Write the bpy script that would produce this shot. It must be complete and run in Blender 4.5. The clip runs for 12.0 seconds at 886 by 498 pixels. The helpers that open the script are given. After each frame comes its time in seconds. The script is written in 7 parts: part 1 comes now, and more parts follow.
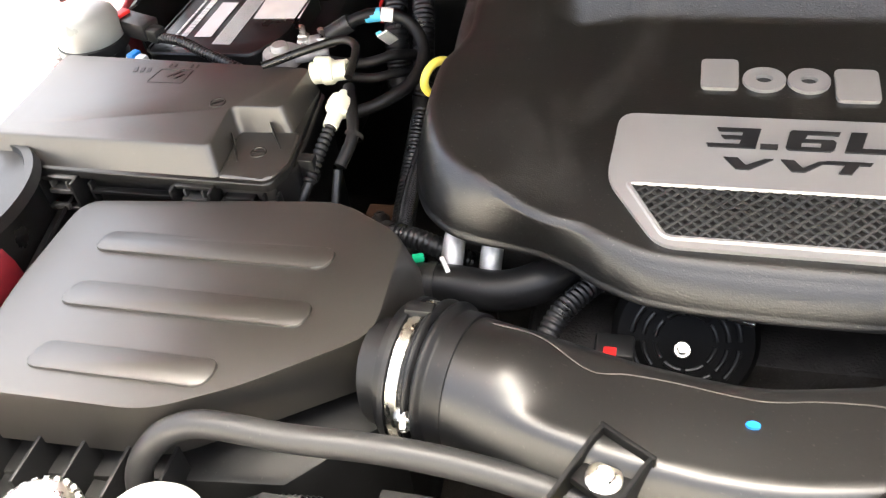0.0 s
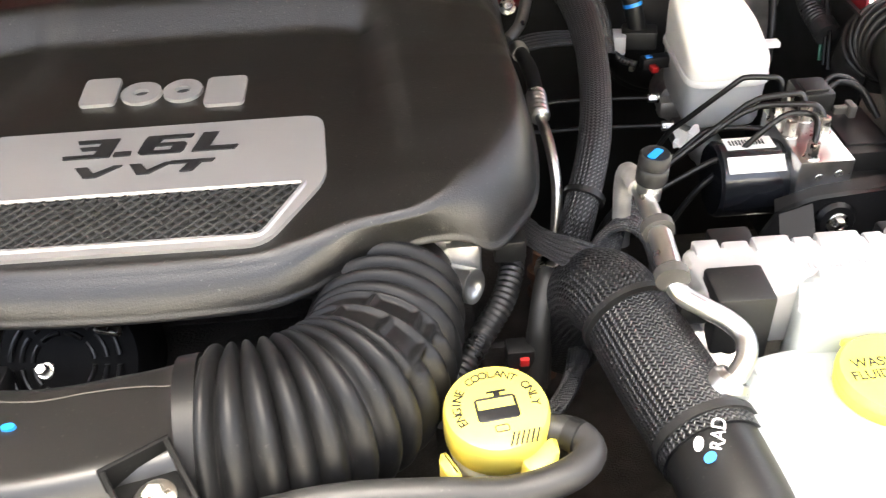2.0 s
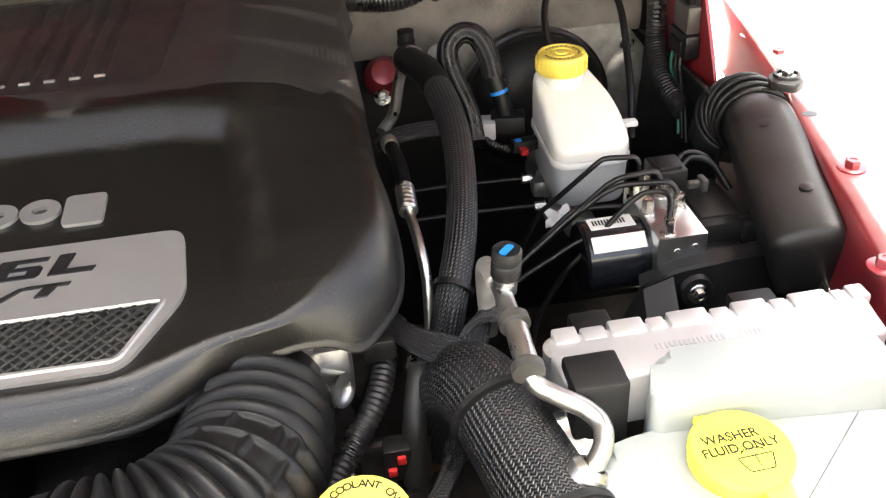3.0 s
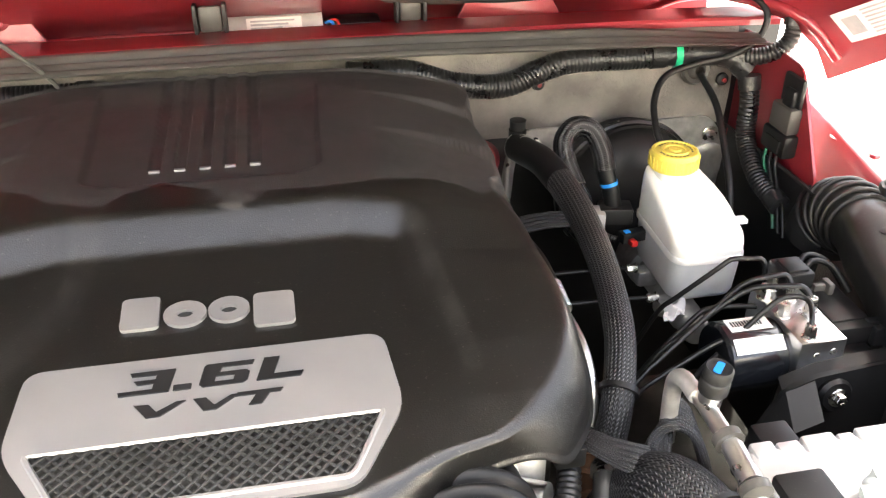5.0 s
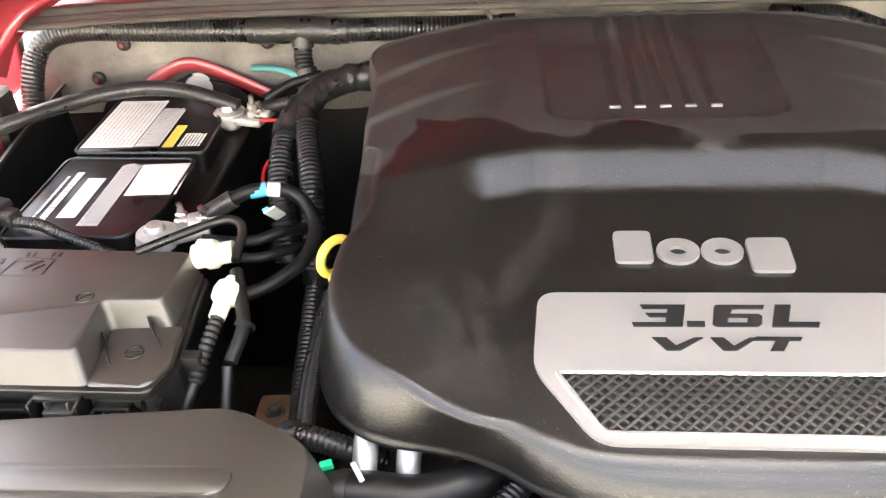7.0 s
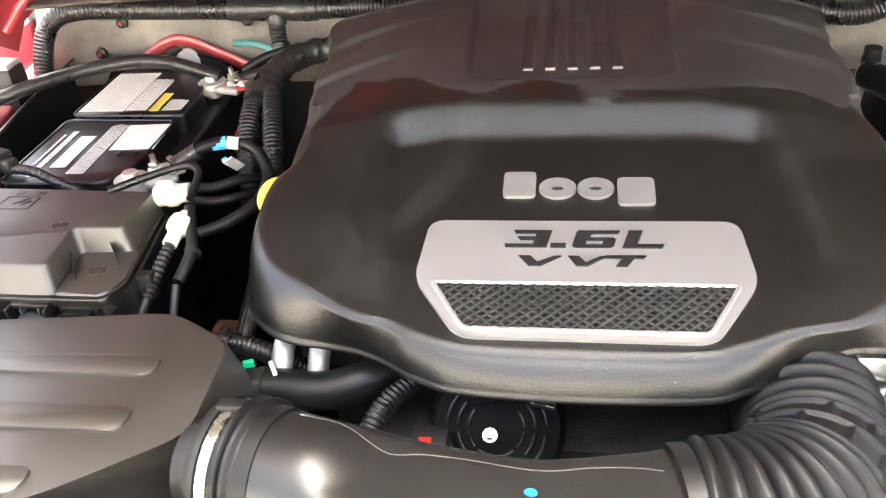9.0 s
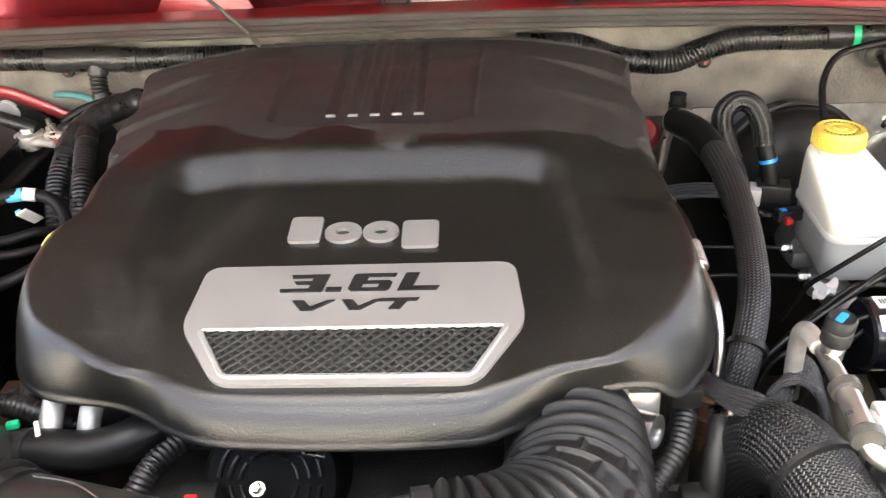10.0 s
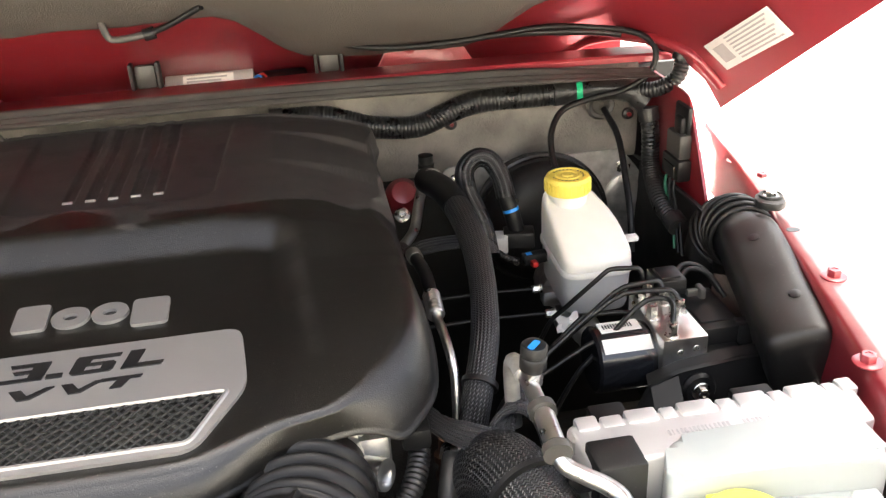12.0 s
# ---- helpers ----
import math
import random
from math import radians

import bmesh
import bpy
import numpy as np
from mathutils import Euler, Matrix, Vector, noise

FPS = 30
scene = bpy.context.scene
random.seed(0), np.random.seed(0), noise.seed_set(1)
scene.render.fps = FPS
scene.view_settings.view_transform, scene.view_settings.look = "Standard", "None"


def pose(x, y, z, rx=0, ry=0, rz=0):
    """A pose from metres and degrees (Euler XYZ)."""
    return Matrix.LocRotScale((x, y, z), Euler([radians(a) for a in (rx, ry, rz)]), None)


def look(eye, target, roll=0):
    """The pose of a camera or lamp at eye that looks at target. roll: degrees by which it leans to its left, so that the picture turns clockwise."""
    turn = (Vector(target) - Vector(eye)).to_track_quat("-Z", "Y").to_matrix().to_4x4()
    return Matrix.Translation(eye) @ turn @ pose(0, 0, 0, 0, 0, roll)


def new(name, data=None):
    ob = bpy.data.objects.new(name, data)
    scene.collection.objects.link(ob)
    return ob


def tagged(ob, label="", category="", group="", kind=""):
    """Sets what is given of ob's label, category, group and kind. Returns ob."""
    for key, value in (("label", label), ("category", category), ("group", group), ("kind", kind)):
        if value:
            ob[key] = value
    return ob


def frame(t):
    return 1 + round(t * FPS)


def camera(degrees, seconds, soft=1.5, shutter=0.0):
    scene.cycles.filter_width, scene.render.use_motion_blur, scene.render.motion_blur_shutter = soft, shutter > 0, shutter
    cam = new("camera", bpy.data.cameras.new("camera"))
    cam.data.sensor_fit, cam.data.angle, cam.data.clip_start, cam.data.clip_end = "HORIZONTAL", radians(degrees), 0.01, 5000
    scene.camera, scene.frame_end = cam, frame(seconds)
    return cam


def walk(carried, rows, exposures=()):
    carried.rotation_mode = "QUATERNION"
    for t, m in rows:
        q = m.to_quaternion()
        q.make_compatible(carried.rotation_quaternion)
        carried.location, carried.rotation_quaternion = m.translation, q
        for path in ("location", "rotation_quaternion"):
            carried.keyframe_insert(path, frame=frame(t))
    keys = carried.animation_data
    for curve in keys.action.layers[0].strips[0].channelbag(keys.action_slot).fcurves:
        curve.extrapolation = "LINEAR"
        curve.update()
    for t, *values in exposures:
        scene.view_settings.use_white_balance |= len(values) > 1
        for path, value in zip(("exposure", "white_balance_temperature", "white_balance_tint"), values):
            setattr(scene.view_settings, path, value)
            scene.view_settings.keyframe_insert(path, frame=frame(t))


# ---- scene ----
from mathutils.bvhtree import BVHTree

cam = camera(55.4, 12.0, 1.2, 0.15)
PATH = [
    (0, (-0.104, -0.501, 1.454), (-0.566, 0.897, 0.101), -8.0),
    (0.5, (-0.026, -0.541, 1.444), (-0.473, 0.892, 0.122), -8.0),
    (1, (0.087, -0.531, 1.412), (-0.252, 0.98, 0.145), -6.7),
    (1.5, (0.147, -0.513, 1.391), (-0.042, 1.031, 0.134), -5.3),
    (2, (0.214, -0.501, 1.377), (0.206, 1.072, 0.142), -4.2),
    (2.5, (0.251, -0.497, 1.387), (0.37, 1.103, 0.193), -3.6),
    (2.7, (0.262, -0.497, 1.393), (0.407, 1.124, 0.23), -4.0),
    (4.3, (0.169, -0.477, 1.445), (0.523, 1.177, 0.377), -2.1),
    (4.5, (0.124, -0.464, 1.451), (0.482, 1.193, 0.39), -1.4),
    (5, (0.076, -0.446, 1.457), (0.396, 1.23, 0.414), -0.2),
    (5.5, (0.018, -0.438, 1.452), (0.247, 1.234, 0.379), -0.9),
    (6, (-0.05, -0.432, 1.442), (0.059, 1.225, 0.328), -1.1),
    (6.5, (-0.099, -0.425, 1.449), (-0.135, 1.224, 0.318), -2.0),
    (7, (-0.146, -0.432, 1.45), (-0.321, 1.212, 0.325), -3.6),
    (7.2, (-0.152, -0.436, 1.453), (-0.37, 1.202, 0.326), -4.2),
    (8.8, (-0.031, -0.534, 1.457), (-0.337, 1.097, 0.34), -5.5),
    (9, (-0.013, -0.541, 1.454), (-0.303, 1.093, 0.338), -5.1),
    (9.5, (0.042, -0.543, 1.448), (-0.201, 1.122, 0.367), -4.5),
    (10, (0.104, -0.527, 1.431), (0.002, 1.195, 0.418), -3.0),
    (10.5, (0.149, -0.543, 1.436), (0.191, 1.209, 0.471), -2.3),
    (11, (0.173, -0.537, 1.429), (0.298, 1.219, 0.48), -1.8),
    (11.5, (0.19, -0.525, 1.414), (0.372, 1.22, 0.453), -1.7),
    (12, (0.215, -0.567, 1.432), (0.464, 1.212, 0.552), -3.5),
]
walk(cam, [(t, look(eye, target, roll)) for t, eye, target, roll in PATH], exposures=((0, 3.65, 6600, 2), (0.5, 3.58, 6600, 2), (1, 3.53, 6600, 2), (1.5, 3.71, 6600, 2), (2, 3.70, 6600, 2), (2.5, 3.23, 6600, 2), (4.5, 3.18, 6600, 2), (5, 3.80, 6600, 2), (6.5, 4.18, 6600, 2), (7, 4.20, 6600, 2), (9.5, 3.98, 6600, 2), (11, 3.73, 6600, 2), (11.5, 3.73, 6600, 2), (12, 3.15, 6600, 2)))

# ---- light ----
world = bpy.data.worlds.new("world")
scene.world = world
world.use_nodes = True
wn = world.node_tree
sky = wn.nodes.new("ShaderNodeTexSky")
sky.sky_type, sky.sun_disc = "NISHITA", False
sky.sun_elevation, sky.sun_rotation = radians(76), radians(6)
sky.air_density, sky.dust_density, sky.ozone_density = 0.4, 10.0, 0.3
wn.links.new(sky.outputs[0], wn.nodes["Background"].inputs[0])
wn.nodes["Background"].inputs[1].default_value = 0.15
sun = new("sun", bpy.data.lights.new("sun", "SUN"))
sun.data.energy, sun.data.angle, sun.data.color = 4.2, radians(1.0), (1.0, 0.96, 0.9)
sun.matrix_world = look((3 * math.sin(radians(6)), 3 * math.cos(radians(6)), 1 + 3 * math.tan(radians(76))), (0, 0, 1))

# ---- helpers for building ----
PLACE = {}


def thing(name, at, label, category, group="", kind=""):
    """An Empty at a thing's base; its parts hang on it."""
    ob = new(name)
    ob.empty_display_size = 0.02
    ob.location = at
    PLACE[ob] = Matrix.Translation(at)
    return tagged(ob, label, category, group, kind)


def part(name, geo, material, parent=None, label="", m=None, sharp=40):
    """One mesh object from a bmesh or a mesh, under a thing or a part."""
    if isinstance(geo, bmesh.types.BMesh):
        bmesh.ops.recalc_face_normals(geo, faces=geo.faces)
        me = bpy.data.meshes.new(name)
        geo.to_mesh(me)
        geo.free()
    else:
        me = geo
    if not me.materials:
        me.materials.append(material)
    me.shade_smooth()
    me.set_sharp_from_angle(angle=radians(sharp))
    ob = new(name, me)
    place = m or Matrix()
    if parent is not None:
        ob.parent = parent
        ob.matrix_parent_inverse = PLACE[parent].inverted()
    ob.matrix_basis = place
    PLACE[ob] = place
    return tagged(ob, label)


def box(lo, hi, bevel=0.003, seg=2):
    bm = bmesh.new()
    bmesh.ops.create_cube(bm, size=1)
    for v in bm.verts:
        v.co = Vector([lo[i] + (v.co[i] + 0.5) * (hi[i] - lo[i]) for i in range(3)])
    if bevel:
        bmesh.ops.bevel(bm, geom=bm.edges[:], offset=bevel, segments=seg, affect="EDGES", profile=0.5)
    return bm


def joined(*bms):
    """Several bmeshes as one."""
    out = bmesh.new()
    for b in bms:
        me = bpy.data.meshes.new("tmp")
        b.to_mesh(me)
        b.free()
        out.from_mesh(me)
        bpy.data.meshes.remove(me)
    return out


def moved(bm, m):
    bm.transform(m)
    return bm


def rounded(points, r=0.01, n=4):
    """A polygon with its corners rounded."""
    out = []
    k = len(points)
    for i, p in enumerate(points):
        p, a, b = Vector(p[:2]), Vector(points[i - 1][:2]), Vector(points[(i + 1) % k][:2])
        ra = min(r, (a - p).length * 0.45)
        rb = min(r, (b - p).length * 0.45)
        s, e = p + (a - p).normalized() * ra, p + (b - p).normalized() * rb
        for j in range(n + 1):
            t = j / n
            out.append(s * (1 - t) ** 2 + p * 2 * t * (1 - t) + e * t * t)
    return out


def prism(outline, z0, z1, bevel=0.003, seg=2, taper=1.0):
    """An upright prism; its top is scaled about its middle by taper. z1 may be a function of x and y."""
    bm = bmesh.new()
    mid = sum((Vector(p[:2]) for p in outline), Vector((0, 0))) / len(outline)
    low = [bm.verts.new((p[0], p[1], z0)) for p in outline]
    top = []
    for p in outline:
        q = mid + (Vector(p[:2]) - mid) * taper
        top.append(bm.verts.new((q.x, q.y, z1(q.x, q.y) if callable(z1) else z1)))
    n = len(outline)
    face = bm.faces.new(top)
    bm.faces.new(low[::-1])
    for i in range(n):
        bm.faces.new((low[i], low[(i + 1) % n], top[(i + 1) % n], top[i]))
    if bevel:
        bmesh.ops.bevel(bm, geom=list(face.edges), offset=bevel, segments=seg, affect="EDGES", profile=0.5)
    return bm


def holed(outer, holes, z0, z1):
    """A flat plate with holes through it."""
    bm = bmesh.new()
    edges = []
    for loop in (outer, *holes):
        vs = [bm.verts.new((p[0], p[1], z1)) for p in loop]
        edges += [bm.edges.new((vs[i], vs[(i + 1) % len(vs)])) for i in range(len(vs))]
    bmesh.ops.triangle_fill(bm, use_beauty=True, use_dissolve=False, edges=edges)
    ext = bmesh.ops.extrude_face_region(bm, geom=bm.faces[:])
    bmesh.ops.translate(bm, vec=(0, 0, z0 - z1), verts=[g for g in ext["geom"] if isinstance(g, bmesh.types.BMVert)])
    return bm


def circle(x, y, r, n=24, ry=None):
    return [(x + r * math.cos(2 * math.pi * i / n), y + (ry or r) * math.sin(2 * math.pi * i / n)) for i in range(n)]


def lathe(profile, n=32):
    """A body of revolution about z from (r, z) pairs."""
    bm = bmesh.new()
    rings = []
    for r, z in profile:
        if r < 1e-6:
            rings.append([bm.verts.new((0, 0, z))])
        else:
            rings.append([bm.verts.new((r * math.cos(2 * math.pi * i / n), r * math.sin(2 * math.pi * i / n), z)) for i in range(n)])
    for a, b in zip(rings, rings[1:]):
        for i in range(n):
            j = (i + 1) % n
            if len(a) == 1 and len(b) > 1:
                bm.faces.new((a[0], b[i], b[j]))
            elif len(b) == 1 and len(a) > 1:
                bm.faces.new((a[i], a[j], b[0]))
            elif len(a) > 1:
                bm.faces.new((a[i], a[j], b[j], b[i]))
    return bm


def spline(points, step=0.004):
    """A smooth line through the points, in even steps."""
    p = np.array(points, float)
    p = np.vstack([2 * p[0] - p[1], p, 2 * p[-1] - p[-2]])
    out = []
    for i in range(1, len(p) - 2):
        t = np.linspace(0, 1, 24, endpoint=False)[:, None]
        a, b, c, d = p[i - 1], p[i], p[i + 1], p[i + 2]
        out.append(0.5 * (2 * b + (c - a) * t + (2 * a - 5 * b + 4 * c - d) * t**2 + (3 * b - a - 3 * c + d) * t**3))
    out = np.vstack([*out, p[-2][None]])
    length = np.r_[0, np.cumsum(np.linalg.norm(np.diff(out, axis=0), axis=1))]
    n = max(3, int(length[-1] / step) + 1)
    s = np.linspace(0, length[-1], n)
    return np.stack([np.interp(s, length, out[:, k]) for k in range(3)], -1), s


def tube(name, points, r, seg=16, step=0.004, shape=None, flat=None, up=(0, 0, 1)):
    """A swept tube with uv (round, metres along). r: a radius or r(s, total); shape: extra radius by (s, angle); flat: (wide, high) factors by s."""
    line, s = spline(points, step)
    tang = np.gradient(line, axis=0)
    tang /= np.linalg.norm(tang, axis=1)[:, None]
    u = np.cross(tang[0], up)
    if np.linalg.norm(u) < 1e-3:
        u = np.cross(tang[0], (0, 1, 0))
    u /= np.linalg.norm(u)
    verts, faces, uvs = [], [], []
    ang = np.linspace(0, 2 * np.pi, seg, endpoint=False)
    for i in range(len(line)):
        u = u - tang[i] * (u @ tang[i])
        u /= np.linalg.norm(u)
        w = np.cross(u, tang[i])
        rad = r(s[i], s[-1]) if callable(r) else r
        fw, fh = flat(s[i], s[-1]) if flat else (1, 1)
        for a in ang:
            q = rad + (shape(s[i], a) if shape else 0)
            verts.append(line[i] + u * (q * fw * math.cos(a)) + w * (q * fh * math.sin(a)))
    n = len(line)
    for i in range(n - 1):
        for k in range(seg):
            k2 = (k + 1) % seg
            faces.append((i * seg + k, i * seg + k2, (i + 1) * seg + k2, (i + 1) * seg + k))
            uvs += [(k / seg, s[i]), ((k + 1) / seg, s[i]), ((k + 1) / seg, s[i + 1]), (k / seg, s[i + 1])]
    for ring in (list(range(seg))[::-1], list(range((n - 1) * seg, n * seg))):
        faces.append(ring)
        uvs += [(0, 0)] * seg
    me = bpy.data.meshes.new(name)
    me.from_pydata([tuple(v) for v in verts], [], faces)
    lay = me.uv_layers.new(name="uv")
    lay.data.foreach_set("uv", np.array(uvs, float).ravel())
    return me


def ridges(depth, pitch):
    """Corrugation for tube()."""
    return lambda s, a: depth * (0.5 + 0.5 * math.cos(2 * math.pi * s / pitch)) ** 0.7


def lettering(text, height=0.01, depth=0.0004, shear=0.0, wide=None, spacing=1.0, bold=0.0):
    """Text as a mesh in the built-in font, centred, its size set by its height (and width)."""
    cu = bpy.data.curves.new("text", "FONT")
    cu.body, cu.size, cu.extrude, cu.shear, cu.space_character = text, 1, 0, shear, spacing
    cu.resolution_u, cu.offset = 4, bold
    ob = new("text", cu)
    me = bpy.data.meshes.new_from_object(ob.evaluated_get(bpy.context.evaluated_depsgraph_get()))
    bpy.data.objects.remove(ob)
    bpy.data.curves.remove(cu)
    bm = bmesh.new()
    bm.from_mesh(me)
    bpy.data.meshes.remove(me)
    xs, ys = [v.co.x for v in bm.verts], [v.co.y for v in bm.verts]
    k = height / (max(ys) - min(ys))
    kx = wide / (max(xs) - min(xs)) if wide else k
    for v in bm.verts:
        v.co = Vector(((v.co.x - (max(xs) + min(xs)) / 2) * kx, (v.co.y - (max(ys) + min(ys)) / 2) * k, 0))
    ext = bmesh.ops.extrude_face_region(bm, geom=bm.faces[:])
    bmesh.ops.translate(bm, vec=(0, 0, depth), verts=[g for g in ext["geom"] if isinstance(g, bmesh.types.BMVert)])
    return bm


def bars(rows, depth=0.0003):
    """Unreadable print as flat bars: (x0, y0, x1, y1) each."""
    return joined(*[box((x0, y0, 0), (x1, y1, depth), 0) for x0, y0, x1, y1 in rows])


def hexbolt(r=0.006, h=0.006, flange=1.5):
    """A flanged hexagon head about z, on z = 0."""
    disc = lathe([(0, 0), (r * flange, 0), (r * flange, 0.0012), (r * flange * 0.9, 0.002), (0, 0.002)], 24)
    head = lathe([(r, 0.002), (r, 0.002 + h * 0.85), (r * 0.86, 0.002 + h), (r * 0.5, 0.002 + h), (r * 0.45, 0.0012 + h), (0, 0.0012 + h)], 6)
    return joined(disc, head)


def upright(x, y, z, way=(0, 0, 1)):
    """A pose at a place whose z points along way."""
    return Matrix.Translation((x, y, z)) @ Vector(way).to_track_quat("Z", "Y").to_matrix().to_4x4()


# ---- materials ----
def stuff(name, col, rough=0.5, metal=0.0, var=0.2, scale=30, grain=900, bump=0.15, dist=0.0004, coat=0.0, dust=0.0, spec=0.5, trans=0.0, sss=0.0):
    """A procedural surface: colour varied at two scales, fine relief, uneven gloss, and some dust."""
    m = bpy.data.materials.new(name)
    m.use_nodes = True
    nt = m.node_tree
    N, L = nt.nodes, nt.links
    b = N["Principled BSDF"]
    tc = N.new("ShaderNodeTexCoord")
    n1, n2 = N.new("ShaderNodeTexNoise"), N.new("ShaderNodeTexNoise")
    n1.inputs["Scale"].default_value, n1.inputs["Detail"].default_value = scale, 6
    n2.inputs["Scale"].default_value, n2.inputs["Detail"].default_value = grain, 2
    for n in (n1, n2):
        L.new(tc.outputs["Object"], n.inputs["Vector"])
    ramp = N.new("ShaderNodeMapRange")
    ramp.inputs["From Min"].default_value, ramp.inputs["From Max"].default_value = 0.3, 0.7
    ramp.inputs["To Min"].default_value, ramp.inputs["To Max"].default_value = 1 - var, 1 + var
    L.new(n1.outputs["Fac"], ramp.inputs["Value"])
    mul = N.new("ShaderNodeVectorMath")
    mul.operation = "SCALE"
    mul.inputs[0].default_value = col
    L.new(ramp.outputs[0], mul.inputs["Scale"])
    colour = mul.outputs[0]
    if dust:
        n3 = N.new("ShaderNodeTexNoise")
        n3.inputs["Scale"].default_value, n3.inputs["Detail"].default_value = 420, 3
        L.new(tc.outputs["Object"], n3.inputs["Vector"])
        cut = N.new("ShaderNodeMapRange")
        cut.inputs["From Min"].default_value, cut.inputs["From Max"].default_value = 0.66, 0.76
        cut.inputs["To Max"].default_value = dust
        L.new(n3.outputs["Fac"], cut.inputs["Value"])
        mix = N.new("ShaderNodeMix")
        mix.data_type = "RGBA"
        L.new(cut.outputs[0], mix.inputs["Factor"])
        L.new(colour, mix.inputs["A"])
        mix.inputs["B"].default_value = (0.3, 0.28, 0.25, 1)
        colour = mix.outputs["Result"]
    L.new(colour, b.inputs["Base Color"])
    rr = N.new("ShaderNodeMapRange")
    rr.inputs["From Min"].default_value, rr.inputs["From Max"].default_value = 0.3, 0.7
    rr.inputs["To Min"].default_value, rr.inputs["To Max"].default_value = max(0.02, rough * 0.82), min(1, rough * 1.18)
    L.new(n1.outputs["Fac"], rr.inputs["Value"])
    L.new(rr.outputs[0], b.inputs["Roughness"])
    if bump:
        bp = N.new("ShaderNodeBump")
        bp.inputs["Strength"].default_value, bp.inputs["Distance"].default_value = bump, dist
        L.new(n2.outputs["Fac"], bp.inputs["Height"])
        L.new(bp.outputs[0], b.inputs["Normal"])
    b.inputs["Metallic"].default_value = metal
    b.inputs["Specular IOR Level"].default_value = spec
    b.inputs["Coat Weight"].default_value = coat
    b.inputs["Coat Roughness"].default_value = 0.06
    b.inputs["Transmission Weight"].default_value = trans
    if sss:
        b.inputs["Subsurface Weight"].default_value = sss
        b.inputs["Subsurface Radius"].default_value = (1.0, 0.95, 0.85)
        b.inputs["Subsurface Scale"].default_value = 0.01
    return m


def braid(name, dark, light, across=18, along=160.0, rough=0.45):
    """Woven sleeve: crossing strands by the tube's own uv."""
    m = stuff(name, dark, rough, bump=0)
    nt = m.node_tree
    N, L = nt.nodes, nt.links
    b = N["Principled BSDF"]
    uv = N.new("ShaderNodeUVMap")
    sep = N.new("ShaderNodeSeparateXYZ")
    L.new(uv.outputs[0], sep.inputs[0])

    def calc(op, a, c):
        n = N.new("ShaderNodeMath")
        n.operation = op
        for i, v in enumerate((a, c)):
            if isinstance(v, (int, float)):
                n.inputs[i].default_value = v
            elif v is not None:
                L.new(v, n.inputs[i])
        return n.outputs[0]

    p = calc("MULTIPLY", sep.outputs[0], across * 2 * math.pi)
    q = calc("MULTIPLY", sep.outputs[1], along * 2 * math.pi)
    zig = calc("MULTIPLY", calc("PINGPONG", calc("MULTIPLY", sep.outputs[0], across), 0.5), 9.0)
    wave = calc("SINE", calc("ADD", q, zig), None)
    rib = calc("SINE", p, None)
    both = calc("ADD", calc("MULTIPLY", wave, 0.6), calc("MULTIPLY", rib, 0.4))
    rng = N.new("ShaderNodeMapRange")
    rng.inputs["From Min"].default_value, rng.inputs["From Max"].default_value = 0.5, 0.98
    L.new(both, rng.inputs["Value"])
    mix = N.new("ShaderNodeMix")
    mix.data_type = "RGBA"
    L.new(rng.outputs[0], mix.inputs["Factor"])
    mix.inputs["A"].default_value, mix.inputs["B"].default_value = (*dark, 1), (*light, 1)
    L.new(mix.outputs["Result"], b.inputs["Base Color"])
    bp = N.new("ShaderNodeBump")
    bp.inputs["Strength"].default_value, bp.inputs["Distance"].default_value = 0.6, 0.0008
    L.new(both, bp.inputs["Height"])
    L.new(bp.outputs[0], b.inputs["Normal"])
    return m


COVER = stuff("moulded_black_plastic", (0.005, 0.005, 0.0049), 0.26, var=0.12, scale=9, grain=800, bump=0.6, dist=0.0004, dust=0.22, spec=0.66)
def stains(m, lo, hi, scale):
    """Dried water marks: patches of other gloss with uneven borders."""
    nt = m.node_tree
    N, L = nt.nodes, nt.links
    tc, no, mr = N.new("ShaderNodeTexCoord"), N.new("ShaderNodeTexNoise"), N.new("ShaderNodeMapRange")
    no.inputs["Scale"].default_value, no.inputs["Detail"].default_value, no.inputs["Distortion"].default_value = scale, 5, 0.8
    L.new(tc.outputs["Object"], no.inputs["Vector"])
    mr.inputs["From Min"].default_value, mr.inputs["From Max"].default_value = 0.49, 0.52
    mr.inputs["To Min"].default_value, mr.inputs["To Max"].default_value = lo, hi
    L.new(no.outputs["Fac"], mr.inputs["Value"])
    L.new(mr.outputs[0], N["Principled BSDF"].inputs["Roughness"])


stains(COVER, 0.28, 0.36, 5.5)


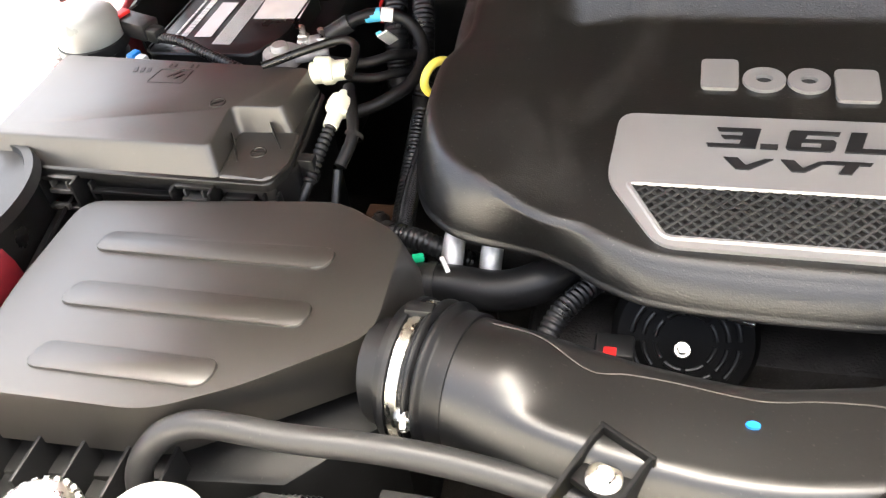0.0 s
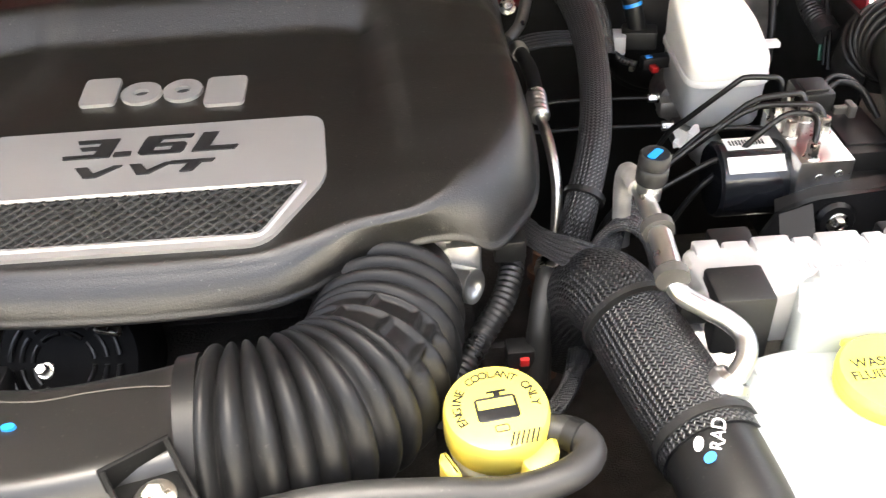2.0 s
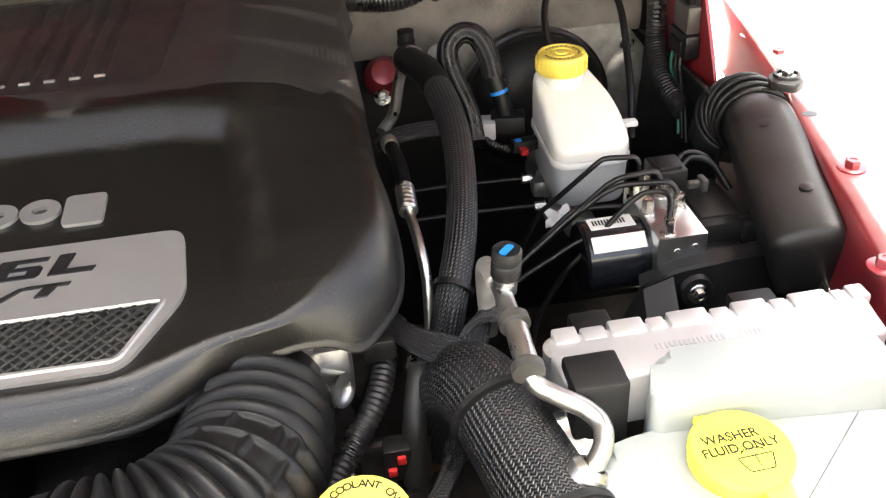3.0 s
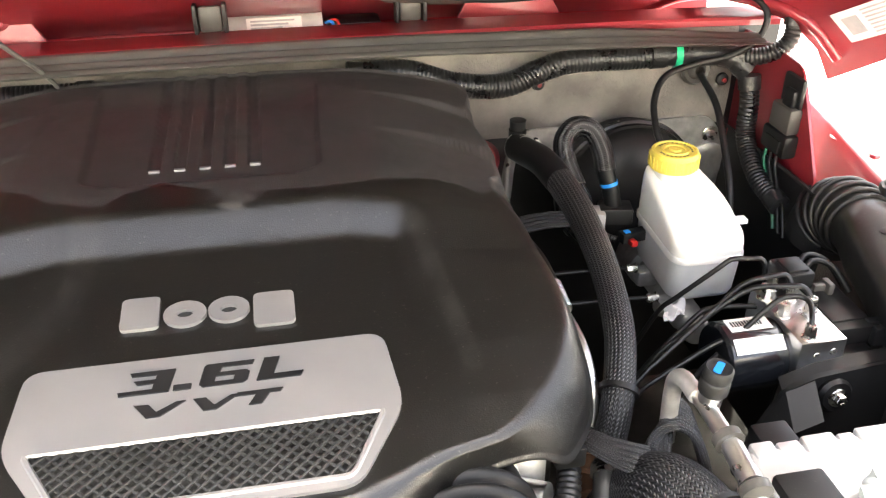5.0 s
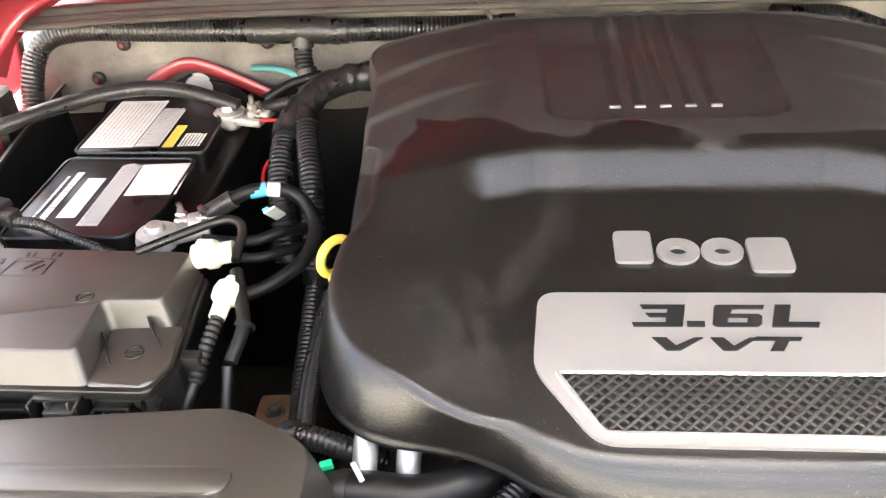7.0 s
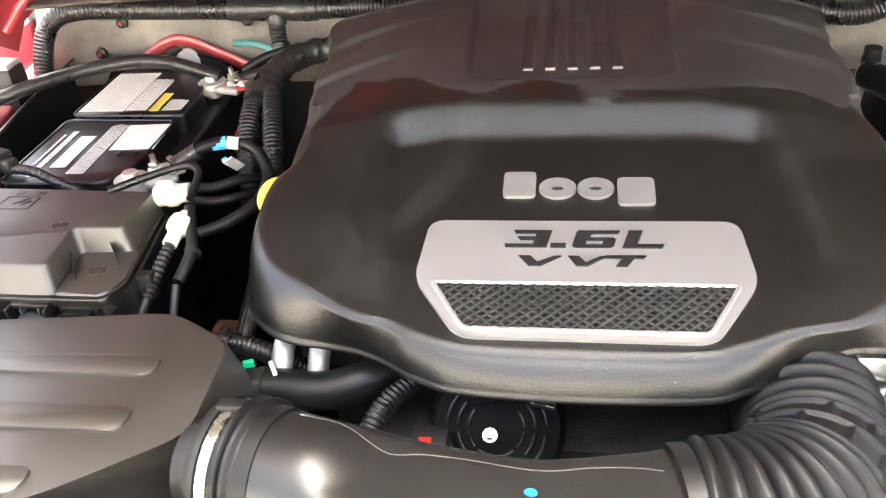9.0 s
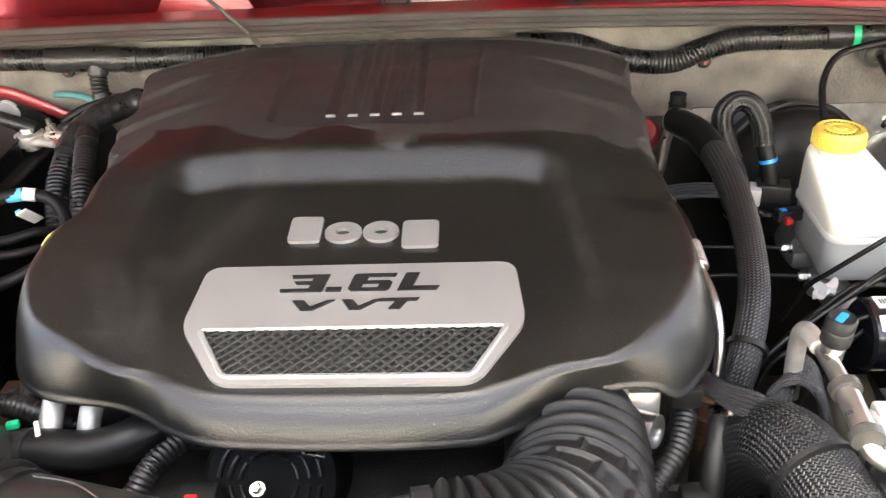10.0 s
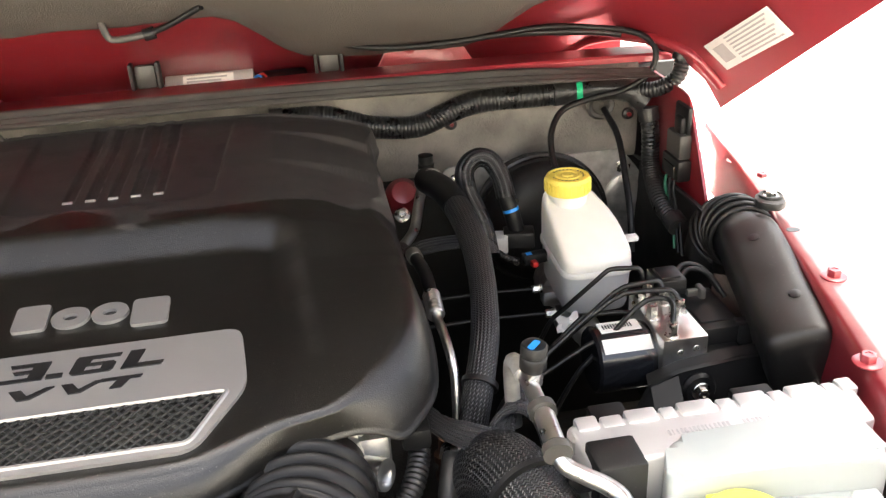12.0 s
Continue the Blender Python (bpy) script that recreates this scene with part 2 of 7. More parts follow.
def glare_on_level(m, most):
    """Paler colour on level faces, standing in for the sun glare that washes them out."""
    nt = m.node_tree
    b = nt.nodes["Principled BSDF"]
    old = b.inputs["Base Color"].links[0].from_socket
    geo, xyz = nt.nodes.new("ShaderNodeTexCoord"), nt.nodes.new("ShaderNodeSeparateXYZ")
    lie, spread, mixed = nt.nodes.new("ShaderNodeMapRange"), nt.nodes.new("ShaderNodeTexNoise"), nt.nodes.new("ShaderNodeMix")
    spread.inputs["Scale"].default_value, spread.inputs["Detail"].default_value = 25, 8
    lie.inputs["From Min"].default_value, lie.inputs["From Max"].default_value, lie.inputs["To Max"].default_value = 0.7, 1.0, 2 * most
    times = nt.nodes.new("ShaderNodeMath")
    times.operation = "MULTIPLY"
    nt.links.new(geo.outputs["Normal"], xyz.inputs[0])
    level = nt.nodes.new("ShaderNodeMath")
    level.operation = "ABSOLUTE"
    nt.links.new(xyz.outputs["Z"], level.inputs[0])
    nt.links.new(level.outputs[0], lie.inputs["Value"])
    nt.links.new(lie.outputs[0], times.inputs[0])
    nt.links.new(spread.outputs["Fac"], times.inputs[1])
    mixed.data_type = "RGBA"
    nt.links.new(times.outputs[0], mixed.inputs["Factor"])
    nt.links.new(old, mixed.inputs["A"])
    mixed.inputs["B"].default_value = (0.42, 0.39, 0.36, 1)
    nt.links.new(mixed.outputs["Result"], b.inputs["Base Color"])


def streaks(m):
    """Dried run-off marks along the grooves at the back of the cover."""
    nt = m.node_tree
    N, L = nt.nodes, nt.links
    b = N["Principled BSDF"]
    was = b.inputs["Base Color"].links[0].from_socket
    tc, mp, no = N.new("ShaderNodeTexCoord"), N.new("ShaderNodeMapping"), N.new("ShaderNodeTexNoise")
    mp.inputs["Scale"].default_value = (110, 7, 7)
    no.inputs["Scale"].default_value, no.inputs["Detail"].default_value = 1, 4
    L.new(tc.outputs["Object"], mp.inputs["Vector"])
    L.new(mp.outputs[0], no.inputs["Vector"])
    sep = N.new("ShaderNodeSeparateXYZ")
    L.new(tc.outputs["Object"], sep.inputs[0])
    mask = None
    for axis, lo, hi, c, d in ((0, -0.085, -0.02, -0.01, 0.065), (1, 0.27, 0.33, 0.47, 0.54)):
        for p, q in ((lo, hi), (d, c)):
            r = N.new("ShaderNodeMapRange")
            r.interpolation_type = "SMOOTHSTEP"
            r.inputs["From Min"].default_value, r.inputs["From Max"].default_value = p, q
            L.new(sep.outputs[axis], r.inputs["Value"])
            if mask is None:
                mask = r.outputs[0]
            else:
                x = N.new("ShaderNodeMath")
                x.operation = "MULTIPLY"
                L.new(mask, x.inputs[0])
                L.new(r.outputs[0], x.inputs[1])
                mask = x.outputs[0]
    cut = N.new("ShaderNodeMapRange")
    cut.inputs["From Min"].default_value, cut.inputs["From Max"].default_value, cut.inputs["To Max"].default_value = 0.48, 0.75, 0.35
    L.new(no.outputs["Fac"], cut.inputs["Value"])
    x = N.new("ShaderNodeMath")
    x.operation = "MULTIPLY"
    L.new(mask, x.inputs[0])
    L.new(cut.outputs[0], x.inputs[1])
    mix = N.new("ShaderNodeMix")
    mix.data_type = "RGBA"
    L.new(x.outputs[0], mix.inputs["Factor"])
    L.new(was, mix.inputs["A"])
    mix.inputs["B"].default_value = (0.13, 0.12, 0.11, 1)
    L.new(mix.outputs["Result"], b.inputs["Base Color"])


streaks(COVER)


def film_and_bounce(m):
    """Dusty water dried over the cover's back, paler in place of missing bounce light, with a wandering border and tide
    lines.
    """
    nt = m.node_tree
    N, L = nt.nodes, nt.links
    b = N["Principled BSDF"]
    was = b.inputs["Base Color"].links[0].from_socket

    def calc(op, a, c):
        n = N.new("ShaderNodeMath")
        n.operation = op
        for i, v in enumerate((a, c)):
            if isinstance(v, (int, float)):
                n.inputs[i].default_value = v
            else:
                L.new(v, n.inputs[i])
        return n.outputs[0]

    def span(v, lo, hi, top):
        r = N.new("ShaderNodeMapRange")
        r.inputs["From Min"].default_value, r.inputs["From Max"].default_value, r.inputs["To Max"].default_value = lo, hi, top
        L.new(v, r.inputs["Value"])
        return r.outputs[0]

    tc, sep = N.new("ShaderNodeTexCoord"), N.new("ShaderNodeSeparateXYZ")
    L.new(tc.outputs["Object"], sep.inputs[0])
    big, fine = N.new("ShaderNodeTexNoise"), N.new("ShaderNodeTexNoise")
    big.inputs["Scale"].default_value, big.inputs["Detail"].default_value, big.inputs["Distortion"].default_value = 8, 3, 0.6
    fine.inputs["Scale"].default_value, fine.inputs["Detail"].default_value = 38, 8
    for n in (big, fine):
        L.new(tc.outputs["Object"], n.inputs["Vector"])
    edge = calc("ADD", calc("SUBTRACT", sep.outputs[1], 0.145), calc("MULTIPLY", calc("SUBTRACT", big.outputs["Fac"], 0.5), 0.22))
    sheet = span(edge, 0.097, 0.110, 1.0)
    tide = calc("MULTIPLY", span(edge, 0.098, 0.104, 1.0), calc("SUBTRACT", 1.0, span(edge, 0.106, 0.116, 1.0)))
    amount = calc("ADD", calc("MULTIPLY", sheet, calc("ADD", 0.32, span(fine.outputs["Fac"], 0.3, 0.75, 0.18))), calc("MULTIPLY", tide, 0.24))
    mix = N.new("ShaderNodeMix")
    mix.data_type = "RGBA"
    L.new(amount, mix.inputs["Factor"])
    L.new(was, mix.inputs["A"])
    mix.inputs["B"].default_value = (0.058, 0.050, 0.047, 1)
    L.new(mix.outputs["Result"], b.inputs["Base Color"])
    gloss = b.inputs["Roughness"].links[0].from_socket
    L.new(calc("ADD", gloss, calc("MULTIPLY", amount, 0.75)), b.inputs["Roughness"])


film_and_bounce(COVER)


def runs(m, marks):
    """Dried run-off smears: ((x, y) from, (x, y) to, half width) each, with mottled, soft borders."""
    nt = m.node_tree
    N, L = nt.nodes, nt.links
    b = N["Principled BSDF"]

    def vec(op, a, c, out=0):
        n = N.new("ShaderNodeVectorMath")
        n.operation = op
        for i, v in enumerate((a, c)):
            if isinstance(v, (tuple, Vector)):
                n.inputs[i].default_value = v
            elif v is not None:
                L.new(v, n.inputs[i])
        return n.outputs[out], n

    tc, no = N.new("ShaderNodeTexCoord"), N.new("ShaderNodeTexNoise")
    no.inputs["Scale"].default_value, no.inputs["Detail"].default_value = 45, 7
    L.new(tc.outputs["Object"], no.inputs["Vector"])
    flat, _ = vec("MULTIPLY", tc.outputs["Object"], (1, 1, 0))
    total = None
    for p, q, w in marks:
        a, d = Vector((*p, 0)), Vector((*q, 0)) - Vector((*p, 0))
        pa, _ = vec("SUBTRACT", flat, a)
        dot, _ = vec("DOT_PRODUCT", pa, d / d.length_squared, 1)
        cl = N.new("ShaderNodeClamp")
        L.new(dot, cl.inputs[0])
        along, n = vec("SCALE", d, None)
        L.new(cl.outputs[0], n.inputs["Scale"])
        off, _ = vec("SUBTRACT", pa, along)
        dist, _ = vec("LENGTH", off, None, 1)
        mr = N.new("ShaderNodeMapRange")
        mr.interpolation_type = "SMOOTHSTEP"
        mr.inputs["From Min"].default_value, mr.inputs["From Max"].default_value = w, w * 0.45
        L.new(dist, mr.inputs["Value"])
        if total is None:
            total = mr.outputs[0]
        else:
            mx = N.new("ShaderNodeMath")
            mx.operation = "MAXIMUM"
            L.new(total, mx.inputs[0])
            L.new(mr.outputs[0], mx.inputs[1])
            total = mx.outputs[0]
    cut = N.new("ShaderNodeMapRange")
    cut.inputs["From Min"].default_value, cut.inputs["From Max"].default_value, cut.inputs["To Max"].default_value = 0.32, 0.66, 0.20
    L.new(no.outputs["Fac"], cut.inputs["Value"])
    amount = N.new("ShaderNodeMath")
    amount.operation = "MULTIPLY"
    L.new(total, amount.inputs[0])
    L.new(cut.outputs[0], amount.inputs[1])
    was = b.inputs["Base Color"].links[0].from_socket
    mix = N.new("ShaderNodeMix")
    mix.data_type = "RGBA"
    L.new(amount.outputs[0], mix.inputs["Factor"])
    L.new(was, mix.inputs["A"])
    mix.inputs["B"].default_value = (0.075, 0.070, 0.064, 1)
    L.new(mix.outputs["Result"], b.inputs["Base Color"])


runs(COVER, (((-0.104, 0.215), (-0.116, 0.140), 0.017), ((-0.116, 0.140), (-0.160, 0.075), 0.019), ((-0.180, 0.085), (-0.160, -0.012), 0.012), ((0.172, 0.190), (0.190, 0.030), 0.010), ((-0.215, 0.060), (-0.180, -0.005), 0.022)))
PLASTIC = stuff("satin_black_plastic", (0.008, 0.0078, 0.0075), 0.32, var=0.15, scale=12, grain=1800, bump=0.12, dust=0.10, spec=0.48)
INTAKE = stuff("gloss_black_intake_plastic", (0.009, 0.0088, 0.0085), 0.33, var=0.12, scale=14, grain=1600, bump=0.10, dust=0.12, spec=0.65)
# Paler than the duct: the glint along its mould seam, as colour.
SEAMGLINT = stuff("mould_seam_glint", (0.0600, 0.0528, 0.0480), 0.4, var=0.2, scale=60, bump=0)
LIDPLASTIC = stuff("grained_black_plastic", (0.0266, 0.0238, 0.0199), 0.40, var=0.12, scale=10, grain=2200, bump=0.2, dust=0.10, spec=1.0)
# Paler than the box's plastic, for the light the latches catch.
LATCH = stuff("lit_latch_plastic", (0.045, 0.045, 0.043), 0.4, var=0.2, scale=40, bump=0.08, dust=0.1, spec=0.7)
DARK = stuff("dull_black_plastic", (0.011, 0.011, 0.011), 0.46, var=0.25, scale=25, bump=0.15, dust=0.08, spec=0.36)
RUBBER = stuff("black_rubber", (0.0075, 0.0075, 0.0078), 0.43, var=0.2, scale=40, bump=0.12, dust=0.10, spec=0.3)
DUSTY = stuff("dusty_black_plastic", (0.014, 0.0135, 0.0125), 0.45, var=0.25, scale=18, grain=1500, bump=0.12, dust=0.18)
SMOKED = stuff("smoky_translucent_plastic", (0.20, 0.21, 0.21), 0.3, var=0.08, scale=30, bump=0.05, sss=0.3)
MATTE = stuff("matt_black_coating", (0.004, 0.004, 0.004), 0.65, var=0.2, scale=30, bump=0.15, dust=0.05, spec=0.15)
HOSE = stuff("weathered_rubber", (0.022, 0.0215, 0.021), 0.48, var=0.15, scale=40, bump=0.12, dust=0.12)
CONDUIT = stuff("corrugated_black_conduit", (0.016, 0.016, 0.016), 0.3, var=0.2, scale=40, bump=0.05, dust=0.12)
TAPE = stuff("black_cloth_tape", (0.02, 0.02, 0.02), 0.32, var=0.3, scale=90, grain=300, bump=0.5, dist=0.0012, dust=0.15)
SILVER = stuff("silver_paint", (0.37, 0.365, 0.365), 0.34, metal=0.55, var=0.03, scale=20, grain=3000, bump=0.04)
CASEALU = stuff("pale_cast_case", (0.60, 0.595, 0.59), 0.36, metal=0.45, var=0.06, scale=25, grain=1500, bump=0.12, dust=0.06)
ALU = stuff("bare_aluminium", (0.62, 0.62, 0.61), 0.32, metal=1.0, var=0.12, scale=60, grain=1200, bump=0.1)
CAST = stuff("cast_aluminium", (0.6, 0.59, 0.57), 0.5, metal=0.9, var=0.2, scale=80, grain=700, bump=0.4)
ZINC = stuff("zinc_plated_steel", (0.62, 0.6, 0.55), 0.28, metal=1.0, var=0.2, scale=120, bump=0.1)
PAINT = stuff("red_metallic_paint", (0.30, 0.024, 0.036), 0.42, metal=0.25, var=0.06, scale=15, grain=4000, bump=0.03, coat=1.0, dust=0.14)
PAINT.node_tree.nodes["Principled BSDF"].inputs["Coat Roughness"].default_value = 0.2
# Fender red; the washed-out glare of its sunlit tops is mixed into the colour.
FENDERPAINT = stuff("red_paint_with_glare", (0.30, 0.024, 0.036), 0.42, metal=0.25, var=0.06, scale=15, grain=4000, bump=0.03, coat=1.0, dust=0.14)
glare_on_level(FENDERPAINT, 0.32)
GLOSSBLACK = stuff("gloss_black_enamel", (0.010, 0.011, 0.013), 0.16, var=0.1, scale=20, bump=0.02, spec=0.8)
LEAD = stuff("pale_oxidised_lead", (0.52, 0.50, 0.47), 0.5, metal=0.35, var=0.25, scale=70, grain=500, bump=0.5, dist=0.0006)
GREENWIRE = stuff("dark_green_wire", (0.03, 0.16, 0.09), 0.35, var=0.1, bump=0.03)
YELLOW = stuff("yellow_plastic", (0.85, 0.69, 0.12), 0.4, var=0.04, scale=30, bump=0.05, sss=0.15)
LEMON = stuff("translucent_yellow_plastic", (0.85, 0.80, 0.10), 0.35, var=0.05, scale=30, bump=0.05, sss=0.3)
MILK = stuff("milky_plastic", (0.86, 0.84, 0.77), 0.38, var=0.04, scale=25, grain=600, bump=0.06, sss=0.5)
MILKGREY = stuff("greyish_translucent_plastic", (0.66, 0.67, 0.66), 0.35, var=0.08, scale=25, grain=600, bump=0.06, sss=0.5)
MILKBLUE = stuff("bluish_milky_plastic", (0.37, 0.40, 0.39), 0.4, var=0.06, scale=18, grain=300, bump=0.1, sss=0.5)
IVORY = stuff("ivory_plastic", (0.74, 0.73, 0.58), 0.4, var=0.06, scale=60, bump=0.05)
WHITE = stuff("white_print", (0.8, 0.8, 0.78), 0.45, var=0.05, scale=60, bump=0)
GREYPAINT = stuff("dull_grey_paint", (0.5, 0.5, 0.48), 0.4, var=0.1, scale=40, bump=0.1, dust=0.1)
GREYPRINT = stuff("grey_print", (0.42, 0.42, 0.42), 0.45, var=0.1, scale=60, bump=0)
BLACKPRINT = stuff("black_print", (0.012, 0.012, 0.013), 0.35, var=0.1, scale=60, bump=0)
BLUEDOT = stuff("blue_paint_mark", (0.02, 0.25, 0.75), 0.4, var=0.1, bump=0)
DARKRED = stuff("dark_red_plastic", (0.16, 0.008, 0.012), 0.4, var=0.1, bump=0.05)
TEAL = stuff("dull_teal_tape", (0.07, 0.22, 0.22), 0.45, var=0.15, bump=0.05)
GREENTAPE = stuff("green_tape", (0.02, 0.5, 0.22), 0.4, var=0.1, bump=0.05)
CYAN = stuff("cyan_tape", (0.1, 0.5, 0.75), 0.4, var=0.1, bump=0.05)
REDPLASTIC = stuff("red_plastic", (0.55, 0.02, 0.02), 0.4, var=0.1, bump=0.05)
INSULATION = stuff("grey_firewall_blanket", (0.170, 0.157, 0.140), 0.75, var=0.5, scale=13, grain=250, bump=0.5, dist=0.002, dust=0.2)
LINER = stuff("brown_grey_hood_liner", (0.080, 0.067, 0.056), 0.9, var=0.2, scale=15, grain=500, bump=0.6, dist=0.002)
SEAL = stuff("grey_black_seal_rubber", (0.06, 0.057, 0.052), 0.42, var=0.2, scale=25, bump=0.1, dust=0.2)
CONCRETE = stuff("light_concrete", (0.46, 0.445, 0.42), 0.85, var=0.12, scale=3, grain=120, bump=0.3, dist=0.003)
STUCCO = stuff("beige_stucco", (0.52, 0.485, 0.43), 0.9, var=0.1, scale=2, grain=90, bump=0.5, dist=0.004)
SOOT = stuff("grimy_dark_metal", (0.055, 0.05, 0.045), 0.55, metal=0.3, var=0.5, scale=30, grain=400, bump=0.6, dist=0.002, dust=0.2)
RUSTY = stuff("rusty_brown_steel", (0.11, 0.055, 0.03), 0.7, metal=0.2, var=0.5, scale=40, grain=400, bump=0.5, dist=0.001)
GRILLE = stuff("black_mesh_plastic", (0.035, 0.035, 0.034), 0.35, var=0.1, bump=0.05, dust=0.1)
BRAID = braid("braided_black_sleeve", (0.005, 0.005, 0.006), (0.20, 0.20, 0.205), 24, 280, 0.36)
BRAIDWIDE = braid("wide_braided_sleeve", (0.004, 0.004, 0.005), (0.14, 0.14, 0.14), 46, 330, 0.34)
BRAIDFINE = braid("fine_braided_sleeve", (0.004, 0.004, 0.005), (0.17, 0.17, 0.175), 12, 380, 0.30)
GREASE = stuff("matt_white_label", (0.82, 0.81, 0.77), 0.5, var=0.06, scale=40, bump=0.03)

# ---- setting ----
def ease(a, b, t):
    t = min(1.0, max(0.0, (t - a) / (b - a)))
    return t * t * (3 - 2 * t)


def grid_mesh(name, rows):
    """A sheet through rows of points."""
    bm = bmesh.new()
    vs = [[bm.verts.new(p) for p in row] for row in rows]
    for a, b in zip(vs, vs[1:]):
        for i in range(len(a) - 1):
            bm.faces.new((a[i], a[i + 1], b[i + 1], b[i]))
    return bm


def thick(bm, d):
    """Gives a sheet thickness."""
    bmesh.ops.recalc_face_normals(bm, faces=bm.faces)
    bmesh.ops.solidify(bm, geom=bm.faces[:], thickness=d)
    return bm


# Unseen wall added ahead to give warm reflections on the plastic.
tagged(part("wall_front_unseen", box((-9, -4.4, 0), (9, -4.2, 3.0), 0.01), STUCCO, label="unseen beige stucco wall added ahead of the car for reflections"), category="wall", kind="structure")
ground = part("ground", box((-400, -400, -0.2), (400, 400, 0), 0), CONCRETE, label="sunlit grey concrete ground around the car")
tagged(ground, category="ground", kind="structure")

# firewall, with a blanket above; below, shade is put into its black colour
firewall = part("wall_firewall", box((-0.80, 0.585, 0.45), (0.742, 0.61, 1.12), 0.002), DARK, label="firewall behind the engine, coloured black for the shade")
tagged(firewall, category="firewall", kind="structure")


def blanket():
    rows = []
    for j in range(15):
        z = 1.0 - 0.015 + j * 0.0105
        row = []
        for i in range(81):
            x = -0.775 + i * 0.0181
            y = 0.578 - 0.012 * math.sin(j / 14 * math.pi) ** 0.5
            y += 0.008 * noise.noise((x * 9, z * 12, 0)) + 0.006 * noise.noise((x * 25, z * 25, 3))
            low = 0.03 * (1 if abs(x + 0.56) < 0.13 else 0) * (1 - j / 14)
            row.append((x, y, z + low))
        rows.append(row)
    return thick(grid_mesh("blanket", rows), 0.006)


tagged(part("wall_blanket", blanket(), INSULATION, label="dirty grey heat blanket on the firewall"), category="insulation", kind="structure")

# cowl: a red ledge, a trough behind it and a lip
cowl = part("cowl", grid_mesh("cowl", [[(x, y - 0.03 * (abs(x) / 0.75) ** 3, z) for x in np.linspace(-0.74, 0.70, 30)] for y, z in
            ((0.546, 1.139), (0.546, 1.146), (0.549, 1.149), (0.605, 1.147), (0.612, 1.143), (0.618, 1.085), (0.70, 1.075), (0.74, 1.08), (0.745, 1.125), (0.80, 1.13))]), PAINT,
            label="red painted cowl ledge under the open hood")
tagged(cowl, category="cowl", kind="structure")


def seal_strip():
    """Rubber seal with three ridges along the cowl's front edge."""
    prof = [(0.498, 1.140), (0.500, 1.143), (0.505, 1.144), (0.508, 1.138), (0.511, 1.138), (0.514, 1.146), (0.519, 1.147), (0.522, 1.142), (0.525, 1.142),
            (0.528, 1.151), (0.534, 1.153), (0.540, 1.151), (0.543, 1.147), (0.541, 1.134), (0.500, 1.137)]
    rows = []
    for y, z in prof + prof[:1]:
        rows.append([(x, y - 0.035 * max(0, abs(x + 0.02) / 0.7) ** 4, z - 0.006 * ease(0.05, 0.5, x) - 0.7 * max(0.0, z - 1.137) * ease(0.45, 0.66, x)) for x in np.linspace(-0.72, 0.66, 60)])
    return grid_mesh("seal", rows)


tagged(part("trim_cowl_seal", seal_strip(), SEAL, label="grey-black ribbed rubber seal along the cowl", sharp=60), category="seal", kind="structure")


def fender(side):
    """Inner fender: a top flange, its drop to the bay, and the outer skin; side +1 is the driver's."""
    line = [(0.775, 0.56), (0.735, 0.30), (0.715, 0.24), (0.672, 0.06), (0.628, -0.10), (0.60, -0.45)]
    rows = []
    for off, z in ((-0.004, 0.93), (-0.002, 0.99), (0.0, 1.008), (0.004, 1.012), (0.046, 1.012), (0.056, 1.008), (0.062, 0.996), (0.066, 0.93), (0.072, 0.78), (0.16, 0.74), (0.30, 0.72), (0.33, 0.60)):
        rows.append([(side * (x + off), y, z + (0.02 if y > 0.5 and off > -0.01 else 0.0)) for x, y in line])
    return thick(grid_mesh("fender", rows), 0.002)


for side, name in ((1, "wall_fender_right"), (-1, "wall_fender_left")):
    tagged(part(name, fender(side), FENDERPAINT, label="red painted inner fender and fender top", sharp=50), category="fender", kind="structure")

# Aprons get a dark colour in place of shade on red paint.
for side, name in ((1, "wall_apron_right"), (-1, "wall_apron_left")):
    rows = [[(side * (x + off), y, z) for x, y in ((0.775, 0.59), (0.735, 0.30), (0.715, 0.24), (0.672, 0.06), (0.628, -0.10), (0.60, -0.45))] for off, z in ((-0.05, 0.5), (-0.02, 0.80), (-0.008, 0.935))]
    tagged(part(name, thick(grid_mesh("apron", rows), 0.003), SOOT, label="inner fender apron, darkened for the shade below the flange"), category="apron", kind="structure")
tagged(part("wall_cowl_side", prism(rounded([(0.36, 0.80), (0.60, 0.80), (0.60, 1.115), (0.44, 1.112), (0.365, 0.985)], 0.02, 4), 0.0, 0.004, 0.001), PAINT,
            label="red painted cowl side panel", m=Matrix(((0, 0, 1, 0.690), (1, 0, 0, 0), (0, 1, 0, 0), (0, 0, 0, 1)))), category="body panel", kind="structure")
tagged(part("wall_cowl_side_left", box((-0.800, 0.46, 0.80), (-0.792, 0.60, 1.085), 0.003), PAINT,
            label="red painted cowl side panel"), category="body panel", kind="structure")
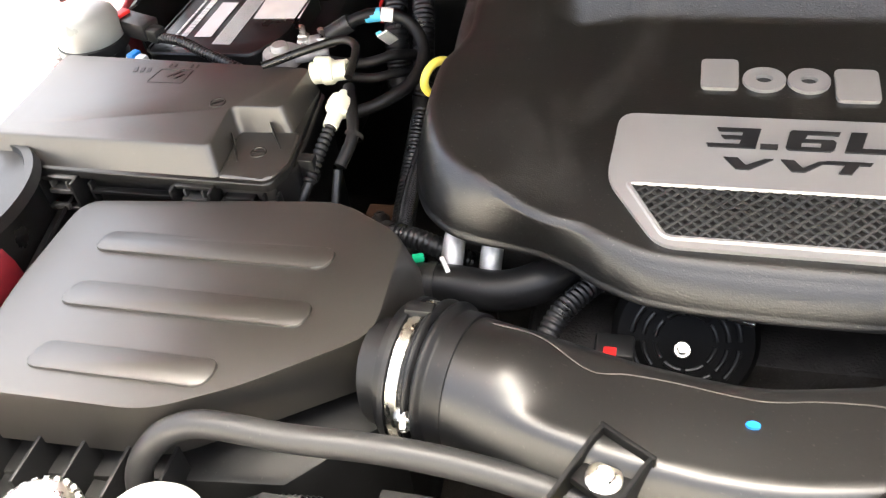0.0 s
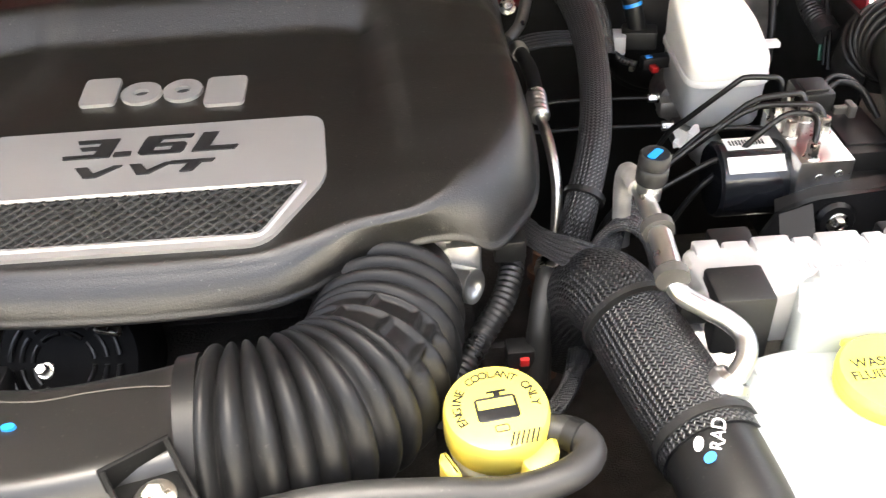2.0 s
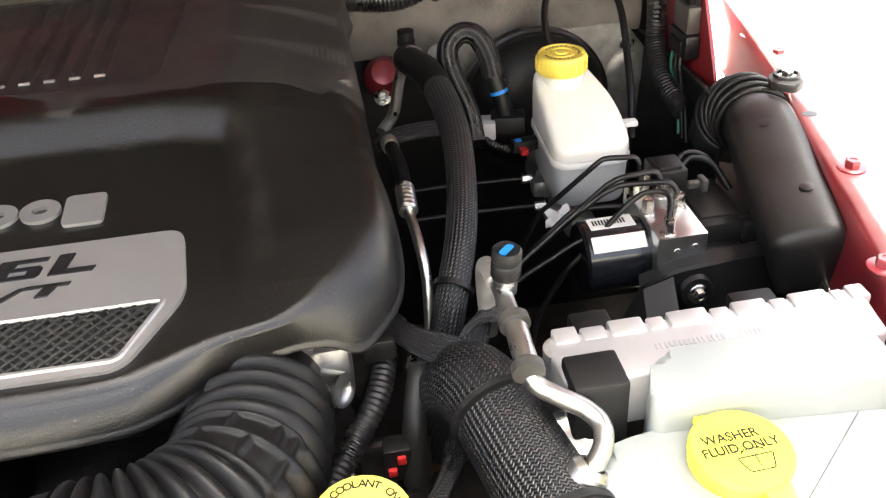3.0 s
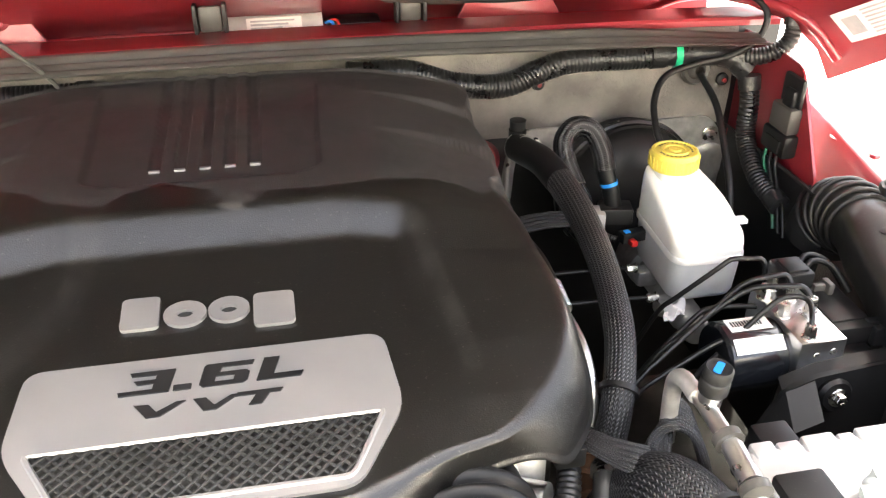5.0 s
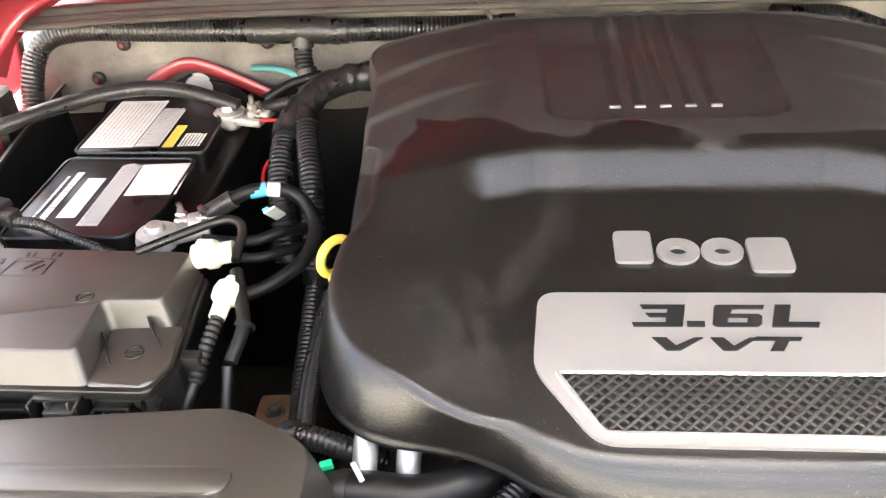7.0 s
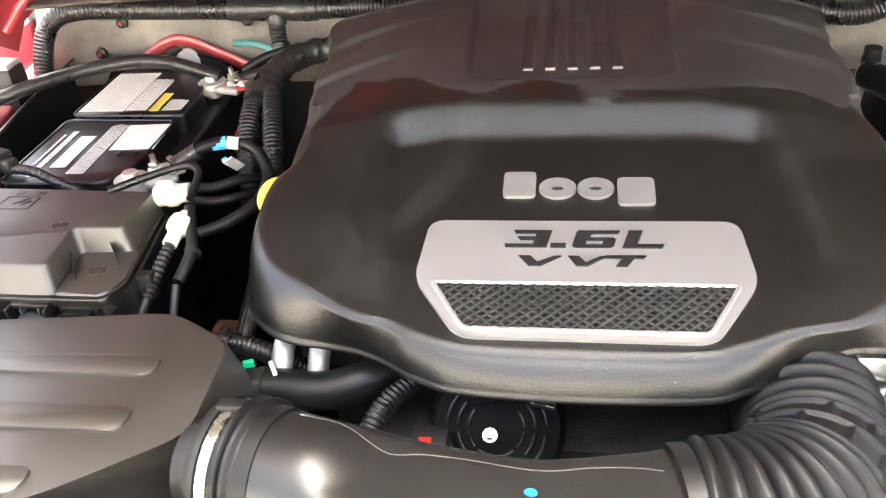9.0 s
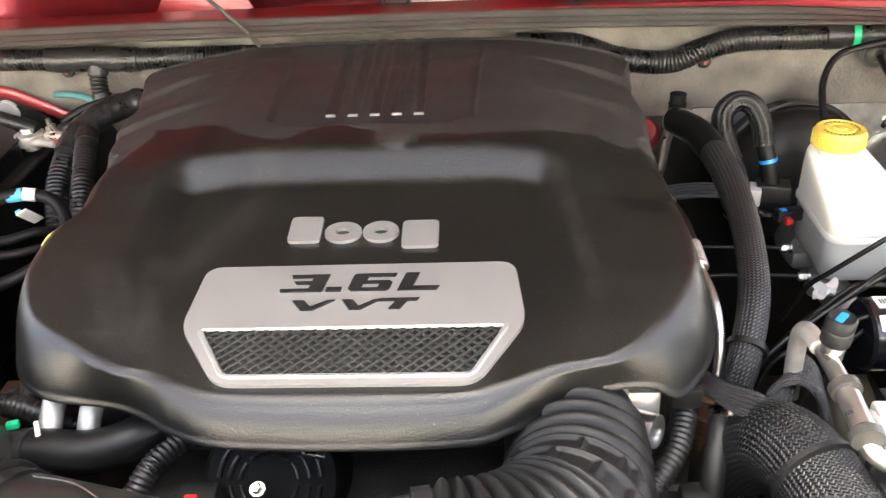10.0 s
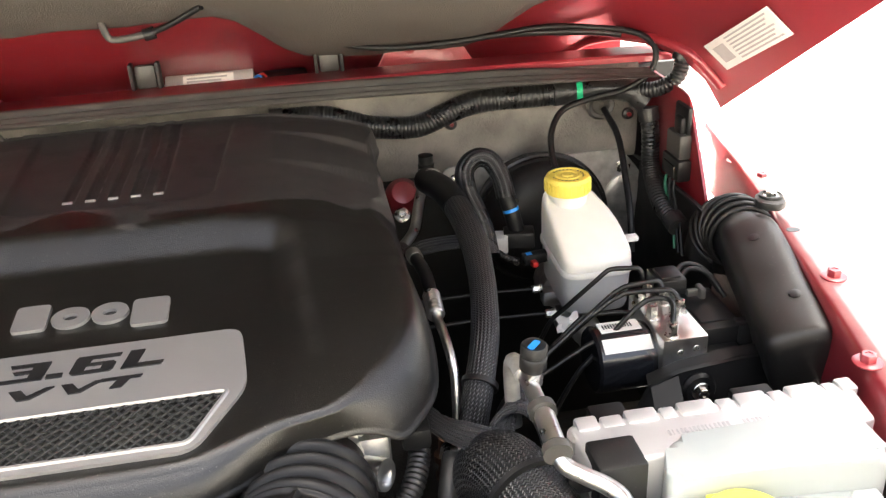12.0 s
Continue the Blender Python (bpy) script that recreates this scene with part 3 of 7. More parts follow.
# Dark sheets added where the red inner fenders should lie in shade.
for name, line in (("wall_shade_right_rear", ((0.683, 0.31), (0.686, 0.40), (0.680, 0.56))), ("wall_shade_left", ((-0.650, 0.07), (-0.634, -0.02), (-0.612, -0.12), (-0.585, -0.45))), ("wall_shade_left_rear", ((-0.712, 0.30), (-0.728, 0.40), (-0.745, 0.56)))):
    top = 1.028 if name == "wall_shade_left_rear" else 0.985
    rows = [[(x - math.copysign(off, x), y, z) for x, y in line] for off, z in ((0.02, 0.62), (0.004, 0.90), (0.0, top), (-0.012, top + 0.007))]
    tagged(part(name, thick(grid_mesh("liner", rows), 0.003), DARK, label="added dark sheet for the shade along the inner fender"), category="liner", kind="structure")
tagged(part("floor_bay", box((-0.78, -0.5, 0.50), (0.78, 0.6, 0.52), 0), SOOT, label="dark grimy undertray below the engine"), category="undertray", kind="structure")


# Unseen block, added to keep light from leaking in at the front.
tagged(part("wall_radiator", box((-0.66, -0.58, 0.25), (0.66, -0.50, 0.93), 0.01), SOOT, label="unseen dark box for the radiator, closing the front of the bay"), category="radiator", kind="structure")


# Unseen; added to cut off the low sky behind the hood.
tagged(part("window_windshield", moved(box((-0.95, -0.006, 0), (0.95, 0.006, 0.75), 0.004), pose(0, 0.84, 1.13, -48)), BLACKPRINT, label="unseen dark sloping windshield behind the cowl, cutting off the rear sky"), category="windshield", kind="structure")


# the open hood
HOOD = radians(31)


def hood_at(k, s, below=0.0):
    """A place on the hood's underside: k from -1 to 1 across, s metres from its rear edge."""
    w = 0.755 - 0.05 * s
    edge = max(0.0, (abs(k) - 0.84) / 0.16) ** 1.1
    y = 0.72 - s * math.cos(HOOD) - 0.265 * edge
    z = 1.115 + s * math.sin(HOOD) - 0.012 * k * k - 0.012 * edge - below
    return (k * w, y, z)


hood = thing("hood", (0, 0.72, 1.115), "open red car hood with a brown-grey liner", "hood")


def hood_rear(k):
    """Where the rear edge is cut back at the corners."""
    return 0.14 * max(0.0, 1 - ((abs(k) - 0.90) / 0.10) ** 2)


part("panel", thick(grid_mesh("hood", [[hood_at(k, (hood_rear(k) - 0.03) + (1.03 - hood_rear(k)) * j / 24) for k in np.linspace(-1, 1, 61)] for j in range(25)]), -0.018), PAINT, hood, "red painted inner panel")
part("rear_flange", tube("flange", [hood_at(k, hood_rear(k) + 0.004, 0.004) for k in np.linspace(-0.98, 0.98, 41)], 0.007, 12, 0.02), PAINT, hood)


def liner():
    rows = []
    for j in range(25):
        row = []
        for k in np.linspace(-0.86, 0.74, 49):
            start = 0.295 - 0.175 * ease(0.14, 0.30, k) + 0.16 * ease(0.58, 0.70, k) + 0.03 * ease(0.60, 0.80, -k)
            s = start + (0.97 - start) * j / 24
            puff = 0.012 + 0.016 * min(1, 8 * min(j, 24 - j) / 24) + 0.004 * noise.noise((k * 9, s * 9, 1))
            row.append(hood_at(k * (1 + (0.30 if k > 0 else 0.10) * ease(0.36, 0.52, s)), s, puff))
        rows.append(row)
    return thick(grid_mesh("liner", rows), -0.008)


part("liner", liner(), LINER, hood, "brown-grey felt hood liner")

# ---- engine cover ----
def plane(y):
    """Height of the badge's sloping floor."""
    return 1.050 + 0.155 * y


SLOPE = math.degrees(math.atan(0.155))


def ramp(a, b, t):
    """A straight rise with slightly rounded ends."""
    u = (t - a) / (b - a)
    return 0.2 * ease(-0.15, 1.15, u) + 0.8 * min(1.0, max(0.0, u))


def cover_top(x, y):
    cx = x + 0.01
    ax = abs(cx)
    z = float(np.interp(y, (-0.09, -0.05, -0.03, 0, 0.05, 0.1, 0.15, 0.18, 0.2, 0.22, 0.25, 0.30, 0.4, 0.5, 0.56), (1.032, 1.040, 1.045, 1.0545, 1.0655, 1.0745, 1.0885, 1.101, 1.107, 1.110, 1.1125, 1.1150, 1.120, 1.122, 1.119)))
    fan = 0.30 * max(0.0, 0.29 - ax)
    c1, c2 = ease(0.304, 0.310, y - fan), ease(0.394, 0.400, y - 1.1 * fan)
    drop = float(np.interp(y, (0.0, 0.10, 0.13, 0.18, 0.25, 0.31, 0.40, 0.48), (0.001, 0.001, 0.006, 0.020, 0.0285, 0.0265, 0.026, 0.014)))
    z -= drop * max(0.0, (ax - 0.165) / 0.115) ** 1.3
    wide = 0.03 * (1 - ease(-0.05, 0.02, y))
    dish = (1 - ease(0.160, 0.198 + wide, ax)) * (1 - ramp(0.1945, 0.2205, y + 0.25 * max(0, ax - 0.12)))
    z += dish * (plane(y) - z)
    panel = (1 - ease(0.104 + 0.05 * max(0, y - 0.3), 0.110 + 0.05 * max(0, y - 0.3), ax)) * ease(0.266, 0.274, y - 0.45 * max(0, ax - 0.085)) * (1 - ease(0.44, 0.51, y))
    z -= 0.006 * panel
    z += 0.0060 * (c1 + c2 - 1.5 * ease(0.41, 0.50, y) - 0.9 * ease(0.33, 0.39, y)) * ease(0.14, 0.25, ax)
    if 0.298 < y < 0.54 and ax < 0.062:
        z -= 0.0032 * ease(0.42, 0.66, 0.5 + 0.5 * math.cos(2 * math.pi * (x + 0.009) / 0.023)) * ease(0.298, 0.302, y) * (1 - ease(0.50, 0.53, y))
    return z


def cover_rim():
    """The lip's outline: x, y, z, from the back left corner round the front."""
    return closed([(-0.303, 0.486, 1.086), (-0.301, 0.41, 1.076), (-0.298, 0.33, 1.070), (-0.294, 0.278, 1.066), (-0.293, 0.25, 1.062), (-0.291, 0.205, 1.058), (-0.290, 0.168, 1.052), (-0.297, 0.130, 1.036),
                   (-0.301, 0.085, 1.022), (-0.297, 0.043, 1.013), (-0.282, 0.008, 1.009), (-0.260, -0.014, 1.008), (-0.236, -0.025, 1.008), (-0.205, -0.031, 1.009), (-0.178, -0.038, 1.010),
                   (-0.154, -0.050, 1.010), (-0.129, -0.068, 1.012), (-0.088, -0.083, 1.013), (0, -0.0875, 1.013), (0.085, -0.084, 1.013), (0.116, -0.073, 1.013), (0.138, -0.059, 1.014), (0.161, -0.044, 1.017),
                   (0.183, -0.037, 1.019), (0.204, -0.032, 1.020), (0.227, -0.028, 1.016), (0.249, -0.023, 1.002), (0.267, -0.006, 1.005), (0.280, 0.014, 1.008), (0.287, 0.036, 1.013), (0.290, 0.07, 1.024),
                   (0.287, 0.114, 1.040), (0.281, 0.155, 1.050), (0.280, 0.195, 1.054), (0.279, 0.235, 1.056), (0.279, 0.268, 1.060), (0.278, 0.30, 1.064), (0.275, 0.41, 1.074), (0.271, 0.487, 1.080),
                   (0.13, 0.520, 1.102), (-0.02, 0.530, 1.110), (-0.17, 0.520, 1.102)])


def cover_ridge():
    """Where the top turns down into the skirt, point by point above the lip."""
    return closed([(-0.300, 0.480), (-0.298, 0.405), (-0.294, 0.325), (-0.291, 0.278), (-0.276, 0.262), (-0.273, 0.210), (-0.272, 0.170), (-0.287, 0.131), (-0.2895, 0.099), (-0.288, 0.069), (-0.280, 0.043),
                   (-0.265, 0.018), (-0.244, 0.000), (-0.211, -0.020), (-0.180, -0.036), (-0.154, -0.043), (-0.129, -0.056), (-0.088, -0.0680), (0, -0.0710), (0.083, -0.0690), (0.115, -0.060),
                   (0.138, -0.050), (0.159, -0.042), (0.180, -0.037), (0.202, -0.031), (0.222, -0.018), (0.241, 0.001), (0.255, 0.020), (0.265, 0.039), (0.273, 0.062), (0.276, 0.087),
                   (0.276, 0.117), (0.2745, 0.152), (0.271, 0.190), (0.263, 0.235), (0.263, 0.268), (0.274, 0.294), (0.271, 0.41), (0.267, 0.480), (0.13, 0.514), (-0.02, 0.524), (-0.17, 0.514)])


def closed(pts):
    """A smooth closed line through the points."""
    p = np.array(pts)
    n = len(p)
    out = []
    for i in range(n):
        m = 60 if i in (n - 4, n - 3, n - 2, n - 1) else 17
        a, b, c, d = p[i - 1], p[i], p[(i + 1) % n], p[(i + 2) % n]
        for k in range(m):
            t = k / m
            out.append(0.5 * (2 * b + (c - a) * t + (2 * a - 5 * b + 4 * c - d) * t**2 + (3 * b - a - 3 * c + d) * t**3))
    return np.array(out)


def cover_body():
    rim = cover_rim()
    n = len(rim)
    tan = np.roll(rim, -1, 0) - np.roll(rim, 1, 0)
    inward = np.stack([-tan[:, 1], tan[:, 0]], -1)
    inward /= np.linalg.norm(inward, axis=1)[:, None]
    top = cover_ridge()
    for i in range(n):
        rim[i, 2] = min(rim[i, 2], cover_top(*top[i]) - 0.016)
    mid = np.array((-0.01, 0.04))
    verts, faces = [(mid[0], mid[1], cover_top(*mid))], []
    rings = 150
    for r in range(1, rings + 1):
        f = 1 - (1 - r / rings) ** 1.4
        for x, y in mid + (top - mid) * f:
            d = (1 - f) / f * math.hypot(x - mid[0], y - mid[1])
            bead = 0.0036 * math.exp(-((d - 0.0055) / 0.0022) ** 2) * ease(0.42, 0.47, y)
            verts.append((x, y, cover_top(x, y) - 0.004 * max(0.0, 1 - d / 0.010) ** 2 + bead))
    for q in (0.12, 0.25, 0.4, 0.55, 0.7, 0.82, 0.92, 1.0):
        for i in range(n):
            zt = cover_top(*top[i]) - 0.004
            x, y = top[i] + (rim[i, :2] - top[i]) * (0.6 * q + 0.4 * math.sin(q * math.pi / 2))
            verts.append((x, y, zt - (zt - rim[i, 2]) * (0.6 * q + 0.4 * (1 - math.cos(q * math.pi / 2)))))
    for out, dz in ((0.0014, -0.0014), (0.0016, -0.004), (-0.002, -0.004), (-0.005, 0.0)):
        for i in range(n):
            x, y = rim[i, :2] - inward[i] * out
            verts.append((x, y, rim[i, 2] + dz))
    total = rings + 12
    for i in range(n):
        faces.append((0, 1 + i, 1 + (i + 1) % n))
    for r in range(total - 1):
        for i in range(n):
            j = (i + 1) % n
            faces.append((1 + r * n + i, 1 + r * n + j, 1 + (r + 1) * n + j, 1 + (r + 1) * n + i))
    me = bpy.data.meshes.new("body")
    me.from_pydata([tuple(map(float, v)) for v in verts], [], faces)
    bm = bmesh.new()
    bm.from_mesh(me)
    return bm


cover = thing("engine_cover", (-0.01, 0.2, 1.0), "black moulded plastic engine cover with a silver badge", "engine cover")
part("body", cover_body(), COVER, cover, sharp=55)
TILTED = Matrix.Translation((0, 0, 1.050)) @ pose(0, 0, 0, SLOPE)
plate_out = rounded([(-0.1305, 0.0745), (-0.1355, 0.003), (-0.0955, -0.0575), (0.0955, -0.0585), (0.1335, 0.003), (0.1275, 0.0745)], 0.014, 5)
plate_in = rounded([(-0.1205, 0.0005), (0.1195, 0.0005), (0.092, -0.0505), (-0.091, -0.0495)], 0.006, 4)
plate = part("badge_plate", holed(plate_out, [plate_in], -0.002, 0.0035), SILVER, cover, "satin silver badge plate", m=TILTED)


def rim_strip(loop, w, h):
    """A raised border along a closed loop."""
    n = len(loop)
    pts = [Vector(p) for p in loop]
    bm = bmesh.new()
    rows = []
    for i in range(n):
        t = (pts[(i + 1) % n] - pts[i - 1]).normalized()
        nn = Vector((-t.y, t.x))
        rows.append([bm.verts.new((*(pts[i] + nn * o), z)) for o, z in ((-w, 0), (-w * 0.5, h), (w * 0.5, h), (w, 0))])
    for i in range(n):
        a, b = rows[i], rows[(i + 1) % n]
        for k in range(3):
            bm.faces.new((a[k], a[k + 1], b[k + 1], b[k]))
    return bm


part("plate_border", moved(rim_strip(plate_in, 0.0022, 0.0016), pose(0, 0, 0.0035)), SILVER, plate, m=TILTED)


def lattice():
    """Crossing bars of the grille, clipped to its opening."""
    poly = [(-0.121, 0.001), (-0.0915, -0.050), (0.0925, -0.051), (0.120, 0.001)]
    bms = []
    for sgn in (1, -1):
        d = Vector((0.0097, sgn * 0.0090)).normalized()
        nn = Vector((-d.y, d.x))
        gap = abs(Vector((0.0097, 0)).dot(nn))
        for k in range(-40, 41):
            o = nn * (k * gap)
            lo, hi = -9.0, 9.0
            for i in range(4):
                a, b = Vector(poly[i]), Vector(poly[(i + 1) % 4])
                e = b - a
                en = Vector((-e.y, e.x))
                den, num = en.dot(d), en.dot(a - o)
                if abs(den) > 1e-9:
                    if den > 0:
                        lo = max(lo, num / den)
                    else:
                        hi = min(hi, num / den)
            if hi - lo > 0.002:
                bm = box((lo, -0.0012, -0.0030), (hi, 0.0012, 0.0016 + 0.0002 * sgn), 0.0008, 2)
                bms.append(moved(bm, Matrix.Translation((o.x, o.y, 0)) @ Matrix.Rotation(math.atan2(d.y, d.x), 4, "Z")))
    return joined(*bms)


part("grille", lattice(), GRILLE, cover, "black diamond mesh grille", m=TILTED)
part("grille_backing", holed(rounded(plate_in, 0.001, 1), [], -0.0045, -0.0030), BLACKPRINT, cover, m=TILTED)


def strokes(shapes):
    """Raised letters from outlines in millimetres on the plate, each with an optional counter."""
    return joined(*[holed([(x / 1000, y / 1000) for x, y in o], [[(x / 1000, y / 1000) for x, y in h]] if h else [], 0.0034, 0.0048) for o, h in shapes])


part("lettering", strokes((
    ([(-57, 61.3), (-25, 61.3), (-29.5, 40.6), (-63.5, 40.6), (-64.5, 44.2), (-41, 44.2), (-39.8, 49.6), (-51.5, 49.6), (-54, 53.2), (-39, 53.2), (-38, 57.6), (-55.5, 57.6)], None),
    ([(-26, 45.5), (-13.5, 45.5), (-14, 40.6), (-26.5, 40.6)], None),
    ([(-3, 61.3), (30.8, 61.3), (29.2, 57.6), (8, 57.6), (5.5, 52.6), (25, 52.6), (27.2, 50.4), (25.4, 43), (22.4, 40.6), (-6, 40.6), (-8.5, 43), (-5, 59)], [(3.4, 49.4), (16.8, 49.4), (15.6, 44.2), (2.2, 44.2)]),
    ([(38, 61.6), (49.3, 61.6), (44.2, 45.2), (65.8, 45.2), (63.5, 40.6), (31.8, 40.6)], None))), BLACKPRINT, plate, "black raised displacement lettering", m=TILTED)
part("lettering", strokes((
    ([(-52, 30.2), (-42.3, 30.2), (-36.5, 22.8), (-23, 30.2), (-17, 30.2), (-34, 18.7), (-43.5, 18.7)], None),
    ([(-12, 30.3), (-3.2, 30.3), (2.6, 22.8), (14.2, 30.3), (19.6, 30.3), (4, 18.9), (-5, 18.9)], None),
    ([(18.8, 31.2), (50.4, 31.2), (48.3, 28.2), (41, 28.2), (35.2, 19), (26.2, 19), (31.6, 28.2), (16.6, 28.2)], None))), BLACKPRINT, plate, "black raised lettering", m=TILTED)


def emblem(outline, hole=None):
    return moved(holed(outline, [hole] if hole else [], 0, 0.0035), Matrix())


# maker's mark, as plain blocks
for o, h in ((rounded([(-0.070, 0.143), (-0.041, 0.143), (-0.041, 0.108), (-0.070, 0.108)], 0.005), None),
             (circle(-0.0215, 0.1205, 0.0165, 28, 0.0140), circle(-0.0215, 0.1205, 0.0065, 16, 0.0045)),
             (circle(0.0120, 0.1205, 0.0160, 28, 0.0140), circle(0.0120, 0.1205, 0.0065, 16, 0.0045)),
             (rounded([(0.031, 0.1345), (0.063, 0.1345), (0.063, 0.098), (0.031, 0.098)], 0.0055), None)):
    part("emblem", emblem(o, h), SILVER, cover, "satin silver raised emblem", m=TILTED @ pose(0, 0, -0.0003))
for k in range(5):
    x = -0.055 + k * 0.0231
    part("slot_insert", box((x - 0.0050, 0.2965, cover_top(x, 0.294) - 0.001), (x + 0.0050, 0.3005, cover_top(x, 0.294) + 0.0022), 0.0006), SILVER, cover, "bright slot insert")

# ---- air intake ----
airbox = thing("air_filter_box", (-0.45, -0.1, 0.8), "black plastic air filter box with three raised ribs", "air filter box")
LID_LOW = [(-0.605, 0.002), (-0.350, 0.026), (-0.272, -0.028), (-0.284, -0.132), (-0.368, -0.188), (-0.422, -0.222), (-0.616, -0.229), (-0.618, -0.12)]
LID_TOP = [(-0.586, -0.021), (-0.352, 0.001), (-0.288, -0.036), (-0.284, -0.138), (-0.365, -0.196), (-0.420, -0.224), (-0.574, -0.226), (-0.588, -0.12)]


def lid_top(x, y):
    return 1.014


def lid():
    """A shallow lid whose sides slope out from its flat top."""
    low, top = rounded(LID_LOW, 0.02, 4), rounded(LID_TOP, 0.02, 4)
    bm = bmesh.new()
    n = len(low)
    loops = []
    for q, z in ((0, 0.955), (0.35, 0.978), (0.75, 1.003), (0.90, 1.0105), (1.0, 1.0135), (1.06, 1.0140)):
        loops.append([bm.verts.new((*(low[i].lerp(top[i], q)), z)) for i in range(n)])
    for a, b in zip(loops, loops[1:]):
        for i in range(n):
            bm.faces.new((a[i], a[(i + 1) % n], b[(i + 1) % n], b[i]))
    bm.faces.new(loops[-1])
    return bm


lid_ob = part("lid", lid(), LIDPLASTIC, airbox, sharp=35)
for x0, x1, y0, y1 in ((-0.545, -0.338, -0.081, -0.057), (-0.541, -0.337, -0.141, -0.115), (-0.532, -0.386, -0.202, -0.176)):
    rib = prism(rounded([(x0, y0), (x1, y0), (x1 + 0.004, y1), (x0 + 0.006, y1)], 0.012, 5), 1.0, lambda x, y: lid_top(x, y) + 0.0024, 0.0013, 2, 0.99)
    part("raised_rib", rib, LIDPLASTIC, lid_ob)
part("outlet", tube("outlet", [(-0.282, -0.139, 0.976), (-0.265, -0.141, 0.979), (-0.247, -0.143, 0.982)], 0.039, 40), DARK, lid_ob)
base = part("lower_box", prism([(-0.62, -0.02), (-0.36, 0.01), (-0.28, -0.04), (-0.275, -0.15), (-0.34, -0.22), (-0.62, -0.25)], 0.72, 0.935, 0.004), DARK, airbox)
for k in range(6):
    x = -0.60 + k * 0.0365
    part("stiffener", box((x, -0.264, 0.85), (x + 0.003, -0.217, 0.963), 0.0008), DARK, base)
part("flange", prism(rounded([(-0.625, -0.272), (-0.40, -0.272), (-0.40, -0.236), (-0.625, -0.236)], 0.004), 0.925, 0.931, 0.001), DARK, base)

duct = thing("intake_duct", (-0.1, -0.18, 0.9), "satin black plastic intake duct between clamp and bellows", "intake duct")


def duct_r(s, total):
    return float(np.interp(s / total, (0, 0.12, 0.3, 0.5, 0.8, 1.0), (0.0495, 0.0495, 0.051, 0.052, 0.051, 0.050)))


def duct_shape(s, a):
    """A flat panel along the top of the duct's middle."""
    k = ease(0.072, 0.112, s) * (1 - ease(0.305, 0.335, s))
    d = min(abs(a - math.pi / 2 - 0.06), 0.78)
    return -0.0515 * k * (1 - math.cos(0.78) / math.cos(d))


DUCT_LINE = [(-0.250, -0.143, 0.983), (-0.215, -0.151, 0.985), (-0.17, -0.166, 0.988), (-0.10, -0.186, 0.989), (-0.03, -0.194, 0.989), (0.035, -0.184, 0.989), (0.080, -0.171, 0.988)]
part("tube", tube("tube", DUCT_LINE, duct_r, 64, 0.005, duct_shape), INTAKE, duct, sharp=60)


def on_duct(x, lean):
    """A place on the duct's skin at x, leaning back from its top by an angle."""
    line = np.array(DUCT_LINE)
    y, z = float(np.interp(x, line[:, 0], line[:, 1])), float(np.interp(x, line[:, 0], line[:, 2]))
    r = 0.0517 if x < -0.15 else min(0.0517, 0.0372 / math.cos(min(0.76, lean - 0.06)))
    return (x, y + r * math.sin(lean), z + r * math.cos(lean))


part("mould_seam", tube("seam", [on_duct(x, k) for x, k in ((-0.198, 0.50), (-0.165, 0.55), (-0.132, 0.50), (-0.108, 0.64), (-0.08, 0.68), (-0.03, 0.66), (0.005, 0.64), (0.034, 0.58), (0.052, 0.44), (0.066, 0.42))], 0.00055, 6), SEAMGLINT, duct, "mould seam with its glint put into a paler colour")
part("paint_mark", prism(circle(-0.034, -0.186, 0.0042, 12, 0.0026), 1.020, 1.0272, 0), BLUEDOT, duct, "blue paint dot")
for bx, by in ((-0.116, -0.231), (0.057, -0.235)):
    arm = [(-0.030, 1.008), (0.022, 0.992), (0.022, 1.034), (0.012, 1.034), (-0.030, 1.018)]
    side = Matrix(((0, 0, 1, 0), (1, 0, 0, 0), (0, 1, 0, 0), (0, 0, 0, 1)))
    br = part("bracket", joined(*[moved(prism(arm, x - 0.0014, x + 0.0014, 0.0006, 1), side) for x in (-0.017, 0.017)],
              box((-0.0195, 0.020, 0.985), (0.0195, 0.0235, 1.0345), 0.0012), box((-0.0165, -0.012, 1.012), (0.0165, 0.021, 1.0195), 0.002)), MATTE, duct, "black ribbed mounting bracket",
              m=Matrix.Translation((bx, by, 0)) @ pose(0, 0, 0, 0, 0, -32 if bx < 0 else 33))
    part("bolt", hexbolt(0.0065, 0.005, 1.7), ZINC, br, "zinc-plated flange bolt", m=upright(bx, by, 1.019, (0, -0.15, 1)))

boot = thing("rubber_cuff", (-0.25, -0.14, 0.93), "ribbed black rubber cuff with a steel hose clamp", "rubber cuff")
cuff_line = [(-0.264, -0.141, 0.982), (-0.238, -0.145, 0.984), (-0.212, -0.151, 0.986)]
part("cuff", tube("cuff", cuff_line, 0.050, 48, 0.0012, lambda s, a: 0.0058 * (abs(math.sin(math.pi * (s - 0.022) / 0.0085)) ** 0.6 if 0.022 < s < 0.039 else 0.12)), RUBBER, boot, sharp=60)
clamp = part("clamp_band", tube("clamp", [(-0.2535, -0.1422, 0.9825), (-0.2455, -0.1436, 0.9829)], 0.0528, 56, 0.002), ZINC, boot, "bright steel clamp band", sharp=30)
part("lip", tube("lip", [(-0.2585, -0.1414, 0.9822), (-0.2545, -0.1421, 0.9824)], 0.0545, 56, 0.002), DARK, boot, "black plastic locating lip", sharp=30)
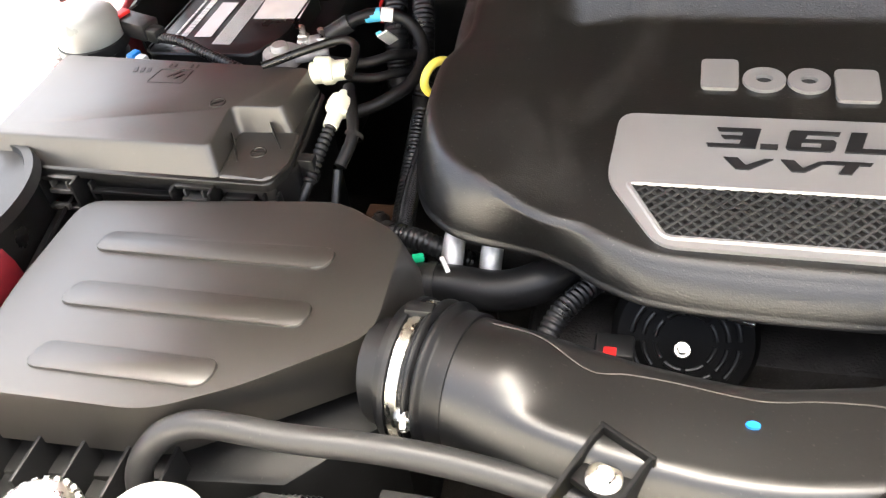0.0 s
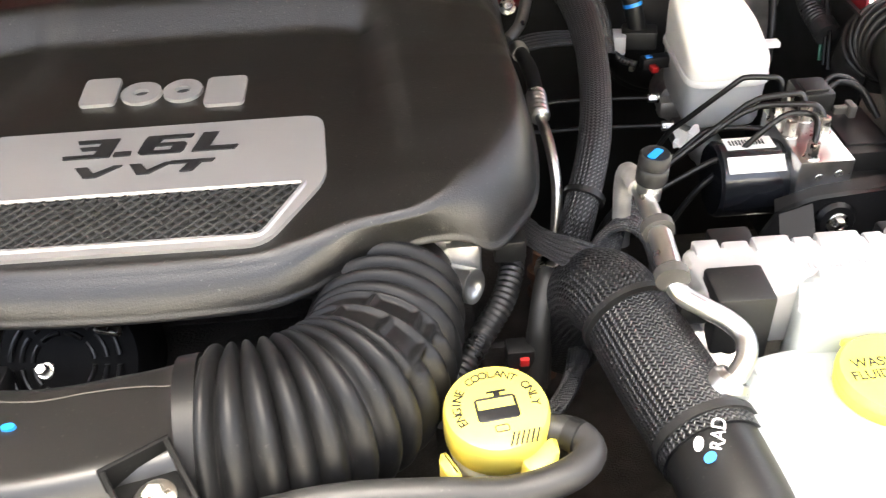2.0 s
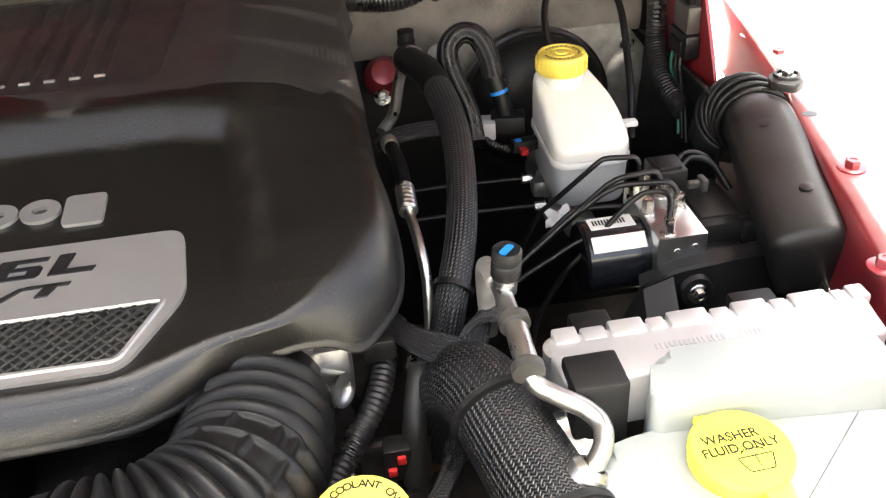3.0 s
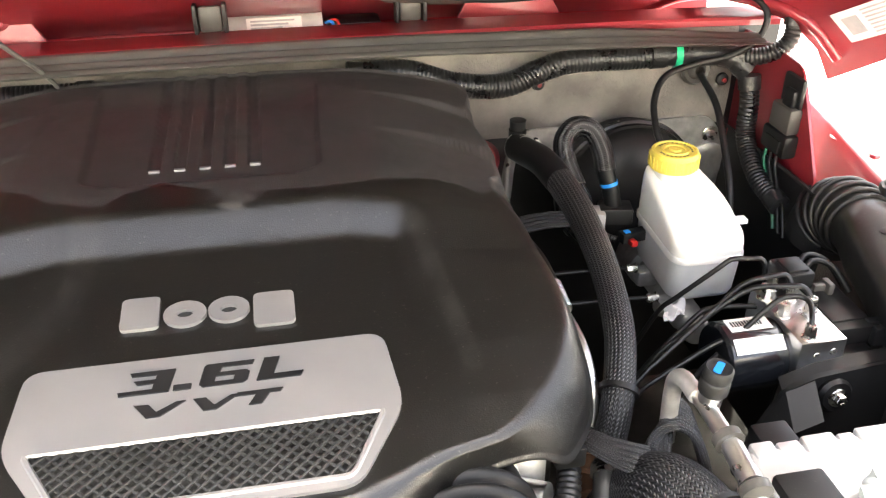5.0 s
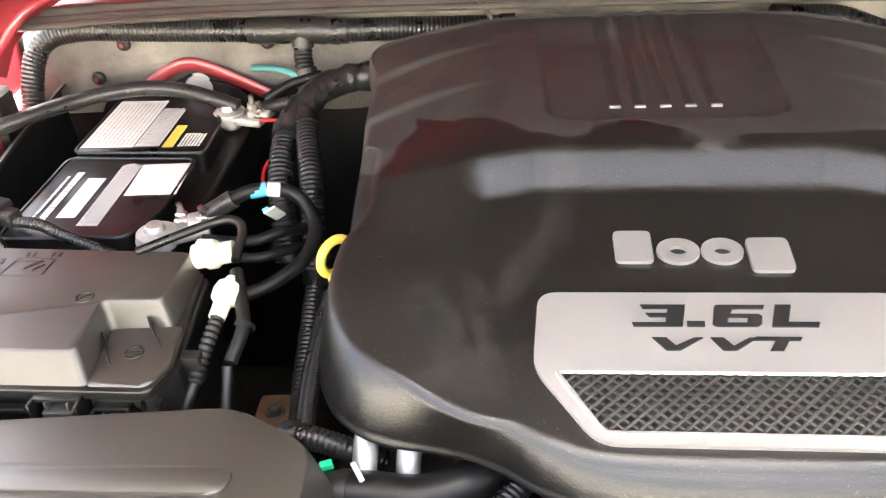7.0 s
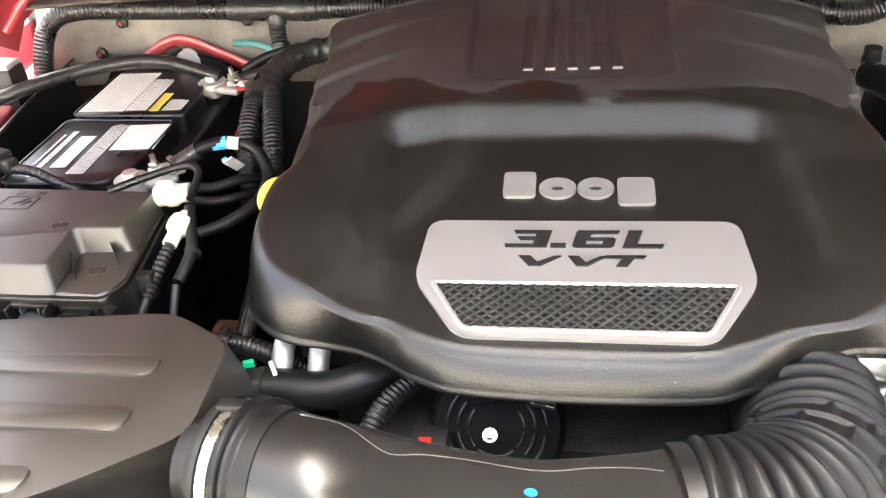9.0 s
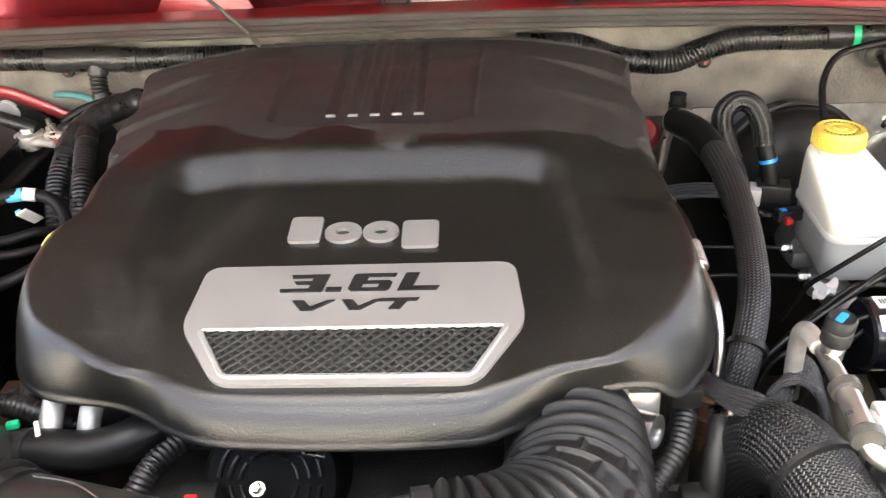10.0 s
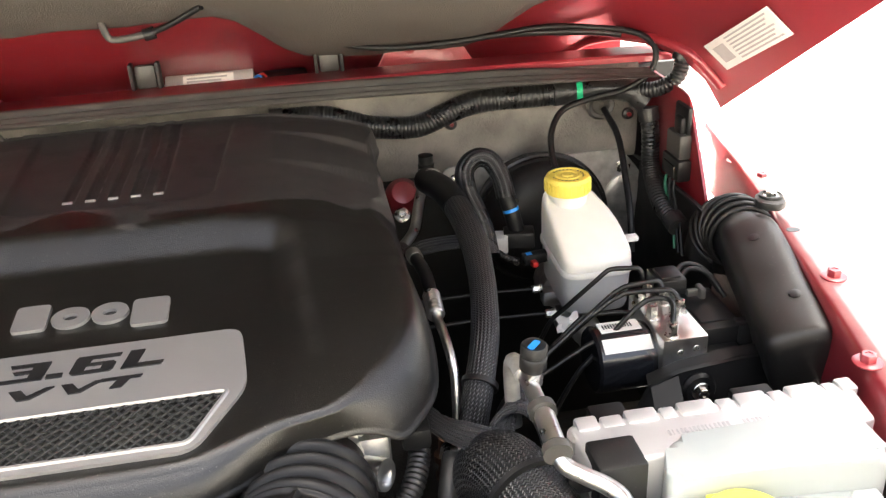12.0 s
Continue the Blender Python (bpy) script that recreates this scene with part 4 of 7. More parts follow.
for k in range(9):
    th_k = radians(200 + 3.2 * k)
    part("slot", moved(box((-0.0032, -0.0004, -0.0004), (0.0032, 0.0004, 0.0006), 0), Matrix.Translation((-0.2495, -0.1429 + 0.0530 * math.cos(th_k), 0.9827 - 0.0530 * math.sin(th_k))) @ pose(0, 0, 0, 90 - math.degrees(th_k))), SOOT, clamp)
part("clamp_screw", joined(box((-0.008, -0.006, -0.004), (0.010, 0.006, 0.006), 0.002), moved(hexbolt(0.004, 0.005), pose(0.010, 0, 0, 0, 90, 0))), ZINC, clamp,
     m=Matrix.Translation((-0.250, -0.186, 1.0)) @ pose(0, 0, 0, 35, 10, -80))
part("clamp_tab", box((-0.010, -0.006, 0), (0.010, 0.006, 0.006), 0.0015), DARK, clamp, m=pose(-0.249, -0.130, 1.0325, -12, 0, 0))

bellows = thing("intake_bellows", (0.15, -0.14, 0.9), "corrugated black rubber intake bellows curving to the throttle", "intake bellows")
BELL = [(0.062, -0.175, 0.988), (0.095, -0.171, 0.987), (0.127, -0.157, 0.983), (0.151, -0.131, 0.978), (0.164, -0.096, 0.973), (0.169, -0.058, 0.970), (0.170, -0.026, 0.970), (0.171, -0.012, 0.971)]


def bell_r(s, total):
    return float(np.interp(s, (0, 0.012, 0.02, 0.10, 0.15, total), (0.049, 0.049, 0.0490, 0.0480, 0.0465, 0.0455)))


def bell_shape(s, a):
    """Eight ribs, a webbed field on top of the bend with ribs beside it, then four ribs."""
    if s < 0.0066 or s > 0.2085:
        return 0.002
    if s < 0.1010:
        return 0.0088 * abs(math.sin(math.pi * (s - 0.0066) / 0.0118)) ** 0.75
    if s > 0.1405:
        return 0.0088 * abs(math.sin(math.pi * (s - 0.1405) / 0.0170)) ** 0.75
    side = 1 - ease(0.62, 0.84, a) if a < 2.0 else ease(2.65, 2.78, a)
    rib = 0.0088 * abs(math.sin(math.pi * (s - 0.1010) / 0.01317)) ** 0.75
    ring = max(math.exp(-((s - c) / 0.0022) ** 2) for c in (0.1030, 0.1208, 0.1386))
    bar = max(math.exp(-((a - c) / 0.045) ** 2) for c in ((0.84, 1.36, 1.98, 2.62) if s < 0.1208 else (0.84, 1.08, 1.66, 2.62)))
    return rib * side + (1 - side) * (0.0040 + 0.0036 * max(ring, bar))


part("collar", tube("collar", [(0.058, -0.176, 0.988), (0.070, -0.174, 0.988)], 0.0535, 48, 0.002), RUBBER, bellows)
part("sleeve", tube("bellows", BELL, bell_r, 160, 0.0010, bell_shape), RUBBER, bellows, sharp=70)

# ---- fuse box, battery and what lies round them ----
fuse = thing("fuse_box", (-0.56, 0.09, 0.80), "black plastic fuse box with a notched lid", "fuse box")
lid_low = [(-0.712, 0.172), (-0.424, 0.160), (-0.424, 0.080), (-0.476, 0.078), (-0.468, 0.012), (-0.706, 0.015)]
lid_high = [(-0.706, 0.168), (-0.429, 0.156), (-0.433, 0.089), (-0.483, 0.088), (-0.477, 0.027), (-0.702, 0.030)]


def fuse_lid():
    """A lid with sloping sides and a cut corner."""
    low, top = rounded(lid_low, 0.007, 3), rounded(lid_high, 0.007, 3)
    bm = bmesh.new()
    n = len(low)
    loops = [[bm.verts.new((*(low[i].lerp(top[i], q)), z)) for i in range(n)] for q, z in ((0, 1.018), (0.12, 1.0215), (0.80, 1.039), (0.93, 1.0428), (1.0, 1.0443), (1.10, 1.0450))]
    for a, b in zip(loops, loops[1:]):
        for i in range(n):
            bm.faces.new((a[i], a[(i + 1) % n], b[(i + 1) % n], b[i]))
    bm.faces.new(loops[-1])
    return bm


fl = part("lid", fuse_lid(), LIDPLASTIC, fuse, sharp=35)
part("lid_step", prism(rounded([(-0.478, 0.082), (-0.417, 0.086), (-0.412, 0.036), (-0.422, 0.012), (-0.472, 0.012)], 0.006, 3), 1.000, 1.0225, 0.004, 3, 0.98), LIDPLASTIC, fl)
for x, y, a in ((-0.436, 0.070, -55), (-0.468, 0.050, -62)):
    part("gusset", moved(box((-0.016, -0.0008, -0.006), (0.016, 0.0008, 0.006), 0.0004), pose(x, y, 1.023, 0, 20, a)), PLASTIC, fl)
for x, y, z, a in ((-0.498, 0.092, 1.0447, 35), (-0.446, 0.050, 1.0222, 0)):
    part("boss", joined(moved(rim_strip(circle(0, 0, 0.007), 0.0010, 0.0010), pose(x, y, z)), moved(box((-0.0065, -0.0006, 0), (0.0065, 0.0006, 0.001), 0), pose(x, y, z, 0, 0, a))), PLASTIC, fl)
sq = [(-0.583, 0.146), (-0.548, 0.146), (-0.550, 0.122), (-0.588, 0.122)]
mark = part("moulded_mark", joined(moved(rim_strip(rounded(sq, 0.001, 1), 0.0008, 0.0008), pose(0, 0, 1.0447)), *[moved(bars([(0, 0, 0.012, 0.0016)], 0.0008), pose(-0.565 + dx, 0.134 + dy, 1.0447, 0, 0, 50)) for dx, dy in ((0, 0), (-0.005, -0.003), (0.004, -0.006))],
     *[moved(bars([(0, 0, 0.004, 0.008)], 0.0008), pose(-0.612 + k * 0.0075, 0.139, 1.0447, 0, 0, 12)) for k in range(3)],
     *[moved(bars([(0, 0, 0.002, 0.006)], 0.0008), pose(-0.578 + k * 0.006 + (0.012 if k > 1 else 0), 0.150, 1.0447)) for k in range(4)]), PLASTIC, fl)
tagged(mark, kind="stuff")
fb = part("base", prism(rounded([(-0.712, 0.172), (-0.42, 0.160), (-0.408, 0.036), (-0.42, 0.016), (-0.708, 0.022)], 0.006, 3), 0.82, 1.015, 0.003), PLASTIC, fuse)
part("lid_rim", prism(rounded([(-0.712, 0.172), (-0.424, 0.160), (-0.410, 0.034), (-0.420, 0.008), (-0.708, 0.011)], 0.006, 3), 1.0125, 1.0205, 0.002), PLASTIC, fuse)
for x0, x1, z in ((-0.648, -0.610, 1.006), (-0.512, -0.472, 1.006), (-0.466, -0.436, 0.996), (-0.712, -0.690, 1.006)):
    xm, w = (x0 + x1) / 2, (x1 - x0) / 2
    lt = part("latch", joined(box((x0, -0.004, z - 0.020), (x0 + 0.003, 0.020, z + 0.010), 0.001), box((x1 - 0.003, -0.004, z - 0.020), (x1, 0.020, z + 0.010), 0.001), box((x0, -0.004, z - 0.022), (x1, 0.004, z - 0.018), 0.001),
              box((x0, 0.004, z + 0.006), (x1, 0.016, z + 0.010), 0.001)), PLASTIC, fb)
    part("latch_tongue", joined(box((xm - w * 0.62, 0.000, z - 0.006), (xm + w * 0.62, 0.014, z - 0.001), 0.001), box((xm - w * 0.5, 0.002, z - 0.001), (xm - w * 0.38, 0.010, z + 0.007), 0.0008), box((xm + w * 0.38, 0.002, z - 0.001), (xm + w * 0.5, 0.010, z + 0.007), 0.0008),
         box((xm - w * 0.4, -0.007, z - 0.019), (xm + w * 0.4, -0.002, z - 0.013), 0.0012)), LATCH, lt, "latch tongue, greyed for the light on it")
for x0, x1 in ((-0.604, -0.518), (-0.430, -0.414)):
    part("recess_frame", joined(box((x0, 0.008, 0.950), (x0 + 0.003, 0.016, 1.008), 0.001), box((x1 - 0.003, 0.008, 0.950), (x1, 0.016, 1.008), 0.001), box((x0, 0.008, 0.996), (x1, 0.016, 1.000), 0.001)), PLASTIC, fb)
for x in (-0.575, -0.485):
    part("lower_tab", box((x - 0.016, 0.000, 0.952), (x + 0.016, 0.012, 0.960), 0.002), LATCH, fb, "lower tab, greyed for the light on it")

battery = thing("battery", (-0.567, 0.375, 0.82), "black car battery with white and yellow printed labels", "battery")
part("case", box((-0.655, 0.205, 0.82), (-0.478, 0.548, 0.995), 0.006, 3), PLASTIC, battery)
gap = rounded([(-0.648, 0.216), (-0.522, 0.216), (-0.500, 0.262), (-0.500, 0.374), (-0.648, 0.378)], 0.012, 4)
c1 = part("front_cap", prism(gap, 0.99, 1.021, 0.004, 3), PLASTIC, battery)
part("cap_edge", moved(rim_strip(gap, 0.0022, 0.002), pose(0, 0, 1.0205)), PLASTIC, c1)
gap2 = rounded([(-0.650, 0.392), (-0.496, 0.388), (-0.500, 0.470), (-0.545, 0.545), (-0.650, 0.545)], 0.010, 4)
c2 = part("rear_cap", prism(gap2, 0.99, 1.021, 0.004, 3), PLASTIC, battery)
part("cap_edge", moved(rim_strip(gap2, 0.0022, 0.002), pose(0, 0, 1.0205)), PLASTIC, c2)
random.seed(5)
part("sticker", moved(bars([(-0.0275, -0.033, 0.0275, 0.033)], 0.0005), pose(-0.5255, 0.3275, 1.0215, 0, 0, 3)), GREASE, c1, "plain white sticker")


def lines(x, y0, y1, n, pitch, thick_line, z=1.0215):
    """Columns of unreadable print, broken into words, running along y."""
    out = []
    for k in range(n):
        y = y0
        while y < y1 - 0.004:
            w = min(random.uniform(0.003, 0.011), y1 - y)
            out.append(moved(bars([(x + k * pitch, y, x + k * pitch + thick_line, y + w)], 0.0005), pose(0, 0, z)))
            y += w + random.uniform(0.0010, 0.0022)
    return joined(*out)


part("print", lines(-0.577, 0.236, 0.362, 8, 0.0028, 0.0015), WHITE, c1, "fine white print")
part("print", lines(-0.630, 0.236, 0.335, 1, 0.0100, 0.0028), WHITE, c1, "fine white print")
part("print", lines(-0.622, 0.230, 0.345, 1, 0.0100, 0.0075), WHITE, c1, "bold white print")
part("print", moved(bars([(-0.605, 0.251, -0.585, 0.330)], 0.0005), pose(0, 0, 1.0215)), WHITE, c1, "white print bar")
part("label", moved(bars([(-0.646, 0.402, -0.584, 0.528)], 0.0005), pose(0, 0, 1.0215)), GREASE, c2, "white label with fine print")
part("print", lines(-0.642, 0.406, 0.522, 11, 0.0053, 0.0010, 1.0217), GREYPRINT, c2, "fine grey print")
part("print", lines(-0.582, 0.404, 0.505, 9, 0.0033, 0.0022), WHITE, c2, "fine white print")
part("print", moved(bars([(-0.549, 0.401, -0.536, 0.456)], 0.0006), pose(0, 0, 1.0215)), YELLOW, c2, "yellow print")
part("print", lines(-0.531, 0.403, 0.435, 7, 0.0038, 0.0024), WHITE, c2, "fine white print")


def terminal(x, y, turn, label):
    t = thing("battery_terminal", (x, y, 1.0), label, "battery terminal", "battery terminals")
    m = pose(x, y, 1.0, 0, 0, turn)
    part("post", lathe([(0, 0), (0.011, 0), (0.0095, 0.028), (0.008, 0.030), (0, 0.030)], 20), CAST, t, m=m)
    part("clamp", joined(moved(lathe([(0.0105, 0), (0.020, 0), (0.021, 0.006), (0.019, 0.014), (0.0105, 0.016)], 24), pose(0, 0, 0.008)), box((0.010, -0.016, 0.010), (0.050, 0.016, 0.020), 0.004, 3), box((0.030, -0.010, 0.018), (0.060, 0.012, 0.028), 0.004, 3)), LEAD, t, "pale lead-grey clamp", m=m)
    for bx, by in ((0.027, 0.011), (0.046, -0.004)):
        part("stud", joined(moved(hexbolt(0.0065, 0.006, 1.3), pose(bx, by, 0.022)), moved(lathe([(0.0035, 0), (0.0035, 0.012), (0, 0.013)], 10), pose(bx, by, 0.028))), ZINC, t, "bright clamp nut and stud", m=m)
    return t


terminal(-0.492, 0.225, 25, "lead-grey clamp on the front battery post")
terminal(-0.497, 0.495, -15, "lead-grey clamp on the rear battery post")


def cable(name, pts, r, mat, label, category, seg=14, shape=None, step=0.004, group=""):
    ob = part(name, tube(name, pts, r, seg, step, shape), mat, sharp=60)
    return tagged(ob, label, category, group)


cable("battery_cable", [(-0.452, 0.247, 1.022), (-0.425, 0.254, 1.038), (-0.395, 0.262, 1.046), (-0.362, 0.268, 1.036), (-0.342, 0.248, 1.014), (-0.346, 0.212, 1.000), (-0.370, 0.184, 0.992), (-0.40, 0.170, 0.985)], 0.0068, RUBBER, "looped black battery cable", "cable")
cable("battery_cable", [(-0.447, 0.225, 1.012), (-0.40, 0.222, 1.012), (-0.37, 0.24, 1.012), (-0.355, 0.275, 0.99), (-0.36, 0.31, 0.95)], 0.0055, RUBBER, "black battery cable with tan stripe", "cable")
cable("battery_cable", [(-0.447, 0.215, 1.006), (-0.395, 0.206, 1.004), (-0.365, 0.225, 1.0), (-0.35, 0.262, 0.98), (-0.35, 0.30, 0.94)], 0.005, RUBBER, "thin black battery cable", "cable")
cable("tape_wrap", [(-0.447, 0.249, 1.026), (-0.420, 0.2555, 1.040)], 0.0095, TAPE, "black heat-shrink boot on the battery cable", "cable boot")
cable("tape_wrap", [(-0.404, 0.2605, 1.0445), (-0.388, 0.2635, 1.0455)], 0.0074, CYAN, "cyan tape on the battery cable", "tape")
cable("tape_wrap", [(-0.388, 0.2635, 1.0455), (-0.376, 0.2658, 1.0430)], 0.0074, WHITE, "white tape on the battery cable", "tape")
tg = thing("cable_tag", (-0.385, 0.245, 1.01), "white and cyan paper tag on the battery cable", "tag")
part("paper", moved(box((-0.006, -0.001, -0.016), (0.006, 0.001, 0.016), 0), pose(-0.380, 0.250, 1.026, 40, -25, 20)), WHITE, tg)
part("stripe", moved(box((-0.003, -0.0016, -0.016), (0.003, 0.0016, 0.016), 0), pose(-0.384, 0.251, 1.026, 40, -25, 20)), CYAN, tg)

# fuel line with pale quick connectors
fuel = thing("fuel_line", (-0.40, 0.1, 0.9), "black fuel line with ivory quick connectors", "fuel line")
part("pipe", tube("pipe", [(-0.478, 0.155, 1.046), (-0.445, 0.172, 1.052), (-0.412, 0.191, 1.055), (-0.397, 0.192, 1.054), (-0.389, 0.180, 1.050), (-0.389, 0.150, 1.040)], 0.0042, 12), PLASTIC, fuel)
part("connector", joined(moved(lathe([(0.006, -0.018), (0.011, -0.018), (0.011, -0.008), (0.013, -0.006), (0.013, 0.002), (0.010, 0.006), (0.010, 0.018), (0.006, 0.018)], 20), upright(-0.412, 0.163, 1.038, (1, 0.1, 0.1))), moved(box((-0.012, -0.004, -0.012), (0.004, 0.004, 0.012), 0.002), pose(-0.410, 0.155, 1.046))), IVORY, fuel, "ivory clip connector")
part("connector", moved(lathe([(0.006, -0.022), (0.0085, -0.022), (0.009, -0.004), (0.0135, 0.0), (0.0145, 0.010), (0.0125, 0.018), (0.008, 0.020), (0.006, 0.028)], 24), upright(-0.390, 0.110, 1.028, (0.10, 0.8, 0.25)) @ Matrix.Scale(0.82, 4)), IVORY, fuel, "ivory quick connector")
part("barbed_end", tube("barb", [(-0.392, 0.094, 1.022), (-0.396, 0.070, 1.012), (-0.402, 0.045, 0.995)], 0.0048, 14, 0.0008, ridges(0.0014, 0.0055)), DARK, fuel)
part("pipe", tube("pipe", [(-0.400, 0.055, 1.0), (-0.409, 0.030, 0.975), (-0.412, 0.008, 0.93), (-0.41, -0.005, 0.88)], 0.0046, 12), PLASTIC, fuel, "glossy black fuel pipe")
part("pipe", tube("pipe", [(-0.378, 0.060, 1.0), (-0.378, 0.032, 0.965), (-0.368, 0.005, 0.925), (-0.36, -0.01, 0.88)], 0.0044, 12), PLASTIC, fuel, "glossy black pipe")
part("sleeve", tube("sleeve", [(-0.386, 0.140, 1.036), (-0.376, 0.112, 1.026), (-0.370, 0.088, 1.016), (-0.376, 0.062, 1.002)], 0.0058, 14), RUBBER, fuel)
part("band", moved(rim_strip(circle(0, 0, 0.0085, 18), 0.0006, 0.004), upright(-0.370, 0.090, 1.014, (0.1, 0.8, 0.4))), DARK, fuel, "black holding band")
part("clip", joined(box((-0.412, 0.050, 0.990), (-0.396, 0.062, 1.016), 0.002), box((-0.418, 0.052, 1.004), (-0.410, 0.058, 1.007), 0.001)), DARK, fuel, "black holding clip")

# what shows in the gap between the fuse box and the cover
conduit_gap = tube("conduit", [(-0.345, 0.22, 0.955), (-0.343, 0.15, 0.93), (-0.338, 0.09, 0.915), (-0.325, 0.04, 0.92), (-0.30, 0.02, 0.935)], 0.0085, 16, 0.001, ridges(0.0013, 0.0048))
gapc = thing("wiring_conduit", (-0.345, 0.22, 0.955), "black corrugated conduit beside the engine", "wiring conduit", "wiring conduits")
part("sleeve", conduit_gap, CONDUIT, gapc)
gapb = thing("braided_line", (-0.33, 0.16, 0.93), "braided hose descending beside the engine", "hose", "braided lines")
part("sleeve", tube("sleeve", [(-0.322, 0.20, 0.965), (-0.328, 0.12, 0.945), (-0.326, 0.06, 0.925), (-0.315, 0.02, 0.90)], 0.0090, 18), BRAIDFINE, gapb)
brown = thing("engine_bracket", (-0.37, 0.10, 0.80), "rusty brown bracket low beside the engine", "bracket")
part("web", joined(box((-0.385, 0.075, 0.80), (-0.350, 0.082, 0.905), 0.003), box((-0.385, 0.080, 0.895), (-0.345, 0.130, 0.902), 0.003)), RUSTY, brown)
part("bolt", moved(hexbolt(0.006, 0.006, 1.6), upright(-0.366, 0.105, 0.902)), SOOT, brown)

# dipstick
dip = thing("oil_dipstick", (-0.30, 0.15, 0.95), "yellow ring handle of the oil dipstick", "dipstick")
ring = [(-0.304 + 0.010 * math.cos(a), 0.162 + 0.014 * math.cos(a), 1.036 + 0.016 * math.sin(a)) for a in np.linspace(0, 2 * math.pi, 17)]
part("ring", tube("ring", ring, 0.0042, 12), YELLOW, dip)
part("stem", tube("stem", [(-0.306, 0.15, 1.022), (-0.302, 0.148, 0.98), (-0.29, 0.145, 0.90)], 0.004, 10), YELLOW, dip)

# reservoir with a translucent top beside the battery
lres = thing("vapour_canister", (-0.712, 0.222, 0.9), "translucent capped canister with a black collar", "canister")
part("dome", moved(lathe([(0.036, 1.030), (0.036, 1.052), (0.033, 1.062), (0.026, 1.068), (0, 1.070)], 32), pose(-0.712, 0.222, 0)), SMOKED, lres, "milky translucent top")
part("collar", moved(lathe([(0.030, 0.95), (0.030, 1.0), (0.034, 1.004), (0.034, 1.012), (0.031, 1.014), (0.031, 1.020), (0.038, 1.024), (0.038, 1.034), (0.034, 1.036), (0, 1.036)], 32), pose(-0.712, 0.222, 0)), DARK, lres)
part("plug", joined(moved(box((-0.025, -0.012, -0.010), (0.025, 0.012, 0.010), 0.003), pose(-0.664, 0.240, 1.040, 0, 0, -20)), moved(box((-0.01, -0.008, -0.008), (0.014, 0.008, 0.008), 0.003), pose(-0.640, 0.230, 1.037, 0, 0, -20))), DARK, lres)
part("lock_tab", moved(box((-0.006, -0.010, 0), (0.006, 0.010, 0.004), 0.001), pose(-0.682, 0.243, 1.050, 0, 0, -20)), REDPLASTIC, lres, "red lock tab")
part("hose", tube("hose", [(-0.745, 0.235, 1.035), (-0.760, 0.22, 1.015), (-0.768, 0.19, 0.985), (-0.770, 0.16, 0.95)], 0.008, 14, 0.0008, ridges(0.0016, 0.0045)), GREYPRINT, lres, "grey corrugated hose")
cable("sensor_wire", [(-0.632, 0.226, 1.034), (-0.60, 0.216, 1.036), (-0.57, 0.203, 1.032), (-0.535, 0.190, 1.026), (-0.50, 0.180, 1.016)], 0.0048, CONDUIT, "thin corrugated wire sleeve by the battery", "wire", 12, ridges(0.0012, 0.004), 0.0008)
cable("sensor_wire", [(-0.645, 0.233, 1.040), (-0.625, 0.224, 1.037), (-0.61, 0.219, 1.036)], 0.0016, WHITE, "pale sensor wire beside the battery", "wire", 8)
bc = thing("wire_clip", (-0.645, 0.197, 1.0), "small white clip with blue latch on the fuse box", "clip")
part("body", moved(box((-0.012, -0.006, 0), (0.012, 0.006, 0.018), 0.003), pose(-0.645, 0.196, 1.012, 0, 0, -15)), WHITE, bc)
part("latch", moved(box((-0.006, -0.007, 0.008), (0.004, 0.007, 0.020), 0.002), pose(-0.647, 0.196, 1.013, 0, 0, -15)), BLUEDOT, bc, "blue latch")

# big rounded housing at the fender beside the filter box
snork = thing("air_inlet_housing", (-0.68, -0.12, 0.8), "glossy black air inlet housing with a rounded lip", "air inlet")
sp = rounded([(-0.80, 0.036), (-0.672, 0.034), (-0.638, -0.005), (-0.626, -0.06), (-0.640, -0.13), (-0.70, -0.18), (-0.82, -0.19)], 0.03, 5)
part("shell", prism(sp, 0.82, 1.03, 0.006, 3, 0.97), PLASTIC, snork)
part("lip", moved(rim_strip(sp, 0.008, 0.009), Matrix.Translation((0, 0, 1.026)) @ Matrix.Diagonal((0.97, 0.97, 1, 1)) @ Matrix.Translation((-0.021, -0.003, 0))), PLASTIC, snork)

# ---- harness and fittings along the firewall ----
def conduit(pts, r=0.0125, label="black corrugated wiring conduit along the firewall", pitch=0.0052):
    ob = thing("wiring_conduit", pts[0], label, "wiring conduit", "wiring conduits")
    part("sleeve", tube("sleeve", pts, r, 20, pitch / 5, ridges(0.0014, pitch)), CONDUIT, ob, sharp=60)
    for a, b in ((0, 1), (-1, -2)):
        p, q = Vector(pts[a]), Vector(pts[b])
        d = (q - p).normalized()
        part("tape_end", tube("tape", [p - d * 0.002, p + d * 0.008, p + d * 0.016], r + 0.0028, 20, 0.004), TAPE, ob, "black tape over the sleeve's end", sharp=60)
    return ob


conduit([(0.15, 0.548, 1.100), (0.22, 0.552, 1.098), (0.281, 0.553, 1.078), (0.345, 0.553, 1.071), (0.392, 0.553, 1.087), (0.437, 0.552, 1.098), (0.514, 0.548, 1.099), (0.555, 0.545, 1.101)], 0.0145)
conduit([(0.665, 0.512, 1.075), (0.668, 0.505, 1.04), (0.668, 0.498, 0.995), (0.660, 0.44, 0.965), (0.665, 0.39, 0.95)], 0.0115, "black corrugated conduit running down the side panel")
